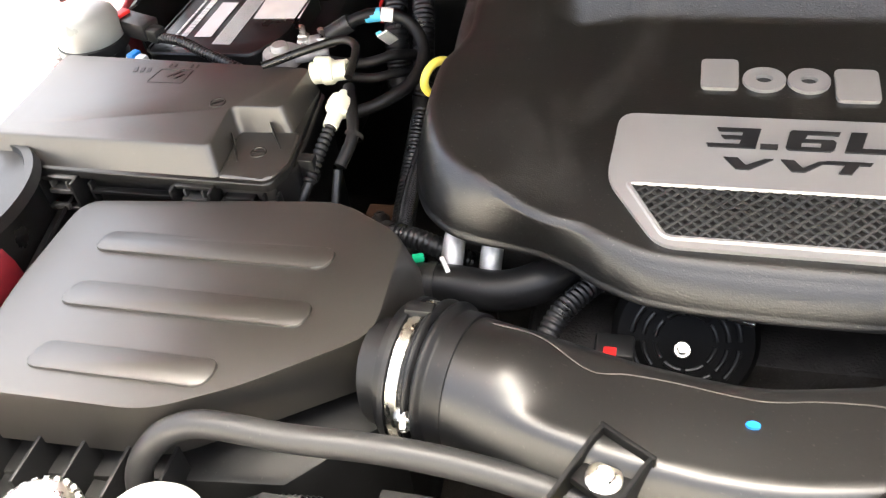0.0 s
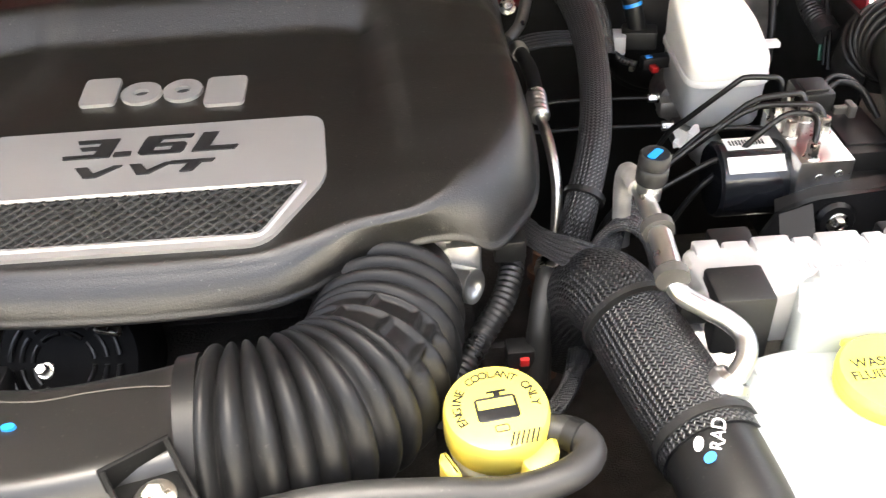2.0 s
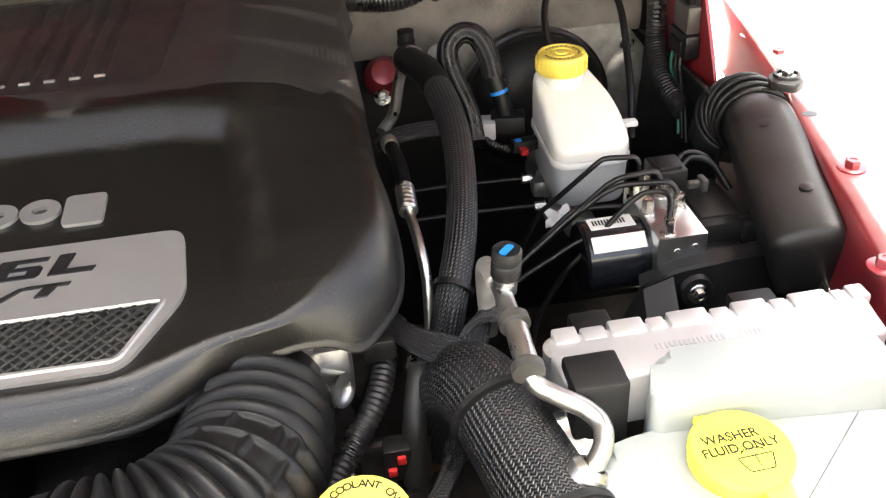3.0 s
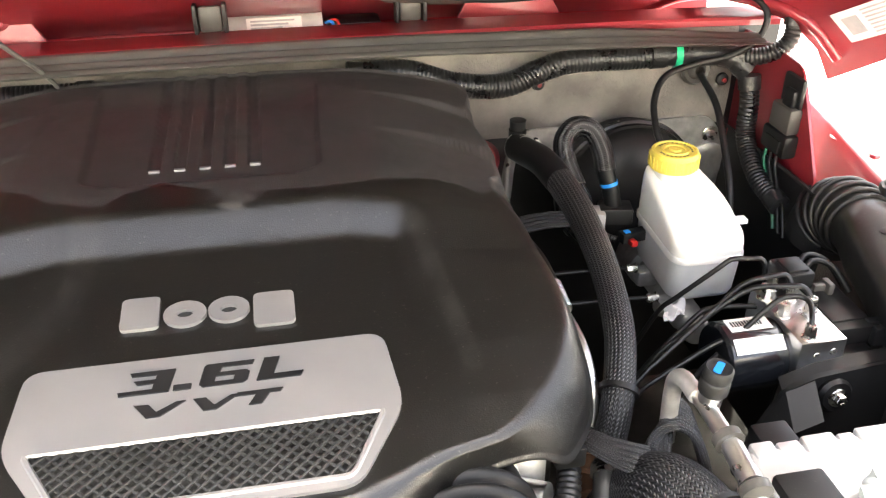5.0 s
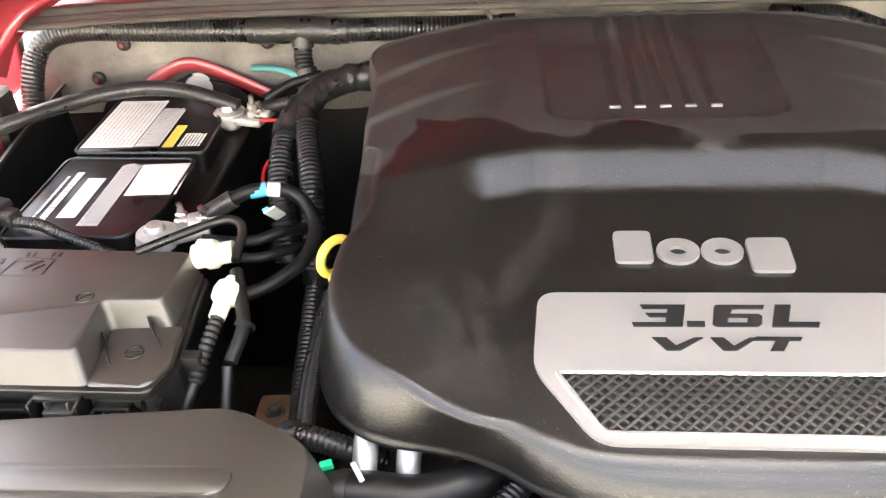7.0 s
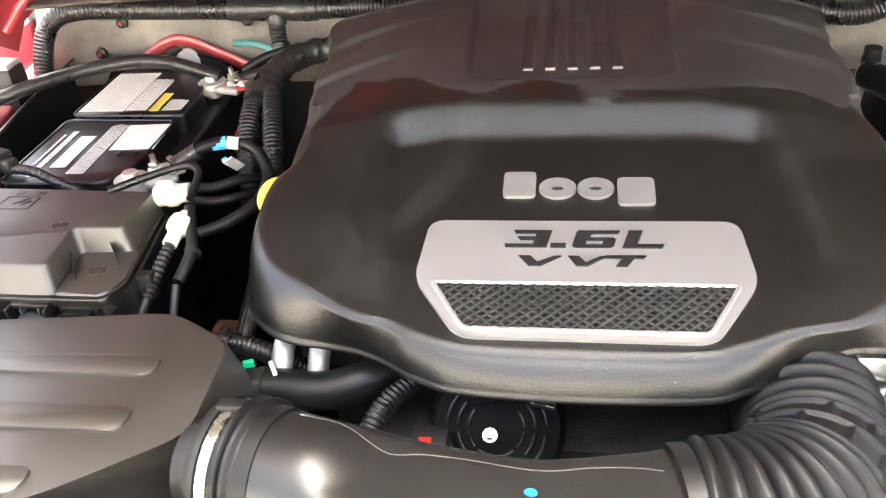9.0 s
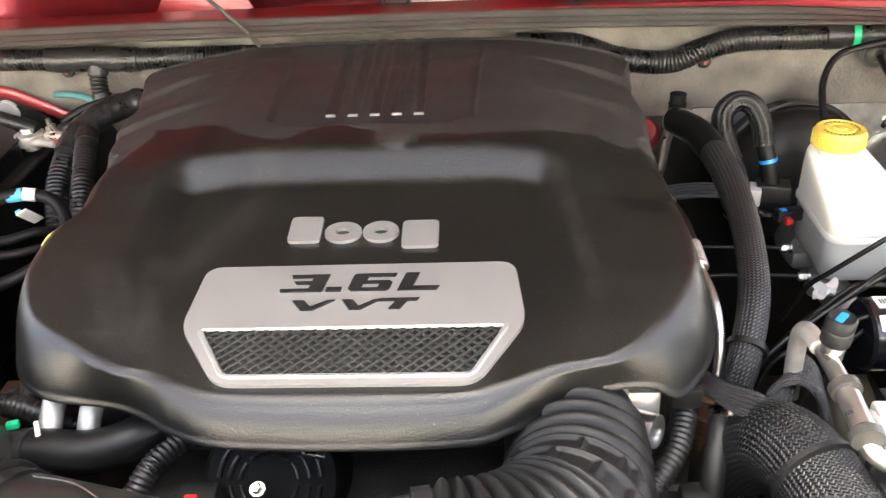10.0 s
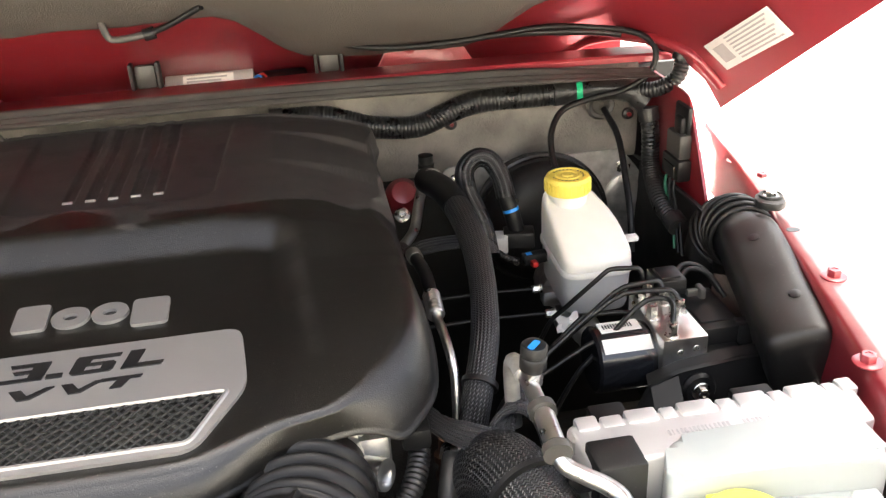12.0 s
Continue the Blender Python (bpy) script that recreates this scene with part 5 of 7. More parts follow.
conduit([(-0.757, 0.50, 0.98), (-0.752, 0.520, 1.05), (-0.735, 0.540, 1.095), (-0.69, 0.548, 1.109), (-0.60, 0.548, 1.107), (-0.50, 0.548, 1.104), (-0.455, 0.548, 1.103)], 0.0130)
conduit([(-0.365, 0.548, 1.100), (-0.32, 0.550, 1.100), (-0.26, 0.552, 1.099), (-0.15, 0.555, 1.097)], 0.0130)
cable("tape_wrap", [(-0.46, 0.548, 1.1025), (-0.41, 0.547, 1.103), (-0.36, 0.548, 1.100)], 0.0165, TAPE, "black taped junction of the wiring harness", "tape", 16, lambda s, a: 0.002 * noise.noise((s * 120, a * 2, 0)))
conduit([(-0.405, 0.545, 1.098), (-0.405, 0.535, 1.07), (-0.40, 0.525, 1.045)], 0.0105, "short conduit branch below the junction")
cable("tape_wrap", [(-0.315, 0.50, 1.062), (-0.345, 0.495, 1.060), (-0.375, 0.470, 1.056), (-0.395, 0.430, 1.045), (-0.40, 0.40, 1.03)], 0.0165, TAPE, "black taped harness bundle beside the engine", "tape", 18, lambda s, a: 0.003 * noise.noise((s * 90, a * 2, 5)))
conduit([(-0.385, 0.425, 1.045), (-0.375, 0.385, 1.03), (-0.365, 0.34, 1.01), (-0.36, 0.30, 0.97), (-0.36, 0.28, 0.92)], 0.0115, "corrugated conduit dropping beside the engine")
conduit([(-0.405, 0.42, 1.035), (-0.405, 0.37, 1.01), (-0.40, 0.335, 0.98), (-0.395, 0.31, 0.93)], 0.013, "corrugated conduit dropping beside the battery")
cable("battery_lead", [(-0.84, 0.345, 1.02), (-0.739, 0.411, 1.045), (-0.677, 0.478, 1.046), (-0.615, 0.511, 1.046), (-0.56, 0.508, 1.045), (-0.515, 0.500, 1.036), (-0.485, 0.497, 1.026)], 0.0095, TAPE, "thick black taped lead over the battery", "cable")
cable("battery_lead", [(-0.45, 0.492, 1.026), (-0.42, 0.485, 1.035), (-0.39, 0.475, 1.045)], 0.008, TAPE, "black taped lead on the rear battery post", "cable")
cable("battery_lead", [(-0.45, 0.50, 1.034), (-0.42, 0.51, 1.048), (-0.38, 0.515, 1.058)], 0.006, RUBBER, "black lead beside the battery post", "cable")
cable("thin_wire", [(-0.452, 0.47, 1.02), (-0.425, 0.46, 1.022), (-0.42, 0.43, 1.01), (-0.435, 0.40, 0.99), (-0.43, 0.375, 0.975)], 0.0022, REDPLASTIC, "thin red wire by the battery", "wire", 8)
cable("thin_wire", [(-0.475, 0.548, 1.055), (-0.44, 0.535, 1.058), (-0.40, 0.520, 1.052)], 0.0045, TEAL, "pale teal taped wire end", "wire", 10)
cable("tape_wrap", [(0.555, 0.545, 1.101), (0.60, 0.535, 1.103), (0.64, 0.525, 1.100), (0.662, 0.515, 1.082)], 0.0155, TAPE, "black taped harness near the cowl corner", "tape", 16, lambda s, a: 0.002 * noise.noise((s * 120, a * 2, 9)))
cable("tape_wrap", [(0.570, 0.5415, 1.1015), (0.578, 0.540, 1.1018)], 0.0172, GREENTAPE, "bright green tape band on the harness", "tape", 18)
conduit([(0.64, 0.525, 1.10), (0.675, 0.505, 1.105), (0.700, 0.495, 1.125), (0.705, 0.50, 1.160)], 0.010, "corrugated conduit turning up at the cowl corner")

arch = thing("red_bracket", (-0.555, 0.57, 1.0), "red painted arch bracket on the firewall", "bracket")
part("arch", tube("arch", [(-0.665, 0.556, 1.000), (-0.62, 0.556, 1.030), (-0.575, 0.556, 1.056), (-0.545, 0.556, 1.057), (-0.50, 0.556, 1.036), (-0.455, 0.556, 1.012)], 0.0085, 14, 0.004, None, lambda s, t: (0.5, 1.0)), PAINT, arch)
part("panel", thick(grid_mesh("p", [[(-0.65, 0.553, 0.99), (-0.56, 0.553, 0.99), (-0.47, 0.553, 0.99)], [(-0.62, 0.553, 1.02), (-0.56, 0.553, 1.048), (-0.50, 0.553, 1.028)]]), 0.004), DARK, arch)
part("plug", moved(lathe([(0, 0), (0.018, 0), (0.018, 0.003), (0.015, 0.006), (0, 0.007)], 24), upright(-0.550, 0.551, 1.030, (0, -1, 0.2))), GREYPRINT, arch, "pale grey round plug")
for x, z in ((-0.640, 1.085), (-0.455, 1.083), (-0.685, 1.04), (0.395, 1.067), (0.655, 1.055)):
    cl = thing("push_clip", (x, 0.565, z), "small dark red and black push clip", "clip", "push clips")
    part("head", moved(lathe([(0, 0), (0.009, 0), (0.008, 0.004), (0.003, 0.006), (0, 0.006)], 14), upright(x, 0.562, z, (0, -1, 0.1))), DARK, cl)
    part("pin", moved(lathe([(0, 0.005), (0.0035, 0.005), (0.003, 0.009), (0, 0.009)], 10), upright(x, 0.562, z, (0, -1, 0.1))), DARKRED, cl, "dark red pin")
rl = thing("relay", (-0.72, 0.40, 1.0), "black relay block with a pale top", "relay")
part("body", box((-0.80, 0.425, 1.0), (-0.742, 0.462, 1.070), 0.003), DARK, rl)
part("cap", box((-0.798, 0.427, 1.069), (-0.744, 0.460, 1.077), 0.002), GREYPRINT, rl, "pale grey top")

# ---- brake fluid reservoir, booster, master cylinder ----
res = thing("brake_fluid_reservoir", (0.515, 0.335, 0.90), "milky plastic brake fluid reservoir with a yellow cap", "fluid reservoir")
rp = rounded([(0.477, 0.413), (0.542, 0.413), (0.565, 0.345), (0.565, 0.275), (0.474, 0.275)], 0.024, 8)


def shrunk(poly, k):
    mx, my = sum(p[0] for p in poly) / len(poly), sum(p[1] for p in poly) / len(poly)
    return [(mx + (p[0] - mx) * k, my + (p[1] - my) * k) for p in poly]


def loft(poly, rings):
    """A closed skin over rings of one outline: (z, scale, tilt of the ring along y) each, from below."""
    bm = bmesh.new()
    loops = [[bm.verts.new((x, y, z + tilt * (y - 0.28))) for x, y in shrunk(poly, k)] for z, k, tilt in rings]
    for lo, hi in zip(loops, loops[1:]):
        for i in range(len(poly)):
            j = (i + 1) % len(poly)
            bm.faces.new((lo[i], lo[j], hi[j], hi[i]))
    bm.faces.new(loops[0][::-1])
    bm.faces.new(loops[-1])
    return bm


part("tank", loft(rp, ((0.898, 0.78, 0), (0.901, 0.86, 0), (0.908, 0.90, 0), (0.946, 0.935, 0), (0.951, 0.945, 0))), MILKGREY, res, "greyish translucent lower tank")
part("seam", loft(rp, ((0.9512, 0.96, 0), (0.952, 0.985, 0), (0.957, 0.985, 0), (0.9588, 0.965, 0))), MILK, res)
part("shoulder", loft(rp, ((0.959, 0.955, 0), (0.965, 0.955, 0.22), (0.969, 0.945, 0.32), (0.9715, 0.925, 0.36), (0.973, 0.89, 0.38), (0.974, 0.82, 0.39))), MILK, res)
part("neck", moved(lathe([(0.024, 0.99), (0.024, 1.030), (0, 1.030)], 28), pose(0.512, 0.385, 0)), MILK, res)
rc = part("cap", moved(lathe([(0.0275, 1.008), (0.0285, 1.010), (0.0285, 1.025), (0.0265, 1.0295), (0.0235, 1.0300), (0.0228, 1.0288), (0.0160, 1.0288), (0.0150, 1.0302), (0.0125, 1.0302), (0.0115, 1.0288), (0.0075, 1.0288), (0.0065, 1.0308), (0, 1.0312)], 40), pose(0.512, 0.388, 0.012)), YELLOW, res, "yellow screw cap")
for k in range(30):
    part("grip_ridge", box((0.0278, -0.0010, 1.0105), (0.0296, 0.0010, 1.0245), 0), YELLOW, rc, m=pose(0.512, 0.388, 0.012, 0, 0, k * 12))
part("print", joined(*[moved(bars([(-0.0013, 0.0186, 0.0013, 0.0204)], 0.0003), pose(0.512, 0.388, 1.0409, 0, 0, k * 14.4)) for k in range(25) if k not in (4, 5, 6, 15, 16, 22)]), BLACKPRINT, rc, "row of small dark print")
part("tab", moved(box((-0.004, -0.006, -0.003), (0.012, 0.006, 0.003), 0.001), pose(0.572, 0.33, 0.972, 0, 0, 0)), WHITE, res)
mc = thing("master_cylinder", (0.50, 0.34, 0.85), "cast aluminium brake master cylinder under the reservoir", "master cylinder")
part("barrel", joined(moved(lathe([(0, -0.09), (0.015, -0.09), (0.017, -0.085), (0.017, -0.06), (0.0195, -0.055), (0.0195, 0.05), (0.028, 0.055), (0.028, 0.10), (0, 0.10)], 24), upright(0.512, 0.355, 0.864, (0, 1, 0))), box((0.470, 0.288, 0.874), (0.500, 0.310, 0.896), 0.006), box((0.470, 0.352, 0.874), (0.500, 0.373, 0.897), 0.006)), CAST, mc)
for y in (0.298, 0.362):
    part("fitting", moved(hexbolt(0.0055, 0.010, 1.2), upright(0.470, y, 0.899, (-1, 0, 0))), ZINC, mc, "bright pipe nut")
    cable("brake_pipe", [(0.468, y, 0.899), (0.43, y + 0.003, 0.899), (0.37, y + 0.004, 0.90), (0.31, y + 0.002, 0.90)], 0.0026, DARK, "thin black brake pipe from the master cylinder", "brake pipe", 8, group="brake pipes")
tag2 = thing("paper_tag", (0.48, 0.27, 0.90), "crumpled white tag on the master cylinder", "tag")
crumple = [[(0.462 + 0.024 * u + 0.003 * math.sin(5 * v), 0.268 - 0.016 * v + 0.003 * math.sin(7 * u + 3 * v), 0.908 + 0.006 * u - 0.010 * v + 0.003 * math.sin(9 * u - 6 * v)) for u in np.linspace(0, 1, 7)] for v in np.linspace(0, 1, 6)]
part("paper", thick(grid_mesh("paper", crumple), 0.0015), WHITE, tag2)
sc = thing("fluid_sensor_plug", (0.46, 0.37, 0.92), "black sensor plug with red and blue clips", "plug")
part("body", moved(box((-0.020, -0.007, -0.007), (0.022, 0.007, 0.007), 0.002), pose(0.468, 0.372, 0.940, 0, 0, 10)), DARK, sc)
part("clip", moved(box((-0.004, -0.0085, -0.004), (0.004, 0.002, 0.003), 0.001), pose(0.460, 0.362, 0.938, 0, 0, 10)), REDPLASTIC, sc, "red clip")
part("clip", moved(box((-0.004, -0.004, 0.004), (0.004, 0.003, 0.0082), 0.001), pose(0.456, 0.370, 0.940, 0, 0, 10)), BLUEDOT, sc, "blue clip")
cable("sensor_wire", [(0.442, 0.366, 0.940), (0.425, 0.375, 0.945), (0.412, 0.395, 0.955), (0.40, 0.40, 0.965)], 0.0035, CONDUIT, "thin black sensor wire", "wire", 10, ridges(0.001, 0.0035), 0.0007)
booster = thing("brake_booster", (0.505, 0.50, 0.85), "black round brake booster behind the reservoir", "brake booster")
BM = upright(0.512, 0.545, 0.924, (0, -1, 0.05))
part("drum", moved(lathe([(0, 0.075), (0.045, 0.075), (0.068, 0.068), (0.084, 0.055), (0.090, 0.045), (0.092, 0.0), (0, 0)], 56), BM), DARK, booster)
part("crimped_rim", moved(lathe([(0.091, 0.040), (0.095, 0.0405), (0.096, 0.036), (0.0995, 0.034), (0.100, 0.026), (0.091, 0.024)], 56), BM), PLASTIC, booster)
for k in range(4):
    part("rivet", moved(lathe([(0, 0.0035), (0.004, 0.003), (0.005, 0)], 12), BM @ pose(0, 0, 0.0665, 0, 0, 45 + 90 * k) @ pose(0.066, 0, 0)), ZINC, booster)
bp = thing("booster_plate", (0.53, 0.58, 0.85), "grey stamped mounting plate behind the booster", "mounting plate")
part("plate", moved(holed(rounded([(-0.155, 0.075), (0.115, 0.075), (0.150, 0.03), (0.135, -0.10), (-0.085, -0.10), (-0.100, 0.025), (-0.155, 0.030)], 0.016, 5), [circle(-0.138, 0.058, 0.006)], 0, 0.004), Matrix.Translation((0.535, 0.571, 0.925)) @ pose(0, 0, 0, 90)), CAST, bp)
for x, z in ((-0.138, 0.050), (0.118, 0.048)):
    part("nut", moved(hexbolt(0.007, 0.008, 1.6), upright(0.535 + x, 0.566, 0.925 + z, (0, -1, 0))), ZINC, bp)
part("grommet", moved(lathe([(0, 0), (0.030, 0), (0.030, 0.004), (0.022, 0.008), (0.012, 0.006), (0, 0.006)], 24), upright(0.655, 0.566, 0.93, (0, -1, 0))), CAST, bp)
gr = thing("wall_grommet", (0.61, 0.57, 1.06), "grey rubber grommet in the firewall blanket", "grommet")
part("ring", moved(lathe([(0.006, 0), (0.020, 0), (0.021, 0.004), (0.018, 0.008), (0.013, 0.006), (0.010, 0.012), (0.006, 0.014)], 28), upright(0.612, 0.560, 1.073, (0, -1, 0.1))), SEAL, gr)
cable("vacuum_hose", [(0.614, 0.548, 1.070), (0.618, 0.50, 1.045), (0.612, 0.45, 1.005), (0.606, 0.41, 0.965), (0.602, 0.39, 0.92)], 0.0045, RUBBER, "thin black hose from the grommet", "hose")
cable("washer_hose", [(0.508, 0.408, 1.030), (0.505, 0.43, 1.050), (0.512, 0.46, 1.075), (0.535, 0.485, 1.095), (0.580, 0.498, 1.103), (0.625, 0.500, 1.110), (0.660, 0.500, 1.130), (0.668, 0.505, 1.160), (0.650, 0.525, 1.178), (0.60, 0.545, 1.186), (0.525, 0.55, 1.192), (0.40, 0.555, 1.182), (0.30, 0.555, 1.184), (0.22, 0.555, 1.205), (0.13, 0.555, 1.245), (0.03, 0.56, 1.29)], 0.0042, RUBBER, "thin black washer hose running up to the hood", "hose", 10)
cable("washer_hose", [(0.30, 0.66, 1.155), (0.40, 0.645, 1.165), (0.50, 0.62, 1.172), (0.60, 0.59, 1.172), (0.66, 0.565, 1.165), (0.70, 0.53, 1.150)], 0.0055, CONDUIT, "black wiring sleeve above the cowl", "wiring")

# ---- anti-lock brake unit ----
absu = thing("abs_unit", (0.55, 0.15, 0.88), "aluminium anti-lock brake unit with black motor and controller", "brake unit")
blk = part("valve_block", box((0.529, 0.113, 0.905), (0.577, 0.212, 0.962), 0.0015), ALU, absu, "machined aluminium valve block")
for x, z in ((0.548, 0.945), (0.565, 0.948), (0.562, 0.925)):
    part("port_plug", moved(lathe([(0, 0), (0.0045, 0), (0.0035, 0.0012), (0, 0.0012)], 14), upright(x, 0.1135, z, (0, -1, 0))), ZINC, blk)
part("port_plug", moved(lathe([(0, 0), (0.011, 0), (0.010, 0.0015), (0, 0.0015)], 20), upright(0.542, 0.1135, 0.918, (0, -1, 0))), DARK, blk)
mot = part("motor", moved(lathe([(0, 0), (0.033, 0), (0.036, 0.003), (0.036, 0.056), (0.034, 0.062), (0, 0.062)], 40), upright(0.467, 0.156, 0.922, (1, 0, 0))), GLOSSBLACK, absu, "glossy black motor can")
part("label", moved(bars([(-0.022, -0.010, 0.022, 0.010)], 0.0005), pose(0.498, 0.158, 0.9578, 0, 0, 0)), GREASE, mot, "white printed label")
part("label", moved(bars([(-0.026, -0.008, 0.026, 0.008)], 0.0005), pose(0.499, 0.1335, 0.9505, 38.5, 0, 0)), GREASE, mot, "white printed label")
part("label_print", joined(*[moved(bars([(-0.018 + k * 0.003, -0.005, -0.0165 + k * 0.003, 0.003)], 0.0008), pose(0.498, 0.160, 0.9580)) for k in range(11)]), BLACKPRINT, mot)
ecu = part("controller", joined(box((0.579, 0.138, 0.880), (0.630, 0.224, 0.952), 0.003), box((0.579, 0.121, 0.880), (0.622, 0.142, 0.932), 0.003), box((0.586, 0.150, 0.951), (0.624, 0.216, 0.9545), 0.0015)), DARK, absu, "black controller housing")
for k in range(4):
    part("rib", box((0.586 + k * 0.0085, 0.1185, 0.905), (0.589 + k * 0.0085, 0.1215, 0.928), 0.0008), DARK, ecu)
for y in (0.1335, 0.147):
    part("latch", joined(box((0.622, y - 0.0045, 0.932), (0.640, y + 0.0045, 0.954), 0.002), box((0.634, y - 0.0055, 0.942), (0.643, y + 0.0055, 0.949), 0.002)), DARK, ecu)
plg = part("plug", joined(box((0.556, 0.196, 0.962), (0.590, 0.232, 0.982), 0.003), box((0.561, 0.200, 0.981), (0.584, 0.226, 0.985), 0.0015)), DARK, absu, "black harness plug")
part("lever", joined(box((0.588, 0.190, 0.962), (0.606, 0.196, 0.970), 0.0015), box((0.600, 0.184, 0.960), (0.607, 0.200, 0.973), 0.002)), SEAL, plg, "grey-black locking lever")
for k in range(2):
    part("lead", tube("lead", [(0.586, 0.224 - 0.012 * k, 0.974), (0.604, 0.236 - 0.012 * k, 0.978), (0.624, 0.230 - 0.012 * k, 0.972), (0.638, 0.212 - 0.012 * k, 0.950)], 0.0032, 12), RUBBER, plg)
nuts = ((0.559, 0.186), (0.567, 0.163), (0.541, 0.122), (0.535, 0.160), (0.533, 0.192), (0.549, 0.207))
for x, y in nuts:
    part("pipe_nut", moved(hexbolt(0.0062, 0.014, 1.25), upright(x, y, 0.961)), ZINC, blk, "bright pipe nut")


def brakepipe(pts):
    cable("brake_pipe", pts, 0.0028, PLASTIC, "bent black brake pipe on the brake unit", "brake pipe", 10, group="brake pipes")


brakepipe([(0.549, 0.222, 0.960), (0.549, 0.224, 0.978), (0.545, 0.228, 0.985), (0.536, 0.229, 0.986), (0.516, 0.232, 0.986), (0.509, 0.2325, 0.983), (0.498, 0.2345, 0.972), (0.465, 0.245, 0.935), (0.45, 0.25, 0.917), (0.43, 0.255, 0.87)])
brakepipe([(0.559, 0.186, 0.962), (0.559, 0.189, 0.975), (0.557, 0.195, 0.983), (0.549, 0.196, 0.985), (0.521, 0.196, 0.983), (0.510, 0.1955, 0.979), (0.496, 0.193, 0.971), (0.413, 0.162, 0.925), (0.395, 0.155, 0.915), (0.365, 0.144, 0.885), (0.35, 0.138, 0.83)])
brakepipe([(0.567, 0.163, 0.962), (0.567, 0.166, 0.975), (0.562, 0.173, 0.983), (0.552, 0.176, 0.984), (0.519, 0.185, 0.981), (0.507, 0.186, 0.977), (0.492, 0.186, 0.969), (0.447, 0.183, 0.935), (0.42, 0.181, 0.915), (0.39, 0.178, 0.875), (0.375, 0.176, 0.82)])
brakepipe([(0.541, 0.122, 0.962), (0.543, 0.126, 0.978), (0.548, 0.140, 0.987), (0.545, 0.150, 0.989), (0.531, 0.155, 0.988), (0.520, 0.155, 0.983), (0.505, 0.153, 0.971), (0.469, 0.152, 0.930), (0.45, 0.151, 0.908), (0.425, 0.149, 0.86), (0.415, 0.148, 0.80)])
brakepipe([(0.530, 0.142, 0.951), (0.510, 0.144, 0.952), (0.482, 0.148, 0.9515), (0.470, 0.149, 0.949), (0.458, 0.150, 0.943), (0.424, 0.147, 0.925), (0.41, 0.146, 0.917), (0.38, 0.143, 0.893), (0.365, 0.141, 0.83)])
brakepipe([(0.530, 0.196, 0.948), (0.510, 0.198, 0.950), (0.480, 0.200, 0.950), (0.468, 0.199, 0.946), (0.445, 0.192, 0.930), (0.43, 0.187, 0.92), (0.40, 0.178, 0.89), (0.385, 0.174, 0.83)])
brk = thing("brake_unit_bracket", (0.55, 0.09, 0.8), "black steel bracket with a rubber-mounted bolt", "bracket")
part("plate", joined(moved(prism(rounded([(-0.085, -0.06), (-0.050, 0.018), (-0.020, 0.030), (0.040, 0.036), (0.085, 0.036), (0.085, -0.09), (-0.085, -0.09)], 0.006, 3), -0.003, 0.003, 0.001), Matrix.Translation((0.560, 0.097, 0.905)) @ pose(0, 0, 0, 90)), thick(grid_mesh("fold", [[(0.508, 0.098, 0.922), (0.545, 0.098, 0.934), (0.602, 0.098, 0.942), (0.642, 0.098, 0.942)], [(0.512, 0.113, 0.925), (0.545, 0.113, 0.937), (0.602, 0.113, 0.944), (0.642, 0.113, 0.944)]]), 0.003)), DARK, brk)
part("gusset", thick(grid_mesh("gusset", [[(0.480, 0.060, 0.84), (0.505, 0.062, 0.90), (0.535, 0.064, 0.908)], [(0.478, 0.094, 0.86), (0.510, 0.094, 0.922), (0.538, 0.094, 0.932)]]), 0.003), DARK, brk)
part("bush", moved(lathe([(0, 0), (0.017, 0), (0.018, 0.004), (0.015, 0.008), (0, 0.008)], 28), upright(0.559, 0.092, 0.915, (0, -1, 0.15))), RUBBER, brk)
part("bolt", moved(hexbolt(0.006, 0.006, 1.6), upright(0.559, 0.084, 0.916, (0, -1, 0.15))), ZINC, brk, "zinc-plated flange bolt")

# ---- cabin air duct on the fender ----
ad = thing("fender_air_duct", (0.66, 0.15, 0.85), "black plastic air duct with a ribbed elbow", "air duct")
lines = [(0.706, 0.352, 0.922), (0.707, 0.345, 0.950), (0.705, 0.315, 0.974), (0.693, 0.26, 0.979), (0.680, 0.20, 0.974), (0.666, 0.14, 0.964), (0.652, 0.075, 0.955), (0.647, 0.052, 0.951)]


def duct_ribs(s, a):
    return 0.032 * 0.9 * ease(0.10, 0.15, s) * ((abs(math.cos(a)) ** 6 + abs(math.sin(a)) ** 6) ** (-1 / 6) - 1)


duct_tube = tube("tube", lines, lambda s, t: 0.044 - 0.004 * ease(0.0, 0.08, s) - 0.006 * ease(0.06, 0.11, s) - 0.012 * max(0.0, 1 - (t - s) / 0.014) ** 3, 64, 0.0018, duct_ribs, lambda s, t: (1, 1 + 0.22 * ease(0.08, 0.14, s)))
duct_skin = BVHTree.FromPolygons([v.co for v in duct_tube.vertices], [tuple(p.vertices) for p in duct_tube.polygons])
part("tube", duct_tube, DUSTY, ad, sharp=60)
axis = [Vector(p) for p in spline(lines, 0.002)[0]]
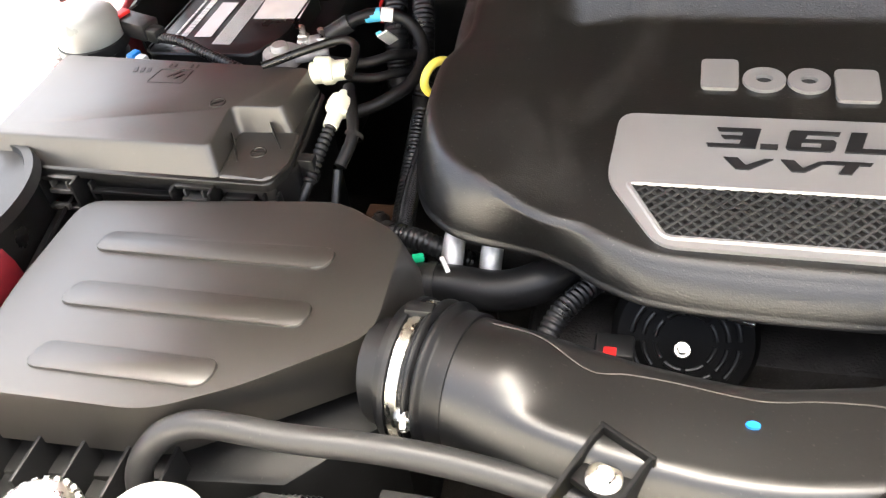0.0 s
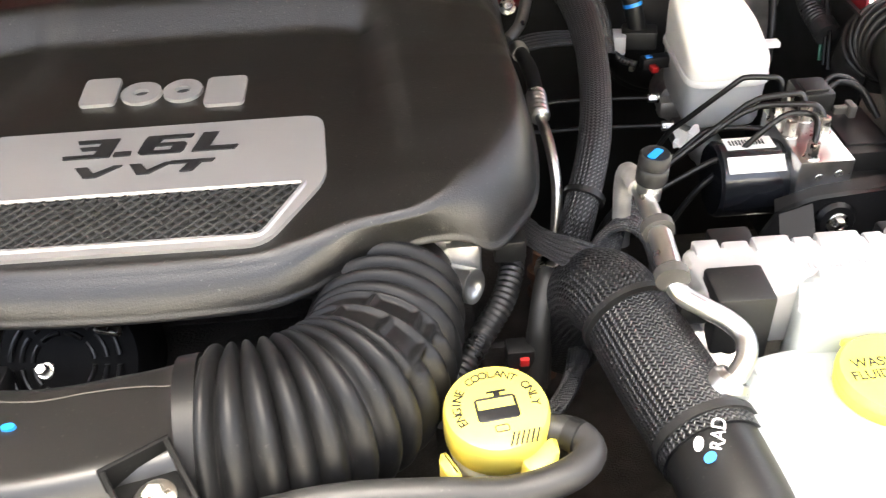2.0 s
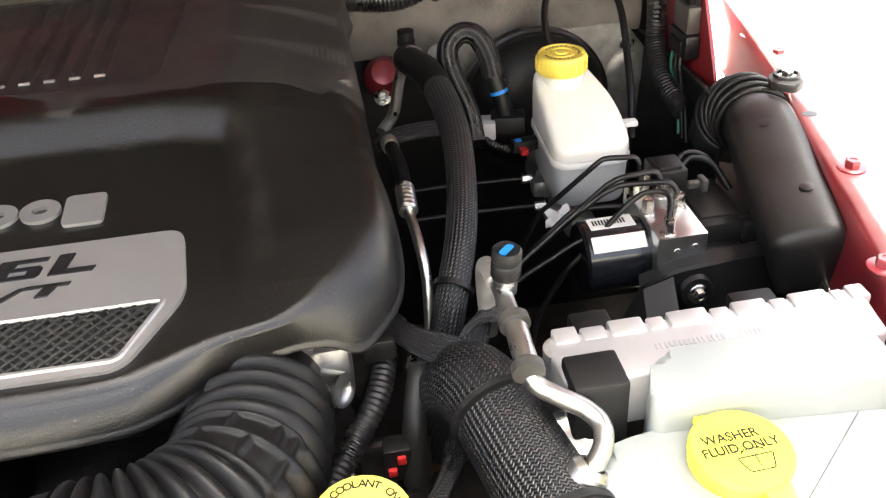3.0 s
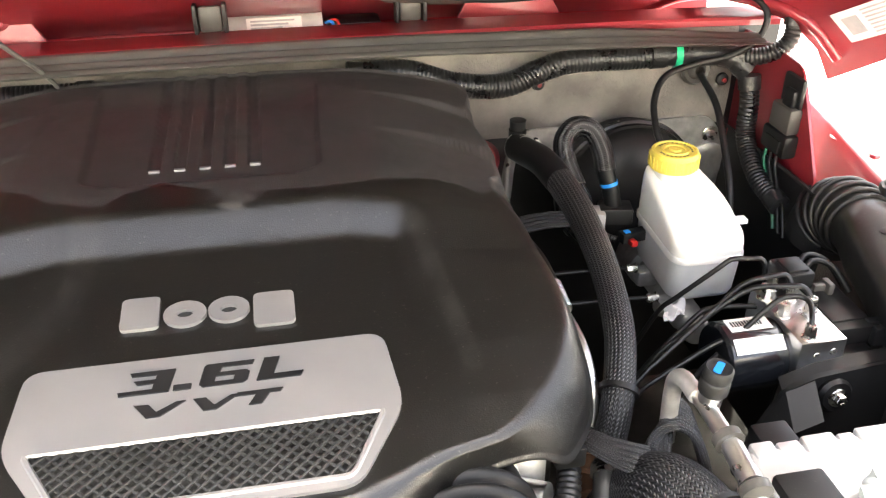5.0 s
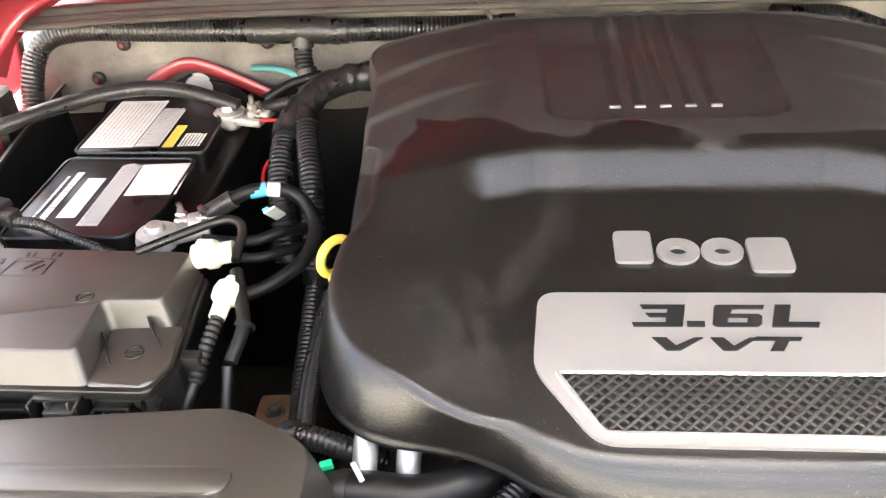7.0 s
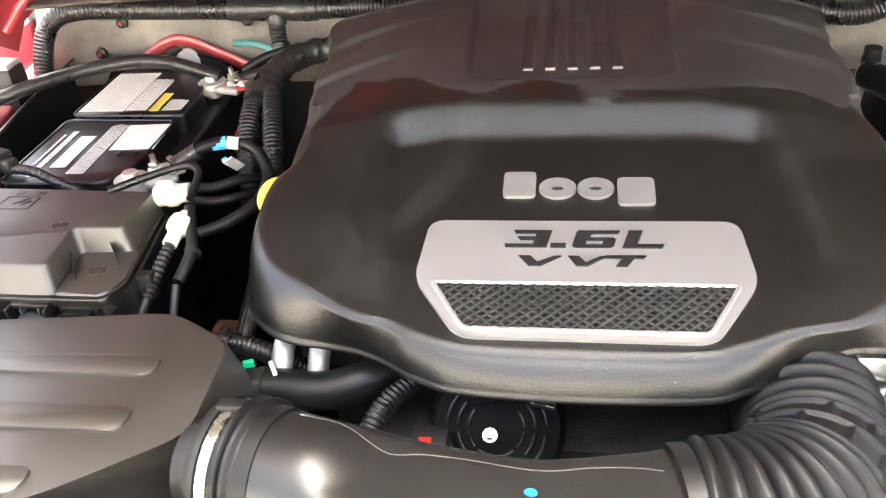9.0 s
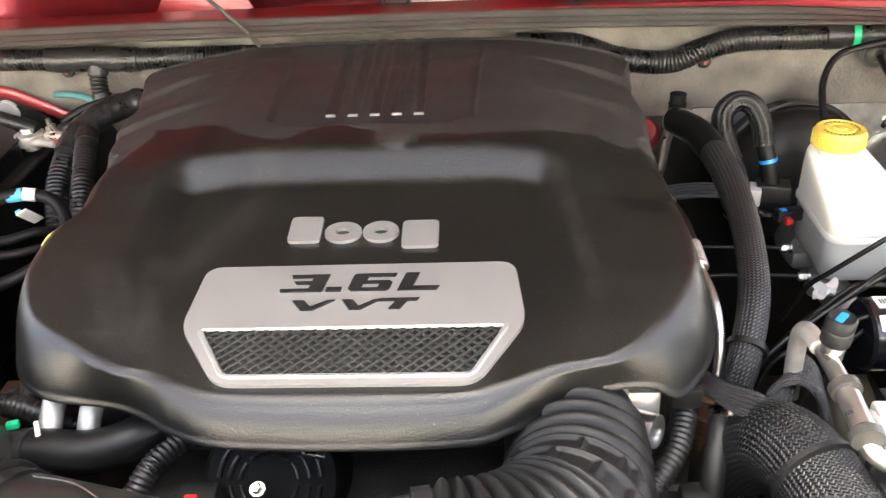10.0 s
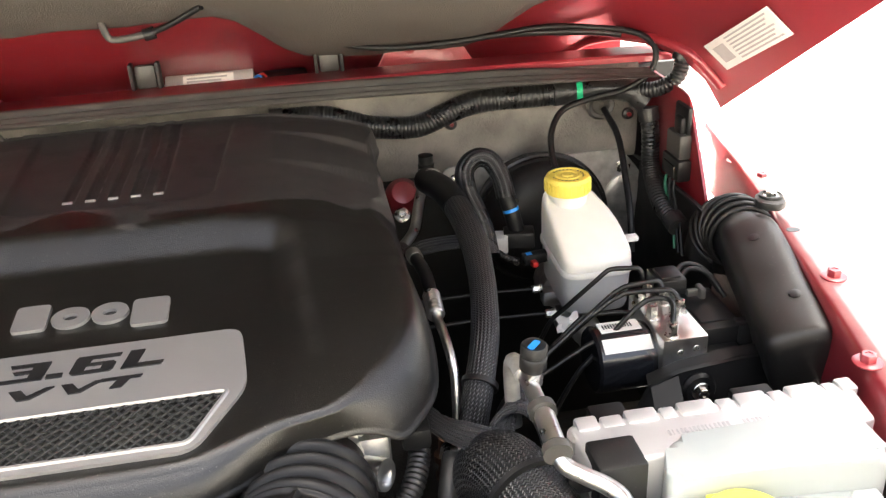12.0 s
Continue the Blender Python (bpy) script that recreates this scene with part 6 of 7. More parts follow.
for k in range(6):
    i = 18 + 7 * k
    centre, along = axis[i], (axis[i + 1] - axis[i - 1]).normalized()
    side = along.cross(Vector((1, 0, 0))).normalized()
    other = along.cross(side)
    r = 0.0445 - 0.0012 * k
    ring = [centre + (side * math.cos(a) + other * math.sin(a)) * r for a in np.linspace(0, 2 * math.pi, 33)]
    part("rib", tube("rib", [tuple(p) for p in ring], 0.0028, 10), DUSTY, ad)
part("flange", joined(prism(rounded([(0.698, 0.262), (0.710, 0.288), (0.734, 0.288), (0.736, 0.258), (0.718, 0.244)], 0.008, 4), 1.025, 1.033, 0.003), moved(lathe([(0.0105, 0), (0.0145, 0), (0.0135, 0.005), (0.0105, 0.005)], 24), pose(0.722, 0.272, 1.031))), DUSTY, ad)
part("bolt", moved(hexbolt(0.0065, 0.005, 1.9), upright(0.722, 0.272, 1.0325)), ZINC, ad, "bright flange bolt")
# Black discs on the skin, painted for the shade inside drain holes.
for x, y in ((0.670, 0.210), (0.660, 0.105)):
    spot, way, _, _ = duct_skin.ray_cast(Vector((x, y, 1.2)), Vector((0, 0, -1)))
    part("drain_hole_disc", moved(lathe([(0, 0.0006), (0.0042, 0.0006), (0.0046, 0.0012), (0.0058, 0.0010), (0.0064, -0.001), (0, -0.002)], 18), upright(spot.x, spot.y, spot.z, way)), BLACKPRINT, ad)
# A flat black disc stands in for the shade in the hole.
for x, y in ((0.724, 0.222),):
    fb2 = thing("fender_hole", (x, y, 1.012), "black disc for the shaded oval hole in the red fender flange", "hole")
    part("hole", prism(circle(x, y, 0.008, 20, 0.0055), 1.0085, 1.0124, 0), BLACKPRINT, fb2)
for x, y, z in ((0.765, 0.370, 1.012), (0.704, 0.111, 1.012), (0.765, 0.440, 1.012), (0.646, -0.032, 1.012)):
    fbl = thing("fender_bolt", (x, y, z), "red painted flange bolt on the fender", "bolt", "fender bolts")
    part("head", moved(hexbolt(0.007, 0.007, 1.8), upright(x, y, z)), PAINT, fbl)
rel = thing("relay_module", (0.69, 0.47, 1.0), "black relay module on the side panel", "relay")
part("body", box((0.672, 0.418, 1.030), (0.690, 0.462, 1.064), 0.004), SEAL, rel, "dull grey metal can")
part("connector", joined(box((0.670, 0.414, 1.000), (0.690, 0.468, 1.030), 0.004), box((0.667, 0.422, 1.005), (0.671, 0.456, 1.022), 0.002)), DARK, rel, "blue-black connector")
part("bracket", joined(box((0.682, 0.420, 1.062), (0.689, 0.462, 1.100), 0.003), box((0.675, 0.425, 1.062), (0.684, 0.448, 1.086), 0.004)), DARK, rel)
for k in range(3):
    cable("thin_wire", [(0.672, 0.452 - 0.012 * k, 1.000), (0.670, 0.450 - 0.014 * k, 0.985), (0.668, 0.432 - 0.016 * k, 0.968 - 0.004 * k), (0.664, 0.405 - 0.012 * k, 0.950), (0.660, 0.385 - 0.012 * k, 0.92)], 0.0024, (GREENWIRE, RUBBER, RUBBER)[k], ("thin dark green wire below the relay", "thin black wire below the relay", "thin black wire below the relay")[k], "wire", 8)

# ---- control module with finned aluminium case ----
pcm = thing("engine_control_module", (0.50, -0.06, 0.9), "finned bare aluminium engine control module", "control module")
pb = part("case", prism(rounded([(0.380, -0.040), (0.628, -0.034), (0.620, -0.088), (0.384, -0.092)], 0.006, 3), 0.955, 1.000, 0.004, 3), CASEALU, pcm)
notches = (0.386, 0.407, 0.428, 0.457, 0.473, 0.506, 0.523, 0.552, 0.568, 0.600, 0.613, 0.630)
for k, (xa, xb) in enumerate(zip(notches, notches[1:])):
    part("fin", box((xa + 0.0012, -0.050, 0.980), (xb - 0.0012, -0.0335 - 0.002 * (k % 2), 1.0024 - 0.0012 * (k % 2)), 0.0022), CASEALU, pb)
barcode = part("barcode", joined(*[moved(bars([(k * 0.0035, 0, k * 0.0035 + random.uniform(0.001, 0.0025), 0.006)], 0.0004), pose(0.455, -0.070, 1.0)) for k in range(26) if k not in (15, 16, 17)]), GREYPRINT, pb, "faint barcode print")
tagged(barcode, kind="stuff")
part("lug", moved(lathe([(0.006, 0), (0.014, 0), (0.014, 0.012), (0.011, 0.014), (0.006, 0.014)], 20), pose(0.392, -0.050, 0.985)), CAST, pb)
for x0, x1, y0, y1, z in ((0.410, 0.442, -0.030, 0.002, 0.985), (0.552, 0.590, -0.028, 0.022, 0.965)):
    cn = thing("module_connector", ((x0 + x1) / 2, (y0 + y1) / 2, z - 0.04), "black ribbed wiring connector of the module", "connector", "module connectors")
    part("shell", box((x0, y0, z - 0.03), (x1, y1, z), 0.003), DARK, cn)
    for k in range(4):
        part("ridge", box((x0 + 0.003 + k * 0.008, y0 - 0.004, z - 0.02), (x0 + 0.007 + k * 0.008, y0 + 0.006, z + 0.003), 0.001), DARK, cn)
bb = thing("module_bracket", (0.40, -0.085, 0.8), "flat black plastic bracket beside the hose", "bracket")
part("panel", box((0.385, -0.106, 0.80), (0.424, -0.070, 1.008), 0.003), DARK, bb)
part("arm", box((0.366, -0.092, 0.975), (0.388, -0.082, 0.992), 0.003), DARK, bb)

# ---- washer bottle ----
wb = thing("washer_bottle", (0.50, -0.15, 0.80), "translucent white washer bottle with a yellow cap", "washer bottle")
part("rear_tank", prism(rounded([(0.446, -0.075), (0.606, -0.070), (0.606, -0.136), (0.520, -0.128), (0.428, -0.124)], 0.014, 5), 0.80, lambda x, y: 1.004, 0.010, 4, 0.975), MILKBLUE, wb)
part("front_tank", prism(rounded([(0.424, -0.118), (0.598, -0.112), (0.575, -0.36), (0.318, -0.36), (0.350, -0.215), (0.386, -0.130)], 0.02, 5), 0.80, lambda x, y: 0.975, 0.013, 4, 0.975), MILKBLUE, wb)
part("neck", moved(lathe([(0.026, 0.965), (0.026, 0.985), (0, 0.985)], 28), pose(0.478, -0.158, -0.006)), MILKBLUE, wb)
WC = Matrix.Translation((0.478, -0.158, 0.981)) @ pose(0, 0, 0, 2, 0, 3)
wc = part("cap", joined(lathe([(0.032, -0.006), (0.032, 0), (0.033, 0.002), (0.033, 0.006), (0.031, 0.009), (0.026, 0.0085), (0, 0.0085)], 40), prism(rounded([(-0.002, -0.026), (0.018, -0.026), (0.014, -0.052), (-0.002, -0.052)], 0.004, 3), 0.0, 0.006, 0.0015), prism(rounded([(-0.016, 0.028), (-0.002, 0.028), (-0.002, 0.044), (-0.016, 0.044)], 0.004, 3), 0, 0.005, 0.0015)), LEMON, wb, "translucent yellow flip cap", m=WC)
part("cap_lettering", joined(moved(lettering("WASHER", 0.0072, 0.0004, wide=0.038, bold=0.008), pose(-0.003, 0.0100, 0.0084)), moved(lettering("FLUID ONLY", 0.0070, 0.0004, wide=0.051, bold=0.008), pose(0, 0.0005, 0.0084))), BLACKPRINT, wc, "black lettering", m=WC)
fan = [(-0.012 + 0.0, -0.0075), (0.012, -0.0075), (0.008, -0.019), (-0.008, -0.019)]
part("cap_symbol", joined(moved(rim_strip(rounded(fan, 0.001, 1), 0.0005, 0.0004), pose(0.005, 0, 0.0084)), *[moved(bars([(-0.0012, 0, 0.0012, 0.0008)], 0.0004), pose(0.005 + 0.008 * math.cos(a), -0.0045 + 0.003 * math.sin(a), 0.0084, 0, 0, math.degrees(a) + 90)) for a in np.linspace(0.3, 2.8, 7)], moved(bars([(-0.0003, -0.016, 0.0003, -0.008)], 0.0004), pose(0.005, 0, 0.0084))), BLACKPRINT, wc, m=WC)

sd = thing("side_cover", (0.63, -0.2, 0.8), "black plastic cover between the washer bottle and fender", "plastic cover")
part("shell", prism(rounded([(0.612, -0.062), (0.640, -0.058), (0.632, -0.16), (0.60, -0.36), (0.578, -0.36), (0.600, -0.17)], 0.008, 4), 0.80, 0.972, 0.008, 4), DUSTY, sd)

# ---- coolant filler ----
cool = thing("coolant_filler", (0.237, -0.165, 0.88), "coolant filler neck with a yellow pressure cap", "coolant filler")
part("neck", moved(lathe([(0.026, 0.86), (0.026, 0.95), (0.030, 0.952), (0.030, 0.966), (0, 0.966)], 32), pose(0.237, -0.160, 0)), MILK, cool, "milky plastic neck")
CC = Matrix.Translation((0.237, -0.160, 0.962)) @ pose(0, 0, 0, 4, 0, 8)
cc = part("cap", joined(lathe([(0.031, 0), (0.0325, 0.002), (0.0325, 0.022), (0.031, 0.026), (0.028, 0.027), (0, 0.027)], 48), prism(rounded([(0.006, -0.028), (0.034, -0.016), (0.030, -0.036), (0.012, -0.042)], 0.006, 3), -0.014, 0.012, 0.003), prism(rounded([(-0.034, -0.010), (-0.026, -0.032), (-0.036, -0.030), (-0.040, -0.016)], 0.004, 3), -0.014, 0.008, 0.003)), YELLOW, cool, "yellow pressure cap", m=CC)


def ring_text(text, r, a0, a1, h):
    out = []
    n = len(text)
    for i, ch in enumerate(text):
        if ch != " ":
            a = radians(a0 + (a1 - a0) * i / (n - 1))
            out.append(moved(lettering(ch, h, 0.0004, bold=0.012) if ch != "I" else bars([(-0.0005, -h / 2, 0.0005, h / 2)], 0.0004), pose(r * math.cos(a), r * math.sin(a), 0.0269, 0, 0, math.degrees(a) - 90)))
    return joined(*out)


part("cap_lettering", ring_text("ENGINE COOLANT ONLY", 0.0240, 203, -6, 0.0056), BLACKPRINT, cc, "black lettering round the cap", m=CC)
part("cap_symbol", joined(moved(rim_strip(rounded([(-0.012, 0.006), (0.012, 0.006), (0.012, -0.010), (-0.012, -0.010)], 0.001, 1), 0.0011, 0.0004), pose(0, 0, 0.0269)), moved(bars([(-0.012, -0.010, 0.012, -0.002)], 0.0004), pose(0, 0, 0.0269)), moved(bars([(-0.002, 0.006, 0.002, 0.010), (-0.006, 0.0095, 0.006, 0.011)], 0.0004), pose(0.002, 0, 0.0269)), moved(rim_strip(rounded([(-0.004, -0.0145), (0.004, -0.0145), (0.004, -0.019), (-0.004, -0.019)], 0.0008, 1), 0.0005, 0.0004), pose(0, 0, 0.0269)), *[moved(bars([(-0.0006, 0, 0.0006, 0.010)], 0.0004), pose(0.002 + k * 0.003, -0.030, 0.0269, 0, 0, -25)) for k in range(6)]), BLACKPRINT, cc, m=CC)

# ---- hoses and pipes on the driver's side ----
rad = thing("radiator_hose", (0.36, -0.12, 0.9), "thick radiator hose in a black braided sleeve", "radiator hose")
RH = [(0.308, 0.01, 0.87), (0.316, -0.010, 0.925), (0.324, -0.033, 0.960), (0.334, -0.060, 0.968), (0.343, -0.095, 0.965), (0.352, -0.130, 0.961), (0.362, -0.165, 0.958), (0.366, -0.185, 0.957)]
part("sleeve", tube("sleeve", RH, 0.0325, 56, 0.003), BRAIDWIDE, rad)
part("hose_end", tube("end", [(0.362, -0.168, 0.958), (0.366, -0.185, 0.957), (0.372, -0.23, 0.955), (0.378, -0.29, 0.95)], 0.0305, 40, 0.004), RUBBER, rad, "plain black hose end")
for p, q in (((0.3355, -0.075, 0.9716), (0.3368, -0.079, 0.971)), ((0.3635, -0.170, 0.9579), (0.3648, -0.176, 0.9576))):
    part("tie", tube("tie", [p, q], 0.0345, 40, 0.002), DARK, rad, "black cable tie")
part("hose_lettering", moved(lettering("RAD", 0.008, 0.0004, wide=0.020, bold=0.0), Matrix.Translation((0.3615, -0.193, 0.9874)) @ pose(0, 0, 0, 0, -12, 72)), WHITE, rad, "white lettering on the hose")
part("paint_mark", moved(prism(circle(0, 0, 0.0045, 12, 0.0028), 0, 0.0006, 0), pose(0.350, -0.196, 0.9832, 0, -28, 70)), WHITE, rad, "smeared white paint")
part("paint_mark", moved(prism(circle(0, 0, 0.004, 12, 0.003), 0, 0.0008, 0), pose(0.3535, -0.207, 0.9845, 0, -24, 30)), BLUEDOT, rad, "blue paint dot")

bh = thing("braided_hose", (0.36, 0.25, 0.95), "thick braided black hose beside the engine cover", "hose")
part("sleeve", tube("sleeve", [(0.345, 0.455, 1.026), (0.358, 0.41, 1.030), (0.368, 0.345, 1.022), (0.370, 0.28, 1.012), (0.362, 0.20, 1.004), (0.348, 0.125, 0.990), (0.330, 0.075, 0.962), (0.318, 0.055, 0.93)], lambda s, t: 0.0165 - 0.0022 * ease(0.08, 0.30, s), 40), BRAID, bh)
part("hose_end", tube("end", [(0.343, 0.466, 1.025), (0.346, 0.452, 1.0265), (0.358, 0.410, 1.030), (0.3655, 0.365, 1.0255)], 0.0172, 32), RUBBER, bh, "plain black rubber end")
part("tie", tube("tie", [(0.3335, 0.082, 0.967), (0.3315, 0.078, 0.9645)], 0.0180, 32, 0.002), DARK, bh, "black cable tie")
hh = thing("hooped_hose", (0.41, 0.42, 0.95), "braided hose bent into a hoop", "hose")
part("sleeve", tube("sleeve", [(0.404, 0.36, 0.955), (0.402, 0.39, 0.985), (0.388, 0.412, 1.025), (0.388, 0.425, 1.048), (0.404, 0.433, 1.060), (0.422, 0.430, 1.056), (0.433, 0.420, 1.036), (0.437, 0.410, 1.012)], 0.0125, 32), BRAIDFINE, hh)
part("hose_end", tube("end", [(0.436, 0.412, 1.016), (0.443, 0.405, 0.99), (0.448, 0.400, 0.966)], 0.0105, 24), RUBBER, hh, "plain black hose end")
part("paint_mark", tube("mark", [(0.4415, 0.4065, 0.997), (0.4425, 0.4055, 0.993)], 0.0109, 24), BLUEDOT, hh, "blue ring mark")
hc = thing("hose_connector", (0.45, 0.395, 0.95), "black hose connector with a grey lock", "connector")
part("body", moved(box((-0.018, -0.014, -0.010), (0.022, 0.014, 0.012), 0.003), pose(0.448, 0.398, 0.958, 0, 0, -12)), DARK, hc)
part("lock", moved(box((-0.008, -0.012, -0.012), (0.010, 0.014, 0.010), 0.002), pose(0.424, 0.392, 0.958, 0, 0, -12)), GREYPRINT, hc, "pale blue-grey lock")
for k in range(4):
    cable("braided_line", [(0.29 + 0.0, 0.318 + k * 0.0078, 0.985 - k * 0.001), (0.315, 0.328 + k * 0.0078, 0.988), (0.345, 0.334 + k * 0.0078, 0.988), (0.372, 0.340 + k * 0.0078, 0.984)], 0.0036, BRAIDFINE, "thin braided line running under the hose", "hose", 12, group="braided lines")
for k in range(5):
    o = k * 0.0078
    cable("braided_line", [(0.276 - o * 0.2, 0.045 - o * 0.6, 0.975), (0.292, 0.016 - o * 0.8, 0.978), (0.312, 0.000 - o, 0.980), (0.330, -0.004 - o, 0.972), (0.340, -0.004 - o, 0.95)], 0.0040, BRAIDFINE, "thin braided line crossing under the cover", "hose", 12, group="braided lines")
    cable("braided_line", [(0.318 + o * 0.5, -0.02, 0.955), (0.330 + o * 0.6, 0.006 + o * 0.3, 0.975), (0.348 + o * 0.4, 0.010 + o * 0.9, 0.986), (0.366 + o * 0.2, 0.000 + o, 0.978), (0.374 + o * 0.2, -0.02 + o, 0.945)], 0.0040, BRAIDFINE, "thin braided line looped over the hose", "hose", 12, group="braided lines")
    cable("braided_line", [(0.327 - o * 0.5, 0.01 - o, 0.90), (0.318 - o * 0.6, -0.035 - o, 0.905), (0.298 - o * 0.6, -0.08 - o * 0.6, 0.905), (0.272 - o * 0.5, -0.11, 0.895), (0.25, -0.13, 0.87)], 0.0048, BRAIDFINE, "braided line descending beside the radiator hose", "hose", 12, group="braided lines")

ac = thing("air_conditioning_line", (0.36, -0.08, 0.95), "bare aluminium air conditioning line with a capped port", "aluminium line")
part("line", tube("line", [(0.352, 0.022, 0.96), (0.350, 0.022, 1.005), (0.350, 0.020, 1.026), (0.351, 0.010, 1.034), (0.352, -0.010, 1.034)], 0.0070, 20), CAST, ac)
part("line", tube("line", [(0.354, -0.008, 1.034), (0.356, -0.035, 1.030), (0.357, -0.07, 1.026), (0.360, -0.096, 1.013), (0.374, -0.106, 1.006), (0.389, -0.114, 1.000), (0.397, -0.126, 0.996), (0.394, -0.140, 0.992), (0.386, -0.150, 0.988), (0.379, -0.155, 0.983), (0.374, -0.156, 0.968)], 0.0067, 20), ALU, ac)
VM = upright(0.3585, -0.018, 1.045, (0.05, -0.05, 1))
part("valve", moved(lathe([(0.0075, -0.016), (0.0088, -0.014), (0.0088, 0.003), (0.0080, 0.006), (0, 0.006)], 20), VM), ALU, ac)
part("port_cap", moved(lathe([(0.0104, 0.000), (0.0110, 0.001), (0.0110, 0.011), (0.0104, 0.012), (0.0098, 0.0125), (0.0098, 0.0140), (0.0108, 0.0148), (0.0108, 0.0215), (0.0094, 0.0232), (0.0080, 0.0224), (0, 0.0224)], 40), VM), DARK, ac, "black plastic port cap")
part("paint_mark", moved(prism(rounded([(-0.007, -0.0028), (0.007, -0.0022), (0.006, 0.0032), (-0.007, 0.0028)], 0.002, 3), 0.0223, 0.0230, 0), VM), BLUEDOT, ac, "blue paint on the cap")
for p, q, r in (((0.3568, -0.048, 1.0288), (0.3570, -0.055, 1.028), 0.0112), ((0.3565, -0.091, 1.0235), (0.3562, -0.098, 1.0222), 0.0112), ((0.3570, -0.058, 1.0275), (0.3566, -0.088, 1.0237), 0.0082)):
    part("collar", tube("collar", [p, q], r, 24, 0.002), SEAL if r > 0.01 else ALU, ac, "grey clamp collar" if r > 0.01 else "")
part("end_nut", moved(lathe([(0.010, -0.010), (0.0135, -0.008), (0.0135, 0.004), (0.010, 0.008), (0.008, 0.008)], 20), upright(0.379, -0.155, 0.984, (0.6, 0.2, 0.7))), ALU, ac)
part("bracket", joined(moved(holed(rounded([(-0.022, -0.015), (0.022, -0.015), (0.022, 0.012), (-0.022, 0.015)], 0.006, 3), [circle(0.010, 0, 0.006, 12, 0.004)], 0, 0.002), pose(0.388, -0.100, 0.962, 25, 0, -20))), ALU, ac)
hf = thing("pipe_fitting", (0.297, 0.045, 0.85), "tarnished pipe end with raised rings below the braided lines", "pipe fitting")
part("pipe", moved(lathe([(0.0125, -0.10), (0.0125, -0.022), (0.0155, -0.020), (0.0155, -0.015), (0.0130, -0.013), (0.0130, -0.004), (0.0165, -0.002), (0.0165, 0.004), (0.0120, 0.006), (0.0120, 0.020), (0, 0.020)], 28), upright(0.297, 0.045, 0.915, (0.05, 0.25, 1))), RUSTY, hf)
part("nut", moved(hexbolt(0.007, 0.012, 1.2), upright(0.316, 0.040, 0.908, (0.6, -0.5, 0.6))), ZINC, hf, "bright hexagon nut")
ap = thing("service_port", (0.345, 0.46, 0.98), "aluminium service port with a black cap at the firewall", "service port")
part("pipe", tube("pipe", [(0.300, 0.40, 0.965), (0.318, 0.425, 0.975), (0.330, 0.455, 1.0), (0.340, 0.472, 1.020)], 0.0068, 16), ALU, ap)
part("stem", moved(lathe([(0.009, 0), (0.009, 0.020), (0.006, 0.022), (0.006, 0.034), (0, 0.034)], 18), pose(0.345, 0.475, 1.008)), ALU, ap)
part("cap", moved(lathe([(0.0105, 0), (0.011, 0.001), (0.011, 0.010), (0.0095, 0.011), (0.010, 0.013), (0.010, 0.022), (0, 0.0225)], 24), pose(0.345, 0.475, 1.034)), DARK, ap)
part("nut", tube("nut", [(0.342, 0.468, 1.024), (0.350, 0.448, 1.028)], 0.0155, 20, 0.0011, ridges(0.002, 0.006)), CAST, ap)
rb = thing("red_strut_cup", (0.318, 0.55, 0.96), "round red painted cup on the firewall", "body fitting")
part("cup", moved(lathe([(0, 0.02), (0.016, 0.018), (0.024, 0.008), (0.026, 0), (0.026, -0.02)], 28), upright(0.318, 0.55, 0.972, (0, -0.8, 0.6))), PAINT, rb)
part("bolt", moved(hexbolt(0.006, 0.006, 1.8), upright(0.312, 0.52, 0.955, (0, -0.8, 0.6))), ZINC, rb)
sp2 = thing("sensor_tube", (0.316, 0.2, 0.95), "small hose with crimped aluminium ends", "hose")
part("crimp", tube("crimp", [(0.303, 0.318, 0.992), (0.304, 0.297, 0.996)], 0.0078, 16, 0.001, ridges(0.0015, 0.006)), ALU, sp2)
part("sleeve", tube("sleeve", [(0.304, 0.299, 0.996), (0.308, 0.25, 1.0), (0.307, 0.195, 1.0)], 0.0074, 16), RUBBER, sp2)
part("crimp", tube("crimp", [(0.307, 0.200, 1.0), (0.306, 0.162, 0.998)], 0.0078, 16, 0.001, ridges(0.0018, 0.007)), ALU, sp2)
part("pipe", tube("pipe", [(0.306, 0.165, 0.998), (0.309, 0.12, 0.993), (0.311, 0.090, 0.970), (0.308, 0.07, 0.93)], 0.0048, 14), ALU, sp2)
conduit([(0.262, 0.06, 0.965), (0.266, 0.02, 0.958), (0.256, -0.015, 0.945), (0.236, -0.042, 0.930), (0.214, -0.068, 0.912), (0.20, -0.09, 0.89)], 0.0088, "thin corrugated conduit below the cover", 0.0048)
th = thing("throttle_body", (0.21, 0.0, 0.9), "bare aluminium throttle body behind the bellows", "throttle body")
part("housing", joined(moved(lathe([(0, 0), (0.050, 0), (0.052, 0.006), (0.052, 0.020), (0.046, 0.024), (0.046, 0.06), (0, 0.06)], 36), upright(0.172, -0.004, 0.972, (0, 1, 0))), box((0.205, -0.010, 0.945), (0.240, 0.025, 0.992), 0.006)), CAST, th)
part("neck_ring", tube("ring", [(0.1705, -0.016, 0.9705), (0.1715, 0.008, 0.9715)], 0.0475, 48, 0.004), ALU, th, "bright throttle neck band")
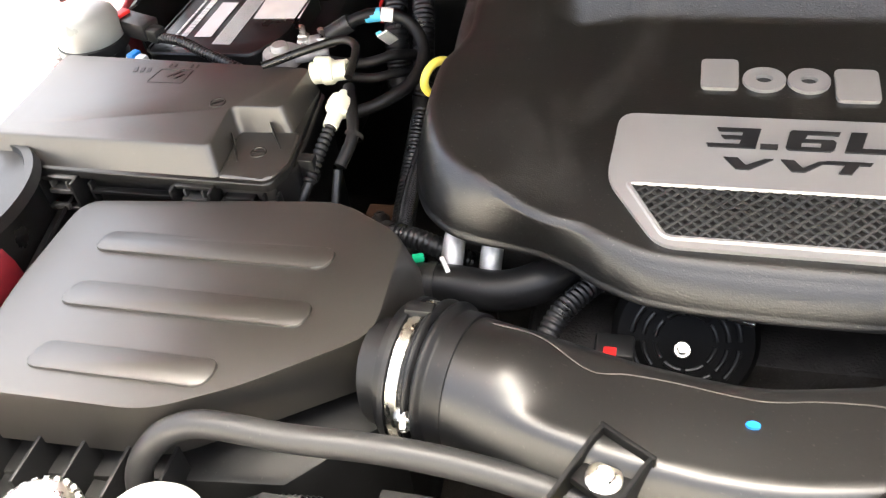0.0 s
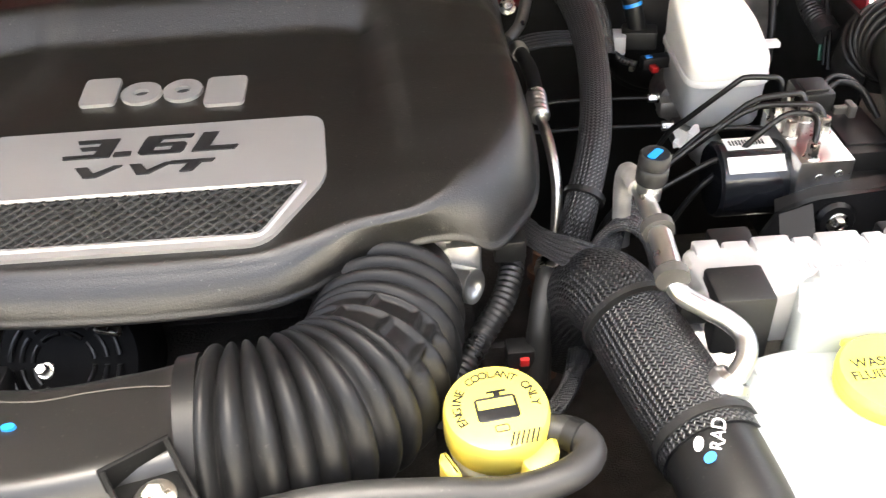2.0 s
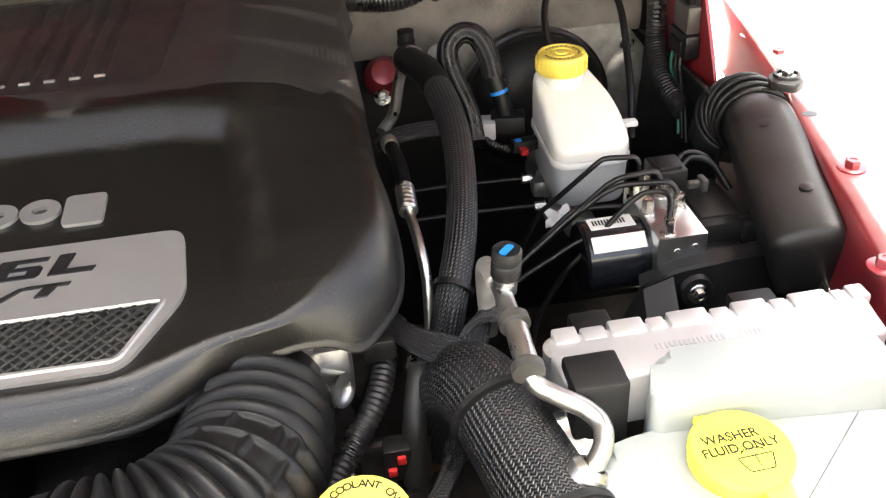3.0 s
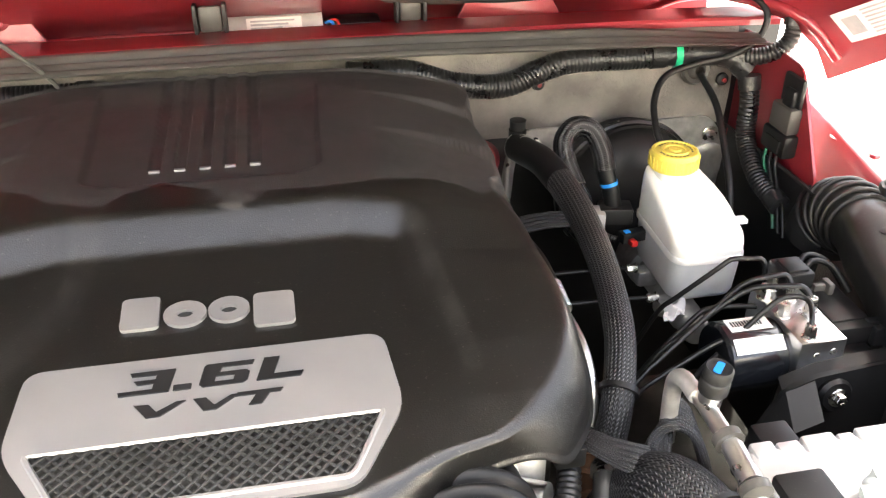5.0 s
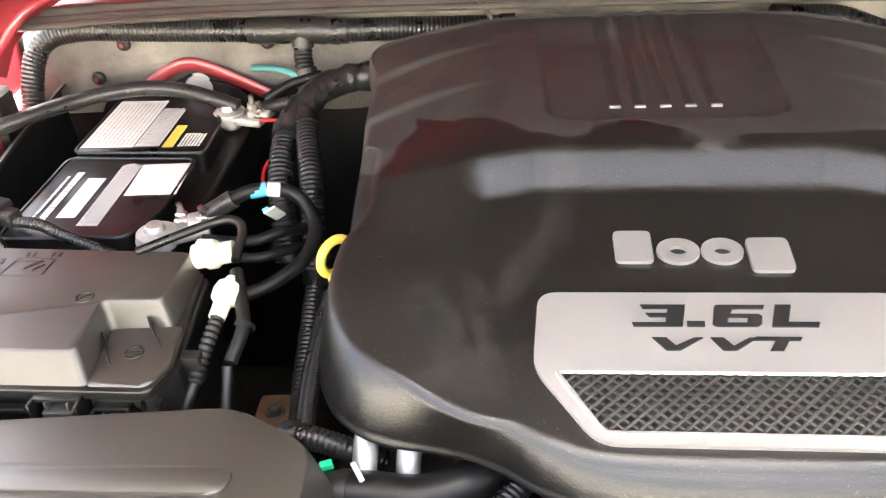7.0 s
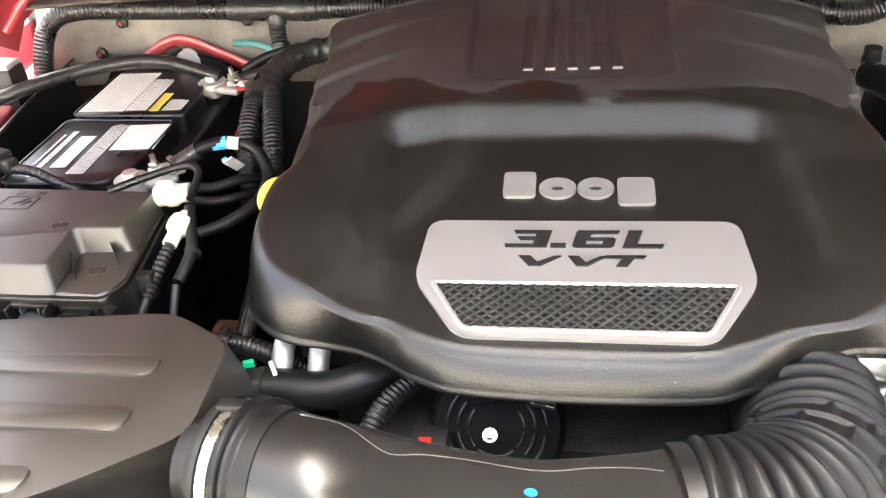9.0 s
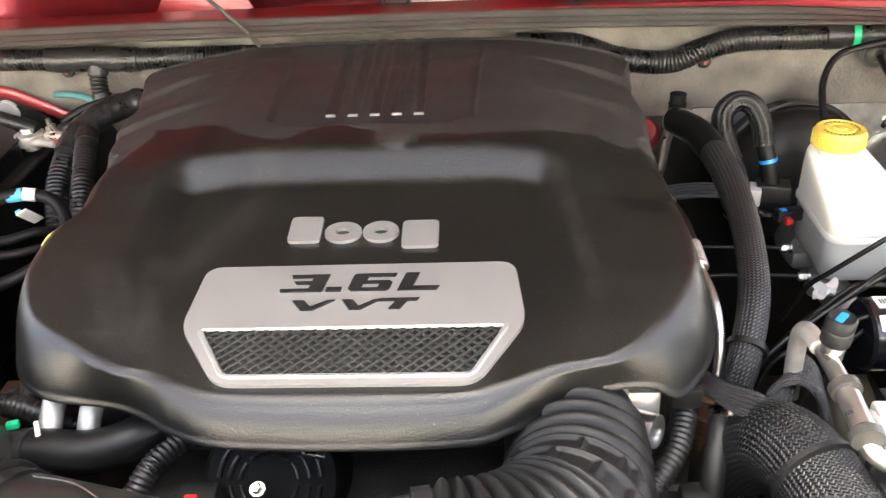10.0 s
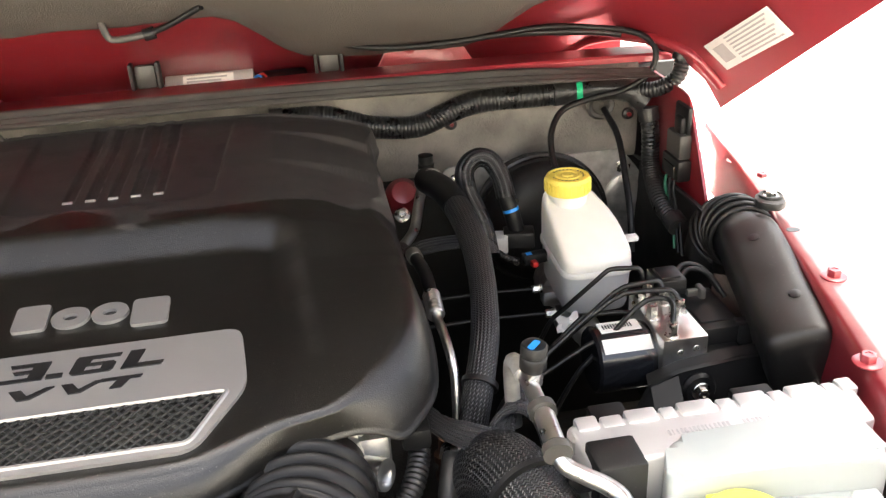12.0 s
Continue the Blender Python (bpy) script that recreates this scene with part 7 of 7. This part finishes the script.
part("nozzle", moved(lathe([(0.009, 0), (0.0135, 0), (0.0135, 0.026), (0.0115, 0.026), (0.009, 0.024), (0, 0.018)], 24), upright(0.212, -0.018, 0.968, (0.7, -0.5, 0.15))), ALU, th, "machined aluminium nozzle")
part("sensor", box((0.250, 0.0, 0.965), (0.275, 0.02, 0.985), 0.003), DARK, th)
ft = thing("coolant_fitting", (0.285, -0.02, 0.9), "tarnished metal coolant pipe with a spring clip", "pipe fitting")
part("pipe", tube("pipe", [(0.296, 0.012, 0.955), (0.289, -0.008, 0.948), (0.281, -0.032, 0.925), (0.276, -0.05, 0.88)], 0.0095, 20), DUSTY, ft, "tarnished pipe")
part("clip", tube("clip", [(0.2945, 0.008, 0.9545), (0.2915, 0.0, 0.952)], 0.0115, 20, 0.002), ZINC, ft, "bright spring clip")
lb = thing("engine_bracket", (0.262, -0.03, 0.86), "grimy grey casting bracket low beside the engine", "bracket")
part("web", joined(box((0.235, -0.030, 0.855), (0.292, -0.018, 0.905), 0.004), box((0.240, -0.045, 0.850), (0.286, -0.018, 0.862), 0.004)), SOOT, lb)
part("stud", moved(hexbolt(0.0055, 0.008, 1.5), upright(0.226, -0.045, 0.885, (0, -0.5, 0.8))), ZINC, lb, "dull hexagon bolt")
lp = thing("low_sensor_plug", (0.266, -0.04, 0.88), "black sensor plug with small red locks", "plug")
part("body", box((0.254, -0.050, 0.885), (0.276, -0.032, 0.918), 0.003), DARK, lp)
for dx, dz in ((0.0, 0.0), (-0.008, -0.012)):
    part("lock", box((0.264 + dx, -0.0535, 0.906 + dz), (0.271 + dx, -0.049, 0.913 + dz), 0.001), REDPLASTIC, lp, "small red lock")

# ---- below and in front of the cover ----
eng = thing("engine_block", (0.0, 0.22, 0.55), "dark grimy engine under the cover", "engine")
part("block", box((-0.24, 0.03, 0.55), (0.24, 0.50, 0.90), 0.02), SOOT, eng)
part("head", box((-0.27, 0.05, 0.86), (0.27, 0.48, 0.975), 0.015), SOOT, eng)
part("front_case", box((-0.20, -0.035, 0.55), (0.20, 0.04, 0.90), 0.02), SOOT, eng)
alt = thing("alternator", (-0.05, -0.07, 0.86), "black alternator with a slotted end below the cover", "alternator")
AM = upright(-0.068, -0.052, 0.944, (0, -0.80, 0.60)) @ Matrix.Scale(0.80, 4)
part("body", lathe([(0, 0.012), (0.030, 0.012), (0.045, 0.010), (0.064, 0.004), (0.070, -0.006), (0.070, -0.06), (0, -0.06)], 40), MATTE, alt, m=AM)
for k in range(8):
    for r in (0.028, 0.039, 0.050):
        arc = [(r * math.cos(radians(45 * k + d)), r * math.sin(radians(45 * k + d)), 0.0125 - 0.12 * max(0, r - 0.035)) for d in (5, 14, 23, 32, 40)]
        part("vent_rib", tube("rib", arc, 0.0024, 8), PLASTIC, alt, m=AM)
part("nut", moved(hexbolt(0.0042, 0.008, 1.5), upright(-0.071, -0.078, 0.961, (0, -0.55, 0.83))), ZINC, alt, "bright terminal nut")
part("clip", moved(box((-0.010, -0.003, 0), (0.010, 0.003, 0.006), 0.0015), pose(-0.030, -0.054, 0.972, 20, 0, -15)), ZINC, alt, "shiny metal clip")
part("plug", box((-0.135, -0.085, 0.935), (-0.105, -0.062, 0.955), 0.003), DARK, alt)
part("lock_tab", box((-0.128, -0.088, 0.950), (-0.118, -0.078, 0.957), 0.001), REDPLASTIC, alt, "red lock tab")
for x in (-0.259, -0.226):
    hp = thing("heater_pipe", (x, 0.0, 0.9), "bare aluminium heater pipe under the cover", "pipe", "heater pipes")
    part("pipe", tube("pipe", [(x, 0.045, 0.985), (x, 0.010, 0.980), (x - 0.001, -0.012, 0.962), (x - 0.002, -0.020, 0.93)], 0.0095, 20), CAST, hp)
chose = thing("coolant_hose", (-0.21, -0.02, 0.92), "black coolant hose below the cover", "hose")
part("hose", tube("hose", [(-0.290, -0.028, 0.955), (-0.255, -0.030, 0.958), (-0.214, -0.034, 0.960), (-0.180, -0.022, 0.965), (-0.155, 0.005, 0.965), (-0.14, 0.04, 0.95)], 0.017, 28), RUBBER, chose)
part("clamp", tube("clamp", [(-0.276, -0.029, 0.9565), (-0.268, -0.0295, 0.957)], 0.0182, 28, 0.002), DARK, chose, "black hose clamp")
conduit([(-0.33, 0.03, 0.955), (-0.30, 0.018, 0.962), (-0.27, 0.012, 0.955), (-0.24, 0.02, 0.93)], 0.0085, "thin corrugated conduit by the heater pipes", 0.0046)
conduit([(-0.178, -0.075, 0.935), (-0.165, -0.050, 0.955), (-0.142, -0.020, 0.962), (-0.12, 0.01, 0.955)], 0.0085, "thin corrugated conduit above the alternator", 0.0046)
gc = thing("green_clip", (-0.285, -0.02, 0.97), "small green and white hose clip", "clip")
part("body", moved(box((-0.005, -0.003, -0.003), (0.005, 0.003, 0.003), 0.001), pose(-0.287, -0.016, 0.972, 0, 0, 20)), GREENTAPE, gc)
part("mark", moved(box((-0.002, -0.010, 0), (0.002, 0.010, 0.003), 0.001), pose(-0.262, -0.024, 0.973, 0, 0, 30)), WHITE, gc)

# overflow hose along the front edge
over = thing("overflow_hose", (0, -0.25, 0.95), "grey-black rubber overflow hose along the radiator shroud", "hose")
part("hose", tube("hose", [(-0.440, -0.246, 0.935), (-0.434, -0.242, 0.962), (-0.425, -0.236, 0.980), (-0.411, -0.228, 0.994), (-0.391, -0.2225, 1.002), (-0.369, -0.221, 1.003), (-0.32, -0.222, 1.001), (-0.257, -0.219, 0.998), (-0.205, -0.221, 0.996), (-0.145, -0.230, 0.995), (-0.08, -0.246, 0.995), (-0.022, -0.250, 0.996), (0.06, -0.243, 0.997), (0.141, -0.227, 0.995), (0.198, -0.222, 0.988), (0.24, -0.217, 0.978), (0.275, -0.205, 0.975), (0.290, -0.188, 0.972), (0.284, -0.172, 0.970), (0.262, -0.164, 0.968)], 0.0098, 24), HOSE, over)
part("end_clip", tube("clip", [(0.286, -0.176, 0.9705), (0.280, -0.1705, 0.9698)], 0.0108, 24, 0.002), DARK, over, "black spring clip")
shroud = thing("radiator_shroud", (0, -0.4, 0.8), "black plastic radiator shroud at the front of the bay", "radiator shroud")
part("top_panel", prism(rounded([(-0.345, -0.250), (-0.18, -0.250), (-0.13, -0.238), (0.12, -0.234), (0.36, -0.232), (0.38, -0.52), (-0.42, -0.52)], 0.012, 4), 0.90, 0.978, 0.006, 3), DARK, shroud)
for x in (-0.27, -0.16, 0.0, 0.16):
    part("plug", moved(lathe([(0, 0.006), (0.008, 0.006), (0.0125, 0.003), (0.0135, 0), (0.0135, -0.004)], 24), pose(x, -0.282, 0.979)), DARK, shroud)
for x in (-0.235, -0.195):
    part("rail_block", box((x - 0.018, -0.256, 0.975), (x + 0.018, -0.240, 0.988), 0.002), DARK, shroud)
stk = part("sticker", bars([(-0.090, -0.31, 0.15, -0.2435)], 0.0006), GREASE, shroud, "white warning sticker", m=pose(0, 0, 0.9785))
for block in ((-0.118, -0.31, -0.0905, -0.2425), (0.0, -0.2435, 0.15, -0.2385)):
    part("sticker_block", bars([block], 0.0008), YELLOW, shroud, "yellow warning panel", m=pose(0, 0, 0.9785))
part("sticker_print", bars([(-0.075, -0.285 - k * 0.005, 0.12, -0.2832 - k * 0.005) for k in range(4)], 0.0005), GREYPRINT, stk, m=pose(0, 0, 0.9792))
rcap = thing("radiator_filler", (-0.472, -0.298, 0.93), "stamped metal radiator cap on its filler neck", "radiator cap")
part("neck", moved(lathe([(0.022, -0.05), (0.022, 0), (0, 0)], 28), pose(-0.472, -0.298, 0.985)), SOOT, rcap)
part("cap", moved(joined(lathe([(0, 0.010), (0.022, 0.010), (0.026, 0.008), (0.028, 0.002), (0.030, 0.0), (0.030, -0.006)], 40), *[moved(box((-0.0025, 0.028, -0.006), (0.0025, 0.032, 0.003), 0.001), pose(0, 0, 0, 0, 0, k * 15)) for k in range(24)]), pose(-0.472, -0.298, 0.985)), ZINC, rcap)
part("print", joined(*[moved(bars([(-0.0014, 0.017, 0.0014, 0.021)], 0.0004), pose(-0.472, -0.298, 0.995, 0, 0, k * 14 - 80)) for k in range(12)]), GREYPRINT, rcap)
wcap = thing("filler_cap", (-0.395, -0.29, 0.95), "white plastic filler cap with faded red print", "filler cap")
part("dome", moved(lathe([(0, 0.022), (0.016, 0.021), (0.030, 0.015), (0.036, 0.004), (0.037, -0.006), (0.037, -0.03)], 36), pose(-0.388, -0.295, 0.985)), GREYPAINT, wcap)
part("print", joined(*[moved(bars([(-0.004, 0.020, 0.003, 0.024)], 0.001), pose(-0.388, -0.295, 1.002, -18, 0, 20 + k * 22)) for k in range(4)]), REDPLASTIC, wcap, "faded red print")
cable("thin_wire", [(-0.345, -0.258, 0.962), (-0.33, -0.246, 0.958), (-0.30, -0.238, 0.95)], 0.005, CONDUIT, "corrugated wire sleeve at the shroud", "wire", 10, ridges(0.001, 0.004), 0.0008)
for c, mat, y in ((GREENTAPE, "green", -0.232), (REDPLASTIC, "red", -0.238)):
    cable("thin_wire", [(-0.175, y, 0.955), (-0.155, y + 0.004, 0.965), (-0.135, y, 0.955)], 0.0013, c, "thin %s wire behind the shroud" % mat, "wire", 8)

# ---- cowl fittings and hood details ----
wm = thing("wiper_motor", (0.07, 0.69, 1.07), "grey wiper motor in the cowl trough", "wiper motor")
part("can", tube("can", [(0.006, 0.670, 1.119), (0.070, 0.670, 1.119), (0.128, 0.670, 1.119)], 0.027, 32, 0.01), GREYPAINT, wm, "dull grey motor can")
part("nose", tube("nose", [(-0.014, 0.670, 1.121), (0.008, 0.670, 1.121)], 0.012, 16), CAST, wm)
part("label", moved(bars([(-0.035, -0.010, 0.035, 0.010)], 0.0006), pose(0.066, 0.6505, 1.1384, 45)), GREASE, wm, "white printed label")
part("label_print", moved(bars([(-0.030, 0.004 - 0.005 * k, 0.026 - 0.008 * k, 0.0065 - 0.005 * k) for k in range(3)], 0.0009), pose(0.066, 0.6505, 1.1384, 45)), GREYPRINT, wm)
part("gear_housing", box((0.134, 0.645, 1.085), (0.205, 0.690, 1.138), 0.008), DARK, wm)
cable("thin_wire", [(0.131, 0.648, 1.138), (0.140, 0.638, 1.140), (0.146, 0.634, 1.11)], 0.002, BLUEDOT, "thin blue motor wire", "wire", 8)
cable("thin_wire", [(0.136, 0.648, 1.140), (0.146, 0.638, 1.142), (0.153, 0.634, 1.11)], 0.002, REDPLASTIC, "thin red motor wire", "wire", 8)
for x in (-0.009, 0.236):
    cb = thing("hood_stop", (x, 0.60, 1.14), "black plastic clip with grey pad on the cowl", "clip", "cowl clips")
    part("frame", joined(box((x - 0.020, 0.596, 1.138), (x - 0.015, 0.616, 1.182), 0.002), box((x + 0.015, 0.596, 1.138), (x + 0.020, 0.616, 1.182), 0.002), box((x - 0.020, 0.594, 1.136), (x + 0.020, 0.606, 1.146), 0.003)), DARK, cb)
    part("pad", box((x - 0.014, 0.604, 1.146), (x + 0.014, 0.612, 1.178), 0.004), SEAL, cb, "grey rubber pad")
for x in (0.375, -0.28):
    hb = thing("hinge_bracket", (x, 0.64, 1.13), "red painted bracket on the cowl", "bracket", "cowl brackets")
    part("gusset", moved(prism(rounded([(-0.072, -0.018), (0.072, -0.018), (0.040, 0.034), (-0.040, 0.034)], 0.006, 3), -0.003, 0.003, 0.001), Matrix.Translation((x, 0.65, 1.150)) @ pose(0, 0, 0, 80)), PAINT, hb)
    for dx in (-0.022, 0.022):
        part("bolt", moved(hexbolt(0.006, 0.005, 1.7), upright(x + dx, 0.645, 1.162, (0, -1, 0.2))), PAINT, hb)
lab = thing("hood_label", hood_at(0.88, 0.05), "cream printed information label on the hood's underside", "label")

u, v = Vector((0.025, -0.014, -0.027)).normalized(), Vector((-0.007, -0.124, 0.074)).normalized()
w = u.cross(v).normalized()
LB = Matrix((u, w.cross(u), w)).transposed().to_4x4()
if w.y > 0:
    LB = LB @ pose(0, 0, 0, 0, 180)
LB.translation = Vector((0.715, 0.348, 1.203)) + LB.to_3x3() @ Vector((0, 0, 0.006))
part("sheet", moved(bars([(-0.021, -0.078, 0.021, 0.078)], 0.0006), Matrix()), GREASE, lab, m=LB)
part("print", bars([(-0.017 + 0.0052 * i, -0.030, -0.0148 + 0.0052 * i, 0.066 - 0.006 * (i % 3)) for i in range(7)] + [(-0.012, -0.066, 0.012, -0.040)], 0.0005), GREYPRINT, lab, m=LB @ pose(0, 0, 0.0006))
nz = thing("washer_nozzle", hood_at(0.0, 0.36), "grey washer nozzle with a short hose on the hood", "nozzle")
part("elbow", tube("elbow", [hood_at(-0.02, 0.33, 0.0), hood_at(-0.015, 0.32, 0.03), hood_at(0.0, 0.32, 0.036), hood_at(0.05, 0.33, 0.036)], 0.0042, 12), SEAL, nz)
part("joint", moved(lathe([(0, -0.006), (0.007, -0.006), (0.007, 0.006), (0, 0.006)], 14), upright(*hood_at(0.05, 0.33, 0.036), (1, 0, 0.2))), DARK, nz)
part("hose", tube("hose", [hood_at(0.05, 0.33, 0.036), hood_at(0.09, 0.35, 0.034), hood_at(0.14, 0.38, 0.03)], 0.0035, 10), RUBBER, nz)
cable("hood_cable", [(-0.168, 0.515, 1.100), (-0.180, 0.505, 1.135), (-0.205, 0.490, 1.170), (-0.24, 0.47, 1.215), (-0.30, 0.44, 1.28)], 0.0028, SEAL, "thin grey cable rising from behind the engine to the hood", "cable", 8)
